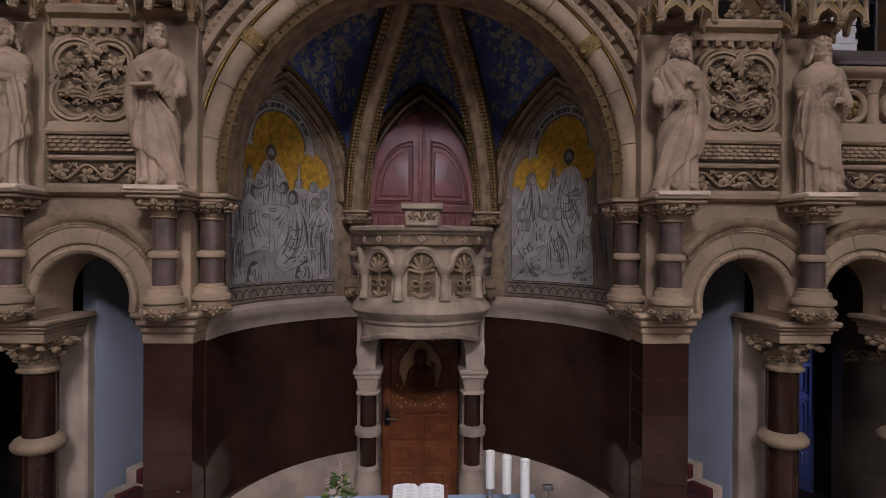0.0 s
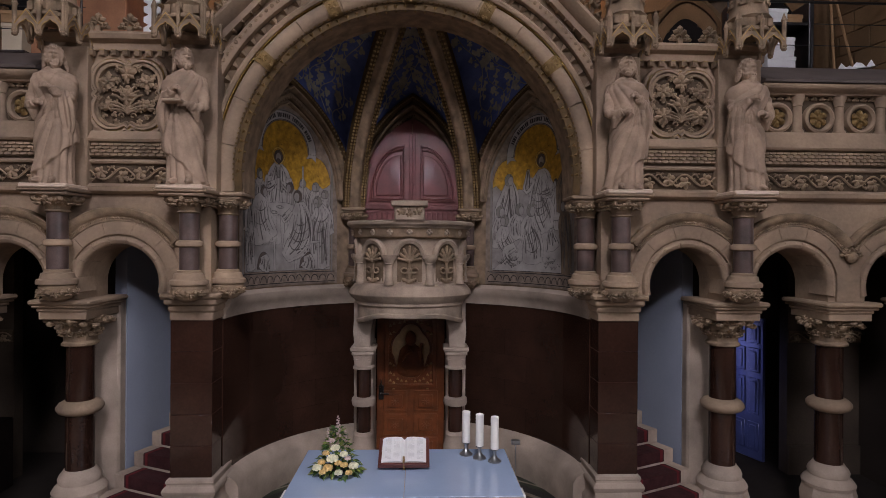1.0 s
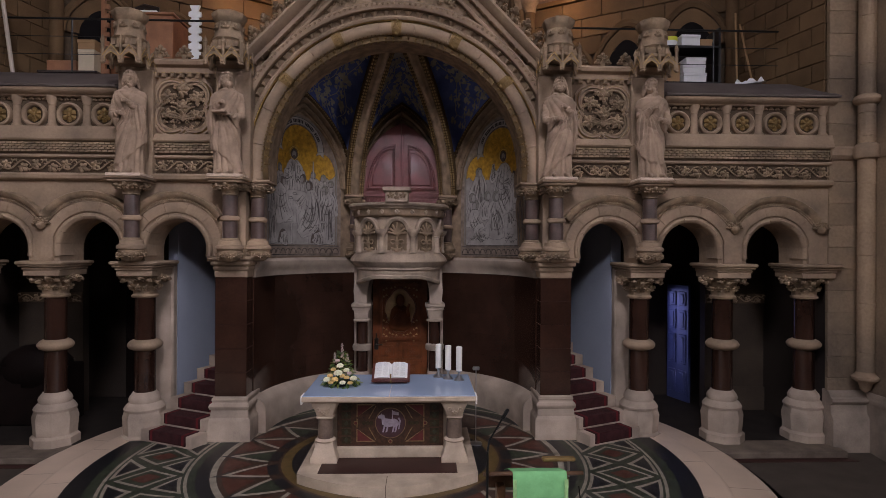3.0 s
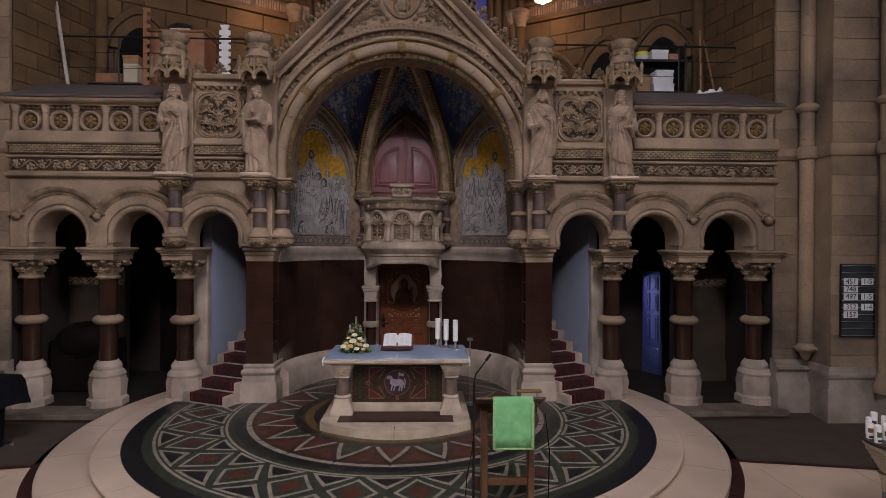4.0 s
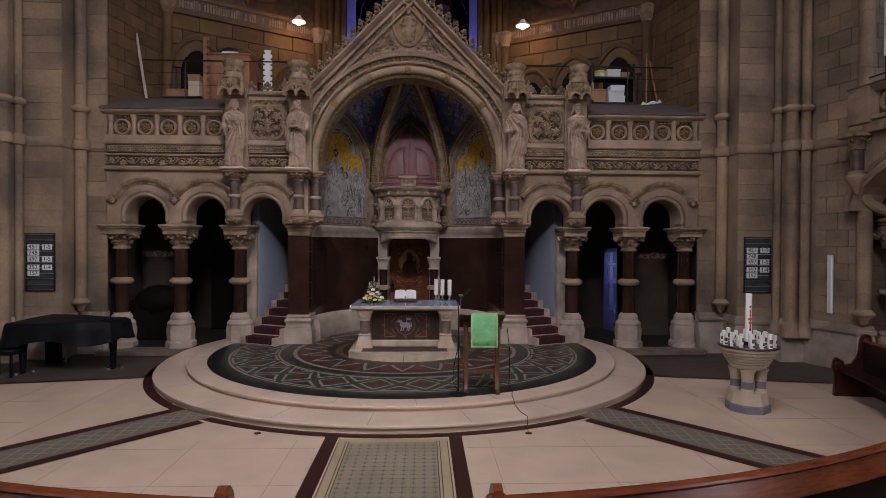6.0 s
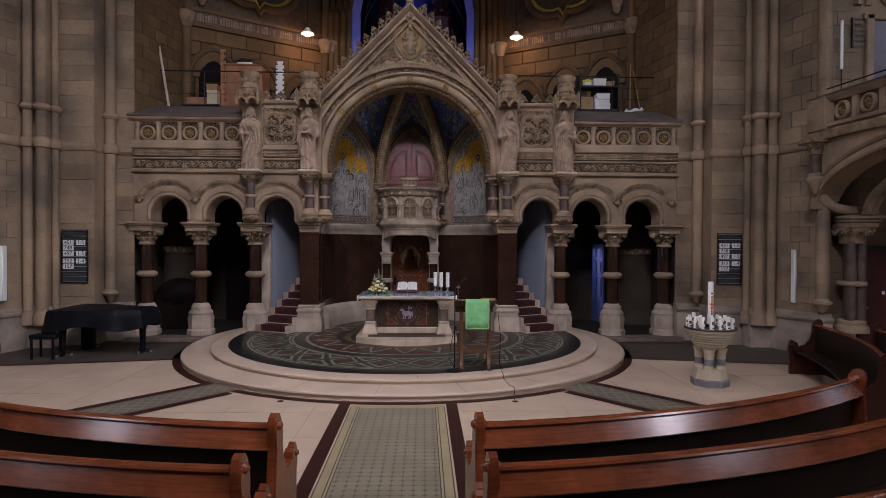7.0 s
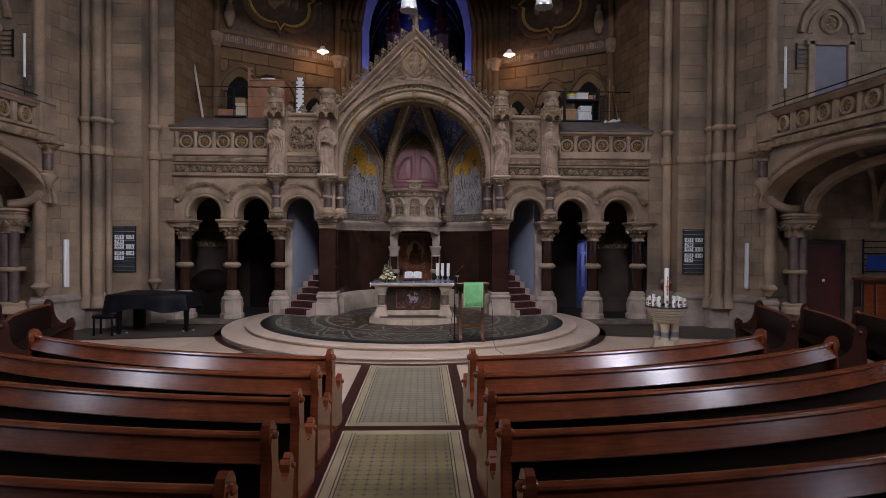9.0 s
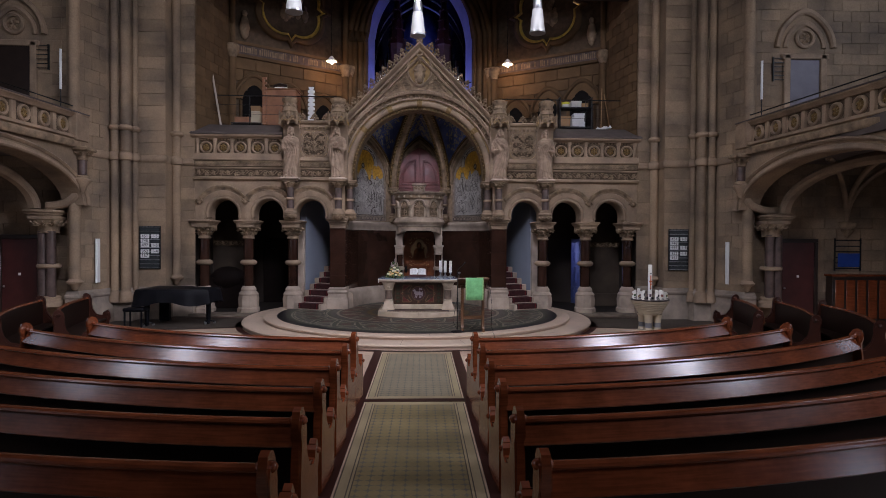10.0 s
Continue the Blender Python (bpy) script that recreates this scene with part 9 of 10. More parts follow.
for x, y in ((-1.84, 0.68), (1.82, 0.62), (-4.31, 2.87), (4.2, 2.8)):
    fd = M().lathe([(0.05, 0.0), (0.05, 0.006), (0.04, 0.009), (0.0, 0.009)], 16).done("floor_outlet", DARKSTRIP, loc=(x, y, 0.0))
    tagged(fd, "round dark metal floor outlet cover", "floor outlet", "floor outlets")
# joints of the cream floor slabs
m = M()
for k in range(-9, 10):
    if abs(k) > 0:
        m.box(k * 1.25 - 0.002, k * 1.25 + 0.002, -3.6, 0.4 if abs(k) < 3 else 3.6, 0.0, 0.0022)
for k in range(-2, 4):
    y = k * 1.1 - 1
    for s in SIDES:
        x0 = 0.95 if y < 0.3 else 5.3
        m.box(*sorted((s * x0, s * 11)), y - 0.002, y + 0.002, 0.0, 0.0022)
m.done("slab_joints", material("fine_pale_joint", (0.36, 0.25, 0.175), 0.6, var=0.1), floor, smooth=False)

# ---------- altar ----------
altar = thing("altar", (0, 5.55, PLAT_Z), "pale stone altar with mosaic lamb front and marble legs", "altar")
pts = [(-1.14, -0.90)] + [(-1.14 + 2.28 * i / 24, -0.90 - 0.46 * math.sin(math.pi * i / 24) ** 0.9) for i in range(1, 24)] + [(1.14, -0.90), (1.14, 0.9), (-1.14, 0.9)]
m = M().prism(pts, lambda u, v, w: (u, v, 0.13 - w), 0.13)
m.done("step", ALTARSTONE, altar)
M().box(-0.004, 0.004, -1.364, -1.02, 0.01, 0.132).done("step_joint", material("altar_joint", (0.14, 0.10, 0.07), 0.9), altar)
M().box(-0.88, 0.88, -0.93, -0.35, 0.13, 0.134).done("kneeler_mat", DARKSTRIP, altar, "dark mat")
M().box(-0.72, 0.72, -0.40, 0.45, 0.13, 0.27, 0.012).done("plinth_course", ALTARSTONE, altar)
M().box(-0.97, 0.97, -0.05, 0.42, 0.13, 0.94, 0.01).done("core", ALTARSTONE, altar)
for s in SIDES:
    m = M()
    m.lathe([(0.245, 0.13), (0.245, 0.20), (0.215, 0.24), (0.17, 0.34), (0.16, 0.38)], 4, 0.86, -0.42, a0=45, a1=405)
    m.lathe([(0.13, 0.38), (0.14, 0.40), (0.105, 0.43)], 16, 0.86, -0.42)
    m.done("leg_base", ALTARSTONE, altar, s=s)
    M().lathe([(0.105, 0.42), (0.10, 0.70)], 20, 0.86, -0.42).done("leg_shaft", material("brown_veined_marble", (0.17, 0.12, 0.09), 0.3, var=0.4, scale=7, bump=0.03) if s > 0 else bpy.data.materials["brown_veined_marble"], altar, s=s)
    m = M()
    m.lathe([(0.10, 0.69), (0.125, 0.71), (0.115, 0.73), (0.14, 0.80), (0.18, 0.885), (0.185, 0.93)], 16, 0.86, -0.42, sq=0.5)
    for dx in (-0.07, 0.07):
        m.tube([(0.86 + dx + 0.035 * (1 - 0.09 * i) * math.cos(i * 0.8), -0.585, 0.83 + 0.035 * (1 - 0.09 * i) * math.sin(i * 0.8)) for i in range(9)], 0.008, 5)
    m.leaf((0.86, -0.56, 0.78), *XZ, 0.06, 5, 0.4)
    m.done("leg_capital", ALTARSTONE, altar, s=s)
m = M()
m.box(-1.06, 1.06, -0.60, 0.58, 0.925, 0.955, 0.012)
m.box(-1.145, 1.145, -0.66, 0.64, 0.95, 1.02, 0.014)
m.done("table_top", ALTARSTONE, altar)
FRONTAL = material("brown_gilt_mosaic", (0.055, 0.024, 0.012), 0.38, var=0.5, scale=26, bump=0.15, fine=120)
M().box(-0.72, 0.72, -0.33, -0.05, 0.27, 0.925, 0.005).done("front_panel", FRONTAL, altar)
FY = -0.333


def flat(pts, mat, name, lift, parent=altar):
    M().prism(pts, lambda u, v, w: (u, FY - lift - w, v), 0.002).done(name, mat, parent, smooth=False)


def circle_pts(cx, cz, r, n=32):
    return [(cx + r * math.cos(TAU * i / n), cz + r * math.sin(TAU * i / n)) for i in range(n)]


OLIVEM = material("dark_olive_mosaic", (0.03, 0.024, 0.008), 0.45, var=0.6, scale=30, bump=0.15)
CRIM = material("crimson_mosaic", (0.11, 0.018, 0.017), 0.45, var=0.3, scale=12, bump=0.1)
PLUM = material("dark_plum_mosaic", (0.06, 0.024, 0.028), 0.45, var=0.3, scale=12, bump=0.1)
GILTLINE = material("pale_gilt_mosaic_line", (0.22, 0.15, 0.075), 0.45, var=0.3, scale=30, bump=0.1)
for s in SIDES:
    # red corner fields with gilt edges, sloping towards the medallion
    for tz, bz in ((0.84, 0.66), (0.33, 0.51)):
        e = 0.014 if tz < 0.5 else -0.014
        flat([(s * 0.46, tz), (s * 0.20, tz), (s * 0.46, bz)], GILTLINE, "corner_line", 0.001)
        flat([(s * 0.446, tz + e), (s * 0.245, tz + e), (s * 0.446, bz - e * 0.8)], CRIM, "corner_field", 0.004)
        flat([(s * 0.30, bz + e), (s * 0.20, tz + e * 1.4), (s * 0.19, tz + e * 1.4), (s * 0.287, bz + e)], GILTLINE, "corner_stroke", 0.004)
    flat([(s * 0.446, 0.645), (s * 0.46, 0.645), (s * 0.46, 0.525), (s * 0.446, 0.525)], GILTLINE, "side_line", 0.001)
    for r, mat, lift in ((0.030, GILTLINE, 0.004), (0.020, CRIM, 0.007)):
        flat(circle_pts(s * 0.47, 0.585, r, 16), mat, "side_knot", lift)
    for k in range(5):
        z = 0.31 + 0.112 * k
        flat([(s * 0.535, z), (s * 0.66, z), (s * 0.66, z + 0.09), (s * 0.535, z + 0.09)], OLIVEM, "side_tile", 0.002)
        flat([(s * 0.5975, z + 0.008), (s * 0.63, z + 0.045), (s * 0.5975, z + 0.082), (s * 0.565, z + 0.045)], GREENM, "side_lozenge", 0.005)
    for k in range(3):
        flat(circle_pts(s * (0.26 + 0.05 * k), 0.585, 0.028, 12), OLIVEM, "field_leaf", 0.002)
flat(circle_pts(0, 0.335, 0.028, 16), GILTLINE, "lower_knot", 0.004)
flat(circle_pts(0, 0.335, 0.018, 16), CRIM, "lower_knot_field", 0.007)
flat(circle_pts(0, 0.585, 0.208), GILTLINE, "medallion_line", 0.003)
flat(circle_pts(0, 0.585, 0.199), PLUM, "medallion", 0.006)
WOOL = material("pale_violet_mosaic", (0.36, 0.31, 0.36), 0.5, var=0.2, scale=20, bump=0.1)
flat([(-0.115, 0.57), (-0.12, 0.62), (-0.10, 0.655), (-0.05, 0.645), (0.0, 0.64), (0.05, 0.645), (0.09, 0.63), (0.115, 0.595), (0.11, 0.555), (0.085, 0.53), (0.03, 0.54), (-0.02, 0.53), (-0.07, 0.535)], WOOL, "lamb_body", 0.009)
flat([(-0.175, 0.665), (-0.165, 0.685), (-0.13, 0.70), (-0.125, 0.715), (-0.11, 0.70), (-0.085, 0.695), (-0.075, 0.67), (-0.07, 0.63), (-0.115, 0.61), (-0.125, 0.645), (-0.16, 0.65)], WOOL, "lamb_head", 0.009)
for x in (-0.08, -0.035, 0.05, 0.085):
    flat([(x - 0.012, 0.55), (x + 0.012, 0.55), (x + 0.010 - 0.02, 0.46), (x - 0.012 - 0.02, 0.46)], WOOL, "lamb_leg", 0.009)
flat([(0.115, 0.66), (0.14, 0.62), (0.12, 0.50), (0.105, 0.50), (0.12, 0.61), (0.10, 0.65)], WOOL, "lamb_tail", 0.009)
flat([(0.02, 0.64), (0.03, 0.64), (0.03, 0.76), (0.02, 0.76)], WOOL, "banner_staff", 0.010)
flat([(0.03, 0.75), (0.11, 0.73), (0.11, 0.69), (0.03, 0.70)], WOOL, "banner", 0.010)

GLASSTOP = material("pale_blue_cloth_under_glass", (0.41, 0.53, 0.71), 0.12, var=0.05, scale=2, bump=0.0, coat=0.6)
cl = thing("altar_cover", (0, 5.55, PLAT_Z + 1.02), "pale blue altar cloth under glossy glass sheets", "altar cloth")
for x0, x1 in ((-1.13, -0.003), (0.003, 1.13)):
    M().box(x0, x1, -0.645, 0.625, 0.0, 0.012, 0.003).done("glass_sheet", GLASSTOP, cl)
for s in SIDES:
    M().box(1.13, 1.15, -0.655, -0.45, -0.10, 0.01, 0.004).done("cloth_corner", WAX, cl, "white cloth corner", s=s)
AZ = PLAT_Z + 1.033
bk = thing("open_bible", (-0.02, 5.62, AZ), "large open bible on a red-brown book stand", "book")
rot = Matrix.Rotation(radians(28), 4, "X")
TRAY = material("red_brown_leather", (0.13, 0.035, 0.025), 0.45, var=0.2)
M().box(-0.23, 0.23, -0.02, 0.26, 0.0, 0.035, 0.006).done("stand_base", TRAY, bk)
b_ = M().box(-0.27, 0.27, -0.06, 0.34, -0.012, 0.012, 0.006)
b_.v = [tuple(rot @ Vector(v) + Vector((0, -0.04, 0.065))) for v in b_.v]
b_.done("stand_board", TRAY, bk)
b_ = M().box(-0.25, 0.25, -0.06, -0.03, 0.012, 0.045, 0.006)
b_.v = [tuple(rot @ Vector(v) + Vector((0, -0.04, 0.065))) for v in b_.v]
b_.done("stand_lip", TRAY, bk)
for s in SIDES:
    pr = [(0.0, 0.012), (0.03, 0.055), (0.10, 0.062), (0.20, 0.05), (0.235, 0.028), (0.235, 0.014)]
    m = M().prism(pr, lambda u, v, w: tuple(rot @ Vector((u, -0.025 + w, v)) + Vector((0, -0.04, 0.065))), 0.33)
    pg = m.done("page_block", PAPER, bk, s=s)
    m = M()
    for col in (0.045, 0.135):
        for k in range(19):
            w = 0.065 if k % 6 else 0.04
            z0 = 0.0645 if col < 0.1 else 0.0595
            m.add([tuple(rot @ Vector((x, y, z0 - 0.04 * max(0, x - 0.10) ** 1.0)) + Vector((0, -0.04, 0.065))) for x, y in ((col, 0.005 + 0.0155 * k), (col + w, 0.005 + 0.0155 * k), (col + w, 0.011 + 0.0155 * k), (col, 0.011 + 0.0155 * k))], [(0, 1, 2, 3)])
    m.done("print", material("grey_print", (0.62, 0.62, 0.6), 0.8, var=0.05) if s > 0 else bpy.data.materials["grey_print"], bk, s=s)
m = M().tube([(0.0, -0.06, 0.14), (0.0, -0.095, 0.08), (0.005, -0.11, 0.02)], 0.012, 6)
m.done("ribbon", GILTSTONE, bk, "pale gold ribbon")

cdl = thing("altar_candle", (0, 0, 0), "white pillar candle on a flared pewter holder", "candle", "altar candles")
M().lathe([(0.0, 0), (0.075, 0), (0.075, 0.012), (0.05, 0.03), (0.022, 0.06), (0.017, 0.10), (0.03, 0.125), (0.045, 0.13), (0.0, 0.131)], 20).done("holder", METAL, cdl)
M().lathe([(0.0, 0.14), (0.044, 0.14), (0.045, 0.485), (0.039, 0.49), (0.03, 0.478), (0.0, 0.475)], 20).done("candle", WAX, cdl)
M().tube([(0, 0, 0.362), (0.003, 0, 0.378)], 0.003, 5).done("wick", IRON, cdl)
for i, (x, y) in enumerate(((0.67, 6.0), (0.81, 5.88), (0.965, 5.78))):
    if i:
        copy_thing(cdl, pose(x, y, AZ, 0, 0, 40 * i))
cdl.matrix_basis = pose(0.67, 6.0, AZ)

fl = thing("flower_arrangement", (-0.71, 5.52, AZ), "triangular bouquet of white and pale yellow roses with leaves", "flowers")
LEAF = material("dark_green_leaf", (0.05, 0.11, 0.025), 0.45, var=0.4, scale=20)
LEAF2 = material("yellow_green_leaf", (0.20, 0.25, 0.05), 0.5, var=0.4, scale=20)
PEACH = material("pale_yellow_petal", (0.74, 0.50, 0.20), 0.6, var=0.2, scale=40)
CREAMP = material("cream_petal", (0.80, 0.77, 0.55), 0.6, var=0.15, scale=40)
PINKP = material("pale_pink_petal", (0.6, 0.45, 0.42), 0.6, var=0.2, scale=40)
rnd = random.Random(12)
M().lathe([(0.0, 0), (0.12, 0), (0.14, 0.05), (0.13, 0.06)], 16).done("bowl", IRON, fl)
for k in range(300):
    a, t = rnd.uniform(0, TAU), rnd.random() ** 1.3
    z = 0.01 + 0.44 * t
    r = (0.29 * (1 - t) ** 0.9 + 0.025) * (0.6 + 0.4 * rnd.random())
    d = Vector((math.cos(a), math.sin(a), rnd.uniform(-0.5, 0.5) + 0.9 * t)).normalized()
    u = d.cross(Vector((0, 0, 1))).normalized()
    w = u.cross(d)
    L_ = rnd.uniform(0.05, 0.09) * (1.25 if z < 0.1 else 1.0)
    p = Vector((r * 0.78 * math.cos(a), r * 0.78 * math.sin(a) * 0.85, z))
    wd_ = L_ * (0.30 if k % 3 else 0.16)
    tip = p + d * L_ - Vector((0, 0, 0.02 + 0.02 * (z < 0.1)))
    M().add([p, p + d * L_ * 0.4 + u * wd_ + w * 0.004, tip, p + d * L_ * 0.4 - u * wd_ + w * 0.004, p + d * L_ * 0.45 + w * 0.012], [(0, 1, 4), (1, 2, 4), (2, 3, 4), (3, 0, 4)]).done("leaf", LEAF if k % 5 < 3 else LEAF2, fl)


def rose(p, r, mat):
    m = M()
    m.blob(p, (r * 0.6, r * 0.6, r * 0.6), 8, 6)
    for ring_, n, rr in ((0, 5, 0.55), (1, 6, 0.9)):
        for i in range(n):
            a = TAU * i / n + ring_ * 0.5
            c = Vector(p) + Vector((math.cos(a), math.sin(a), 0.15 - 0.3 * ring_)) * r * rr * 0.75
            m.blob(c, (r * 0.42, r * 0.42, r * 0.5), 6, 4)
    m.done("rose", mat, fl)


for x, z, r, mat in ((0.0, 0.30, 0.034, CREAMP), (-0.02, 0.21, 0.042, CREAMP), (0.09, 0.24, 0.030, CREAMP), (-0.17, 0.12, 0.036, CREAMP), (0.19, 0.13, 0.036, CREAMP), (-0.06, 0.13, 0.036, PEACH), (-0.13, 0.17, 0.028, PEACH), (0.10, 0.15, 0.028, PEACH), (0.04, 0.17, 0.026, PEACH), (-0.09, 0.25, 0.026, PEACH), (0.05, 0.09, 0.03, CREAMP), (-0.04, 0.36, 0.024, PINKP), (0.13, 0.20, 0.024, PINKP), (-0.11, 0.09, 0.026, PEACH), (0.15, 0.08, 0.026, PEACH)):
    y = -math.sqrt(max(0.0, (0.29 * (1 - z / 0.46) + 0.03) ** 2 - (x * 0.9) ** 2)) * 0.85 - 0.02
    rose((x, y, z), r * 1.4, mat)
for x, z0, h in ((0.01, 0.38, 0.20), (-0.09, 0.31, 0.14), (0.08, 0.33, 0.10)):
    m = M()
    for i in range(16):
        t = i / 15
        m.blob((x + 0.02 * math.cos(i * 2.4) * (1 - t * 0.6), 0.02 * math.sin(i * 2.4) * (1 - t * 0.6), z0 + h * t), 0.014 * (1.1 - 0.5 * t), 5, 4)
    m.done("blossom_spike", PINKP, fl)

# ---------- lectern with green cloth, microphone stands ----------
LX, LY = 1.30, 1.95
OAK = material("brown_oak_lectern", (0.10, 0.045, 0.018), 0.42, var=0.35, scale=5, bump=0.08)
lc = thing("lectern", (LX, LY, PLAT_Z + 0.004), "brown oak lectern with sloping desk", "lectern")
for s in SIDES:
    M().box(*sorted((s * 0.21, s * 0.28)), -0.05, 0.05, 0.06, 1.08, 0.008).done("post", OAK, lc)
    m = M().prism([(-0.20, 0.0), (0.20, 0.0), (0.20, 0.05), (0.12, 0.07), (0.07, 0.16), (0.05, 0.3), (-0.05, 0.3), (-0.07, 0.16), (-0.12, 0.07), (-0.20, 0.05)], lambda u, v, w: (s * 0.245 - 0.03 + w, u, v), 0.06)
    m.done("foot", OAK, lc)
M().box(-0.21, 0.21, -0.02, 0.02, 0.28, 0.36, 0.006).done("cross_rail", OAK, lc)
dk = M().box(-0.36, 0.36, -0.25, 0.27, -0.015, 0.015, 0.006)
rt = Matrix.Rotation(radians(-22), 4, "X")
dk.v = [tuple(rt @ Vector(v) + Vector((0, 0, 1.16))) for v in dk.v]
dk.done("desk", OAK, lc)
M().box(-0.34, 0.34, 0.12, 0.16, 1.0, 1.12, 0.006).done("desk_rail", OAK, lc)
gc = thing("lectern_cloth", (LX + 0.02, LY, PLAT_Z + 1.2), "bright green lectern cloth with pale woven border", "cloth")
GREENC = material("bright_green_cloth", (0.16, 0.43, 0.18), 0.85, var=0.2, scale=9, bump=0.15, fine=150)
GREENB = material("pale_green_border", (0.26, 0.47, 0.20), 0.85, var=0.2, scale=30, bump=0.15)
fr = []
for i in range(15):
    x = -0.205 + 0.41 * i / 14
    fr.append((x, 0.008 * math.sin(i * 1.3)))
vs, fs = [], []
prof = [(0.22, -0.06), (0.0, 0.035), (-0.235, 0.10), (-0.262, 0.085), (-0.268, 0.0), (-0.27, -0.14), (-0.275, -0.27), (-0.275, -0.40)]
for x, dy in fr:
    for j, (y, z) in enumerate(prof):
        vs.append((x, y - (dy if j > 3 else 0), z - 0.045 + (0.0 if j > 2 else 0.02)))
for i in range(14):
    for j in range(7):
        fs.append((i * 8 + j, (i + 1) * 8 + j, (i + 1) * 8 + j + 1, i * 8 + j + 1))
m = M().add(vs, fs)
g_ = m.done("cloth", GREENC, gc)
sol = g_.modifiers.new("thick", "SOLIDIFY")
sol.thickness = 0.006
for x in (-0.195, 0.195):
    M().box(x - 0.014, x + 0.014, -0.288, -0.276, -0.43, 0.03, 0.003).done("border", GREENB, gc)
M().box(-0.205, 0.205, -0.286, -0.276, -0.447, -0.43, 0.002).done("hem", GREENB, gc)

ms = thing("microphone_stand", (0.93, 1.78, PLAT_Z + 0.004), "black microphone stand with gooseneck", "microphone stand")
M().lathe([(0.0, 0), (0.15, 0), (0.15, 0.02), (0.12, 0.035), (0.02, 0.05)], 20).done("base", IRON, ms)
M().tube([(0, 0, 0.04), (0, 0, 0.75)], 0.014, 8).done("lower_pole", IRON, ms)
M().tube([(0, 0, 0.74), (0, 0, 1.40)], 0.010, 8).done("upper_pole", IRON, ms)
M().lathe([(0.02, 0.72), (0.02, 0.80)], 10).done("clutch", IRON, ms)
M().tube([(0, 0, 1.40), (0.02, 0.05, 1.47), (0.10, 0.2, 1.52), (0.16, 0.3, 1.57)], 0.008, 6).done("gooseneck", IRON, ms)
M().tube([(0.16, 0.3, 1.57), (0.21, 0.38, 1.61)], 0.016, 8).done("microphone", IRON, ms)
m2 = thing("reading_lamp", (LX + 0.33, LY + 0.1, PLAT_Z + 1.1), "slim brass reading lamp on the lectern", "lamp")
M().tube([(0, 0, 0), (0.0, 0, 0.14)], 0.010, 6).done("stem", METAL, m2)
M().box(-0.22, 0.05, -0.03, 0.03, 0.13, 0.16, 0.008).done("lamp_head", GILTSTONE, m2)
cb = thing("cable", (0, 0, 0), "thin black cable lying over the steps", "cable")
M().tube([(1.74, 2.15, 1.2), (1.78, 2.1, 0.8), (1.76, 2.05, 0.3), (1.79, 1.9, 0.236), (1.75, 1.66, 0.234), (1.76, 1.545, 0.21), (1.77, 1.52, 0.135), (1.80, 1.14, 0.134), (1.86, 0.96, 0.132), (1.86, 0.905, 0.11), (1.85, 0.89, 0.02), (1.82, 0.67, 0.012)], 0.006, 5).done("lead", IRON, cb)
M().tube([(0.93, 1.78, 1.0), (0.86, 1.72, 0.7), (0.84, 1.72, 0.45), (0.92, 1.66, 0.3), (1.0, 1.9, 0.24)], 0.006, 5).done("lead", IRON, cb)
ms2 = thing("altar_microphone", (1.24, 6.05, PLAT_Z + 0.004), "thin grey microphone stand behind the altar", "microphone stand")
M().tube([(0, 0, 0), (0, 0, 1.12)], 0.008, 6).done("pole", METAL, ms2)
M().lathe([(0.0, 0), (0.1, 0), (0.1, 0.02), (0.02, 0.03)], 14).done("base", METAL, ms2)
M().box(-0.05, 0.05, -0.03, 0.03, 1.12, 1.17, 0.008).done("head", METAL, ms2)

# ---------- font with candles ----------
fo = thing("baptismal_font", (5.45, 1.68, 0), "round ribbed pale stone font on grouped columns", "font")
BLUESTONE = material("blue_grey_stone", (0.15, 0.15, 0.16), 0.6, var=0.2, scale=4)
BUFF = material("buff_limestone", (0.42, 0.345, 0.245), 0.7, var=0.12, scale=4, bump=0.12)
M().lathe([(0.0, 0), (0.32, 0), (0.32, 0.10), (0.30, 0.12)], 8, a0=12, a1=372).done("foot", BLUESTONE, fo)
M().lathe([(0.295, 0.12), (0.285, 0.16), (0.265, 0.24), (0.26, 0.30)], 8, a0=12, a1=372).done("base", BUFF, fo)
for k in range(4):
    a = radians(90 * k + 58)
    x, y = 0.17 * math.cos(a), 0.17 * math.sin(a)
    M().lathe([(0.10, 0.29), (0.085, 0.34), (0.085, 0.36)], 12, x, y).done("column_base", BUFF, fo)
    M().lathe([(0.078, 0.35), (0.078, 0.48)], 12, x, y).done("column_shaft", BLUESTONE, fo)
    M().lathe([(0.08, 0.47), (0.085, 0.49), (0.085, 0.56), (0.11, 0.64), (0.12, 0.66)], 12, x, y).done("column_capital", BUFF, fo)
M().lathe([(0.07, 0.29), (0.07, 0.66)], 12).done("centre_column", BUFF, fo)
prof = [(0.0, 0.65), (0.22, 0.65), (0.26, 0.68)]
for k in range(5):
    z, r = 0.70 + 0.045 * k, 0.26 + 0.026 * k
    prof += [(r, z), (r + 0.028, z + 0.012), (r + 0.03, z + 0.03), (r + 0.022, z + 0.042)]
prof += [(0.395, 0.93), (0.42, 0.95), (0.42, 0.985), (0.385, 0.99), (0.36, 0.96), (0.0, 0.94)]
M().lathe(prof, 40).done("bowl", BUFF, fo)
tr_ = M().lathe([(0.0, 0.0), (0.43, 0.0), (0.44, 0.015), (0.43, 0.03), (0.0, 0.03)], 40).done("candle_tray", DARKWOOD, loc=(5.45, 1.68, 0.985))
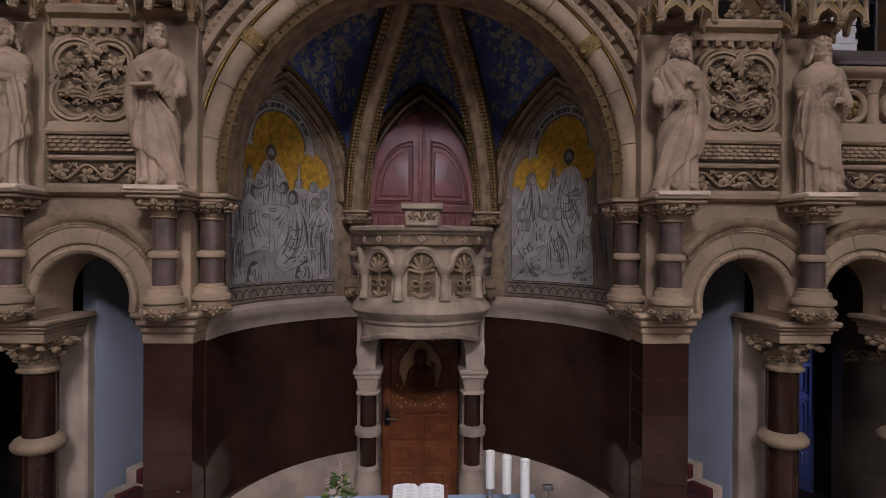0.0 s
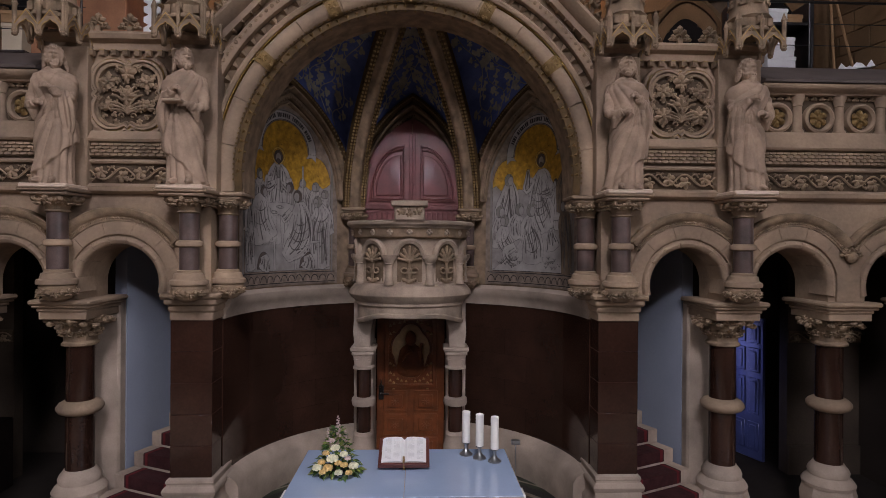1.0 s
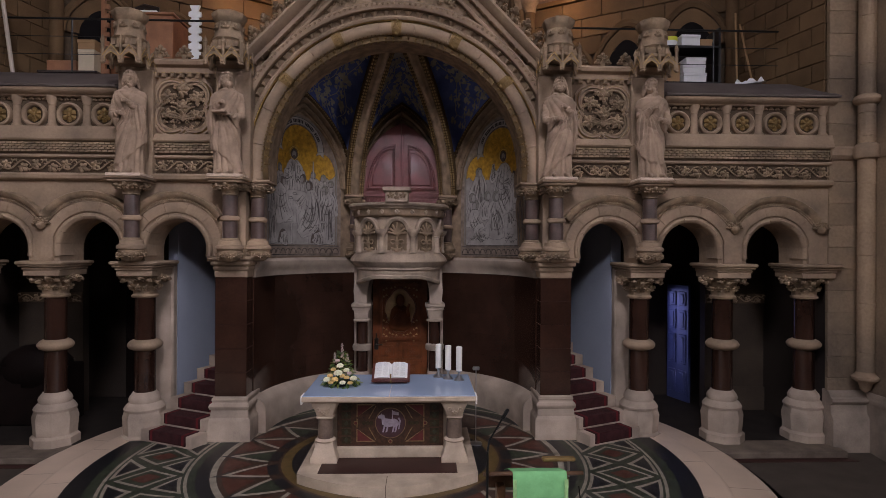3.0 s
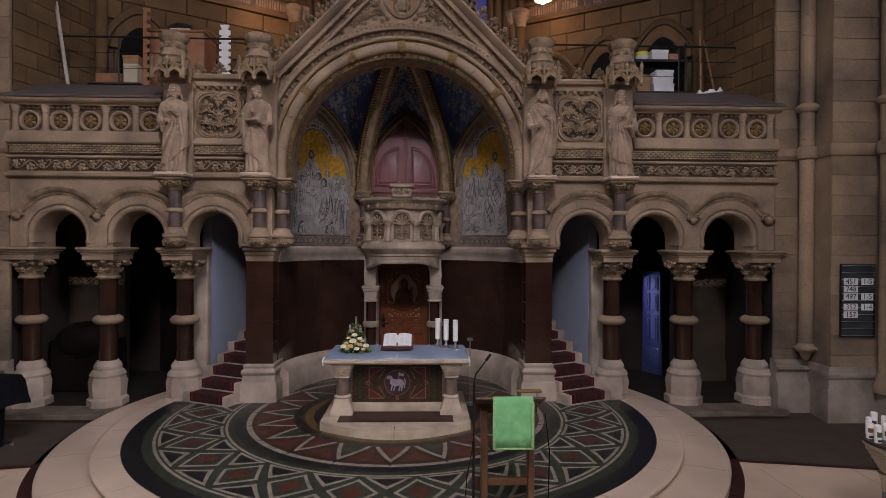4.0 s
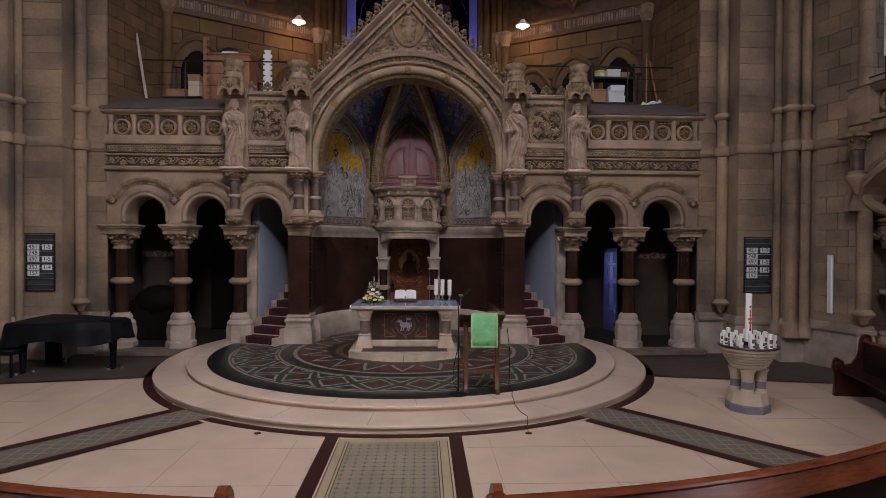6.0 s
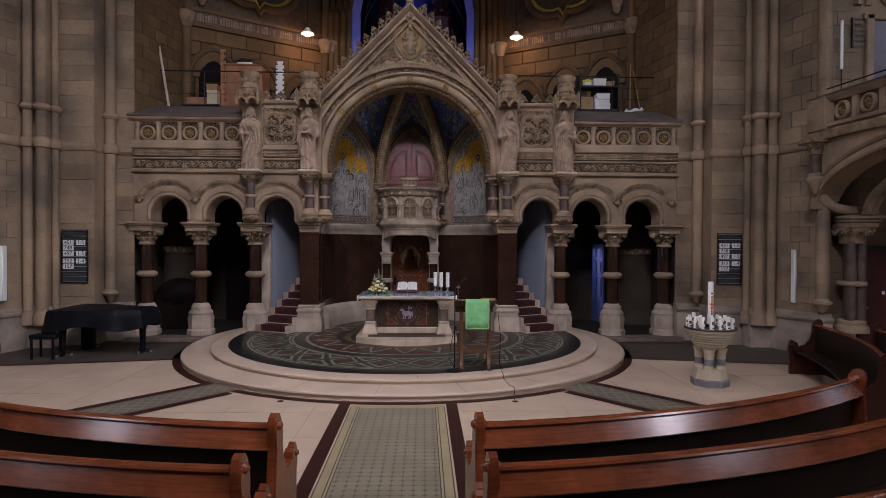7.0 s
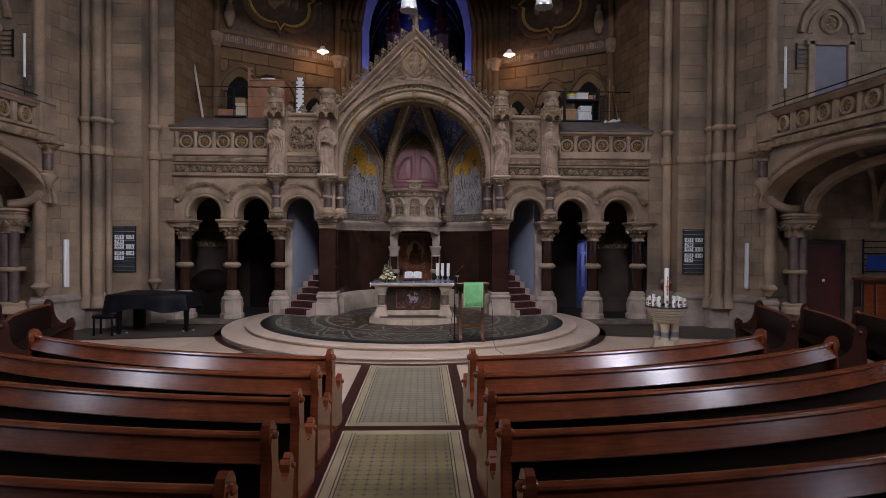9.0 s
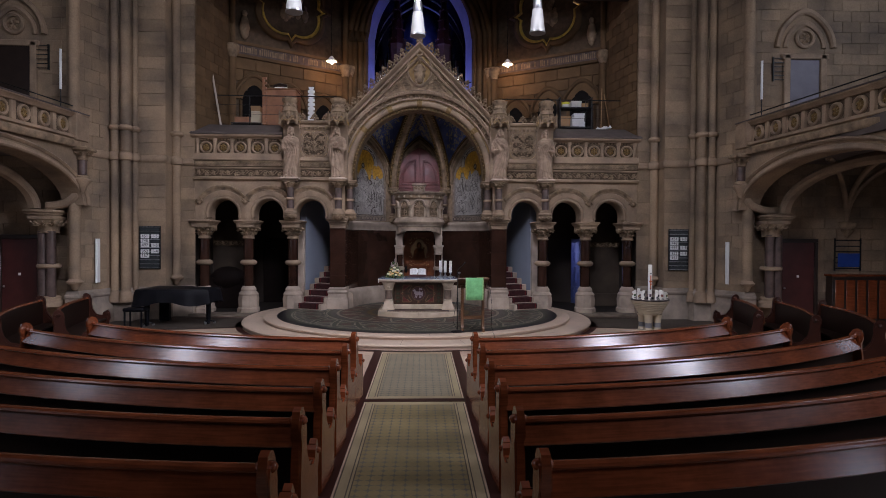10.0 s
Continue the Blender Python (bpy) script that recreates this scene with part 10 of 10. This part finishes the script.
tagged(tr_, "round dark wooden tray on the font", "tray")
pc = thing("paschal_candle", (5.45, 1.68, 1.015), "tall white paschal candle with red cross", "candle")
M().lathe([(0.0, 0), (0.09, 0), (0.09, 0.03), (0.065, 0.05)], 16).done("holder", IRON, pc)
M().lathe([(0.0, 0.03), (0.046, 0.03), (0.046, 0.79), (0.04, 0.80), (0.0, 0.795)], 20).done("candle", WAX, pc)
ORNG = material("orange_red_wax", (0.65, 0.13, 0.02), 0.5, var=0.25, scale=25)
for x0, x1, z0, z1 in ((-0.012, 0.012, 0.24, 0.55), (-0.035, 0.035, 0.39, 0.42), (-0.022, 0.022, 0.33, 0.36)):
    M().box(x0, x1, -0.050, -0.035, z0, z1, 0.002).done("wax_cross", ORNG, pc)
for z in (0.22, 0.58):
    M().box(-0.014, 0.014, -0.049, -0.040, z, z + 0.03, 0.002).done("wax_letter", IRON, pc)
rnd = random.Random(21)
cols = [(0.04, 0.05, 0.08), (0.2, 0.07, 0.05), (0.05, 0.1, 0.04), (0.3, 0.2, 0.05), (0.03, 0.03, 0.03), (0.12, 0.07, 0.09)]
cm = [material("candle_decor", c, 0.5, var=0.2) for c in cols]
for k in range(24):
    a = TAU * k / 16 if k < 16 else TAU * (k - 16) / 8 + 0.4
    r = 0.365 if k < 16 else 0.23
    cd = thing("baptism_candle", (5.45 + r * math.cos(a), 1.68 + r * math.sin(a), 1.016), "short white decorated candle on the font tray", "candle", "baptism candles")
    h, w = rnd.uniform(0.14, 0.22), rnd.uniform(0.028, 0.038)
    M().lathe([(0.0, 0), (w, 0), (w, h), (w * 0.8, h + 0.006), (0.0, h)], 12).done("candle", WAX, cd)
    b = rnd.uniform(-2.2, -0.9)
    z = h * rnd.uniform(0.25, 0.45)
    M().lathe([(w + 0.001, h * 0.08), (w + 0.0015, h * 0.2)], 6, a0=math.degrees(b) - 25, a1=math.degrees(b) + 55, cap=False).done("lettering", cm[4], cd)
    M().lathe([(w + 0.001, z), (w + 0.0015, z + h * 0.3)], 6, a0=math.degrees(b) - 40, a1=math.degrees(b) + 40, cap=False).done("decoration", cm[k % 6], cd)

# ---------- hymn boards ----------
SLATE = material("dark_slate_board", (0.035, 0.04, 0.042), 0.6, var=0.2, scale=6)
for s in SIDES:
    hb = thing("hymn_board", (s * 7.89, 5.62, 1.48), "dark slate hymn board with white number plates", "hymn board", "hymn boards")
    M().box(-0.30, 0.30, -0.03, 0.0, 0, 1.26, 0.008).done("board", SLATE, hb)
    for x in (-0.29, 0.29):
        M().box(x - 0.012, x + 0.012, -0.045, 0, 0, 1.26, 0.003).done("side_frame", IRON, hb)
    for k in range(11):
        M().box(-0.29, 0.29, -0.048, -0.03, 0.02 + 0.12 * k, 0.036 + 0.12 * k, 0.003).done("rail", METAL, hb)
    for row, z in (("451 1-5", 0.90), ("748", 0.77), ("497 1-5", 0.64), ("352 1-4", 0.46), ("157", 0.33)):
        for tx, x, w in ((row.split()[0], -0.26, 0.25), (row.split()[1] if " " in row else "", 0.05, 0.21)):
            if not tx:
                continue
            pl = M().box(x, x + w, -0.052, -0.045, z, z + 0.115, 0.002).done("number_plate", WHITE, hb)
            cu = bpy.data.curves.new("number", "FONT")
            cu.body, cu.size, cu.extrude = tx, 0.125, 0.001
            cu.align_x, cu.align_y = "CENTER", "CENTER"
            t_ = new("number", cu)
            t_.data.materials.append(INKM)
            t_.parent = pl
            t_.matrix_basis = Matrix.Translation((x + w / 2, -0.055, z + 0.057)) @ Matrix.Rotation(radians(90), 4, "X")

# ---------- grand piano and stool ----------
COVER = material("black_quilted_cover", (0.006, 0.006, 0.008), 0.5, var=0.3, scale=5, bump=0.3, spec=0.12)
pn = thing("grand_piano", (-6.6, 4.75, 0), "black grand piano under a dark cover", "piano")
out = [(-0.98, -0.62), (-0.72, -0.72), (-0.4, -0.72), (0.35, -0.62), (0.85, -0.45), (1.0, -0.2), (1.0, 0.05), (0.8, 0.3), (0.3, 0.35), (-0.2, 0.6), (-0.6, 0.72), (-0.98, 0.74)]
m = M().prism(out, lambda u, v, w: (u, v, 0.98 - w), 0.32)
m.done("case", COVER, pn)
m = M()
fine = []
for (u0, v0), (u1, v1) in zip(out, out[1:] + out[:1]):
    q = max(2, round(math.hypot(u1 - u0, v1 - v0) / 0.07))
    fine += [(u0 + (u1 - u0) * i / q, v0 + (v1 - v0) * i / q) for i in range(q)]
n = len(fine)
vs = []
for j, (k, z) in enumerate(((1.09, 0.60), (1.06, 0.72), (1.045, 0.85), (1.025, 0.975), (0.99, 1.0), (0.5, 1.012))):
    w = (1.0, 0.7, 0.4, 0.12, 0.05, 0.0)[j]
    for i, (u, v) in enumerate(fine):
        fold = math.sin(i * 0.75) + 0.5 * math.sin(i * 0.31 + 1.0)
        vs.append((u * (k + 0.035 * w * fold), v * (k + 0.045 * w * fold), z - 0.06 * w * math.sin(i * 0.31 + 1.0)))
fs = [(j * n + i, j * n + (i + 1) % n, (j + 1) * n + (i + 1) % n, (j + 1) * n + i) for j in range(5) for i in range(n)] + [tuple(5 * n + i for i in range(n))]
m.add(vs, fs)
m.done("cover", COVER, pn, "draped dark cover")
for x, y in ((-0.75, -0.5), (-0.75, 0.5), (0.75, -0.1)):
    M().lathe([(0.03, 0.0), (0.05, 0.03), (0.04, 0.08), (0.055, 0.12), (0.07, 0.5), (0.085, 0.62), (0.09, 0.68)], 12, x, y).done("leg", COVER, pn)
    for k in range(3):
        a = TAU * k / 3 + 0.4
        M().tube([(x, y, 0.10), (x + 0.16 * math.cos(a), y + 0.16 * math.sin(a), 0.06)], 0.018, 6).done("caster_arm", COVER, pn)
        M().lathe([(0.03, 0.0), (0.035, 0.02), (0.03, 0.05), (0.0, 0.055)], 10, x + 0.16 * math.cos(a), y + 0.16 * math.sin(a)).done("caster", METAL, pn)
M().box(-0.62, -0.35, -0.08, 0.08, 0.08, 0.66, 0.02).done("pedal_lyre", COVER, pn)
sl = thing("piano_stool", (-7.55, 4.05, 0), "black upholstered piano stool", "stool")
M().box(-0.27, 0.27, -0.19, 0.19, 0.42, 0.52, 0.03).done("seat", COVER, sl)
for x in (-0.22, 0.22):
    for y in (-0.15, 0.15):
        M().box(x - 0.02, x + 0.02, y - 0.02, y + 0.02, 0, 0.43, 0.004).done("leg", COVER, sl)

# ---------- pews ----------


def pew_end(m, p, A, T, th=0.06, low=False):
    out = [(-0.46, 0), (-0.46, 0.40), (-0.49, 0.46), (-0.47, 0.60), (-0.43, 0.66), (-0.38, 0.63), (-0.37, 0.56), (-0.30, 0.53), (-0.18, 0.56), (-0.09, 0.68), (-0.055, 0.82), (-0.06, 0.90), (-0.045, 0.99), (0.0, 1.05), (0.05, 1.065), (0.10, 1.04), (0.125, 0.97), (0.12, 0.90), (0.10, 0.84), (0.115, 0.70), (0.14, 0.40), (0.14, 0.0)]
    m.prism(out, lambda u, v, w: Vector(p) + A * u + Vector((0, 0, v)) + T * (w - th / 2), th)
    m.prism([(u * 0.86 + 0.0, v * 0.9 + 0.03) for u, v in out], lambda u, v, w: Vector(p) + A * u + Vector((0, 0, v)) + T * (w - th / 2 - 0.012), th + 0.024)
    c = Vector(p) + A * 0.035 + Vector((0, 0, 0.96))
    for k in (-1, 1):
        m.blob(c + T * (k * (th / 2 + 0.006)), (0.038, 0.038, 0.038), 8, 6)
        m.blob(Vector(p) + A * -0.43 + Vector((0, 0, 0.56)) + T * (k * (th / 2 + 0.004)), 0.03, 8, 6)


def pew(frames, loc, s, label, group, ends=(0, -1), wood=None):
    pw = thing("pew", loc, label, "pew", group)
    fr = frames
    M().sweep(fr, [(0.035, 0.925), (0.108, 0.775), (0.099, 0.763), (0.012, 0.925)]).done("book_board", PEWWOOD, pw, s=s)
    M().sweep(fr, [(-0.015, 0.925), (0.052, 0.925), (0.06, 0.94), (0.052, 0.957), (0.03, 0.968), (-0.01, 0.965), (-0.02, 0.945)]).done("top_rail", PEWWOOD, pw, s=s)
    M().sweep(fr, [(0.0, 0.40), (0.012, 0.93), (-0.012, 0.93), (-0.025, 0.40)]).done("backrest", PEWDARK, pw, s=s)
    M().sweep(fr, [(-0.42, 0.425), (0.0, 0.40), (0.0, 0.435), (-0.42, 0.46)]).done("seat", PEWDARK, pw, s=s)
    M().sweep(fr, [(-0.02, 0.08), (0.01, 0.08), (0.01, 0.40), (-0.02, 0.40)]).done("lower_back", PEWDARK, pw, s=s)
    for fi in ends:
        p, a, b = fr[fi]
        A = Vector(a)
        T = Vector((-A.y, A.x, 0))
        m = M()
        pew_end(m, p, A, T)
        m.done("pew_end", wood or PEWWOOD, pw, s=s)
    return pw


# Shaded copy of the pew wood for the unlit transept pew ends.
PEWSHADE = material("shaded_pew_oak", (0.04, 0.012, 0.007), 0.3, var=0.3, scale=4, bump=0.05)
# Shade below the book boards is put into this near-black oak.
PEWDARK = material("shade_dark_oak", (0.014, 0.006, 0.004), 0.45, spec=0.25, var=0.3, scale=4, bump=0.05)


def pew_line(i, x):
    """Rows on circles round the altar."""
    r = 9.5 + 0.914 * i
    return 6.0 - math.sqrt(r * r - x * x)


for s in SIDES:
    for i in range(6):
        x1 = (5.35, 5.95, 6.6, 7.25, 7.9, 8.5)[i]
        y0 = pew_line(i, 0.85)
        fr = []
        for k in range(25):
            x = 0.85 + (x1 - 0.85) * k / 24
            y = pew_line(i, x)
            t = Vector((1, x / (6.0 - y), 0)).normalized()
            fr.append(((x - 0.85, y - y0, 0), (t.y, -t.x, 0), (0, 0, 1)))
        pew(fr, (s * 0.85, y0, 0), s, "long curved dark varnished oak pew with carved ends", "nave pews")
    # the outer block, turned towards the altar
    for (xa, ya), (xb, yb) in (((6.45, -0.95), (7.85, 2.4)), ((7.1, -1.6), (8.5, 1.75)), ((7.75, -2.25), (9.15, 1.1))):
        d = Vector((xb - xa, yb - ya)).normalized()
        nrm = Vector((d.y, -d.x))
        fr = []
        for k in range(17):
            t = k / 16
            p = Vector((xb - xa, yb - ya)) * t + nrm * 0.9 * t * (1 - t)
            g = (d + nrm * 0.9 * (1 - 2 * t) / 3.6).normalized()
            fr.append(((p.x, p.y, 0), (g.y, -g.x, 0), (0, 0, 1)))
        pew(fr, (s * xa, ya, 0), s, "curved dark oak pew in the transept block", "transept pews", ends=(0, 16), wood=PEWSHADE)

# ---------- ashlar blocks of the walls, last ----------
BLOCKS = {}


def block_mesh(w, h, mat):
    key = (round(w, 3), round(h, 3), mat.name)
    g = 0.008 if mat == OCHRE else 0.003
    if key not in BLOCKS:
        ob = M().box(-w / 2 + g, w / 2 - g, -0.018, 0.05, g, h - g, 0.006).done("block", mat)
        BLOCKS[key] = ob.data
        bpy.data.objects.remove(ob)
    return BLOCKS[key]


def ashlar(parent, p, q, z0, z1, s, mat=None, h=0.30, w=0.55, skip=None):
    """Courses of stone blocks on a wall face from p to q; the room lies to the right of p to q."""
    mat = mat or STONE
    p, q = Vector(p), Vector(q)
    L_ = (q - p).length
    d = (q - p) / L_
    n = max(1, round(L_ / w))
    bw = L_ / n
    rows = round((z1 - z0) / h)
    hh = (z1 - z0) / rows
    ang = math.atan2(s * d.y, d.x) if s > 0 else math.atan2(d.y, -d.x) + math.pi
    for r in range(rows):
        spans = [(i * bw, (i + 1) * bw) for i in range(n)]
        if r % 2 and n > 1:
            spans = [(0, bw / 2)] + [((i + 0.5) * bw, (i + 1.5) * bw) for i in range(n - 1)] + [(L_ - bw / 2, L_)]
        for a, b in spans:
            c = p + d * (a + b) / 2
            z = z0 + r * hh
            if skip and skip((a + b) / 2, z + hh / 2):
                continue
            o = new("block", block_mesh(b - a, hh, mat))
            o.parent = parent
            o.matrix_basis = Matrix.Translation((s * c.x, c.y, z)) @ Matrix.Rotation(ang, 4, "Z")


for s in SIDES:
    side = bpy.data.objects["wall_crossing_" + ("east" if s > 0 else "west")]
    for (i, hi) in ((0, 10.6), (2, 10.6), (4, 10.6), (6, 10.6)):
        ashlar(side, PLAN[i], PLAN[i + 1], 0.8, 4.62, s, h=0.345, w=0.62)
        ashlar(side, PLAN[i], PLAN[i + 1], 4.83, hi, s, h=0.36, w=0.62)
    tr = bpy.data.objects["wall_transept_" + ("east" if s > 0 else "west")]
    ashlar(tr, (9.2, WY), (13.4, WY), 5.0, 10.2, s, skip=lambda u, z: abs(u - 1.78) < 0.75 and z < 8.9)
    ashlar(tr, (9.2, WY), (13.4, WY), 0.0, 4.6, s, w=0.75, skip=lambda u, z: abs(u - 1.55) < 0.7 and z < 2.6)
    ch = bpy.data.objects["wall_choir_" + ("east" if s > 0 else "west")]
    ashlar(ch, CH0, CH1, 5.0, 8.62, s, OCHRE, h=0.40, w=0.85, skip=lambda u, z: any(abs(u - c) < 0.62 and z < zs + 0.55 for c, w_, zs in ((0.95, 0.33, 6.95), (2.25, 0.36, 7.12), (3.5, 0.40, 7.2))))
    ashlar(ch, CH1, (6.87, 6.4), 5.0, 10.2, s, OCHRE)
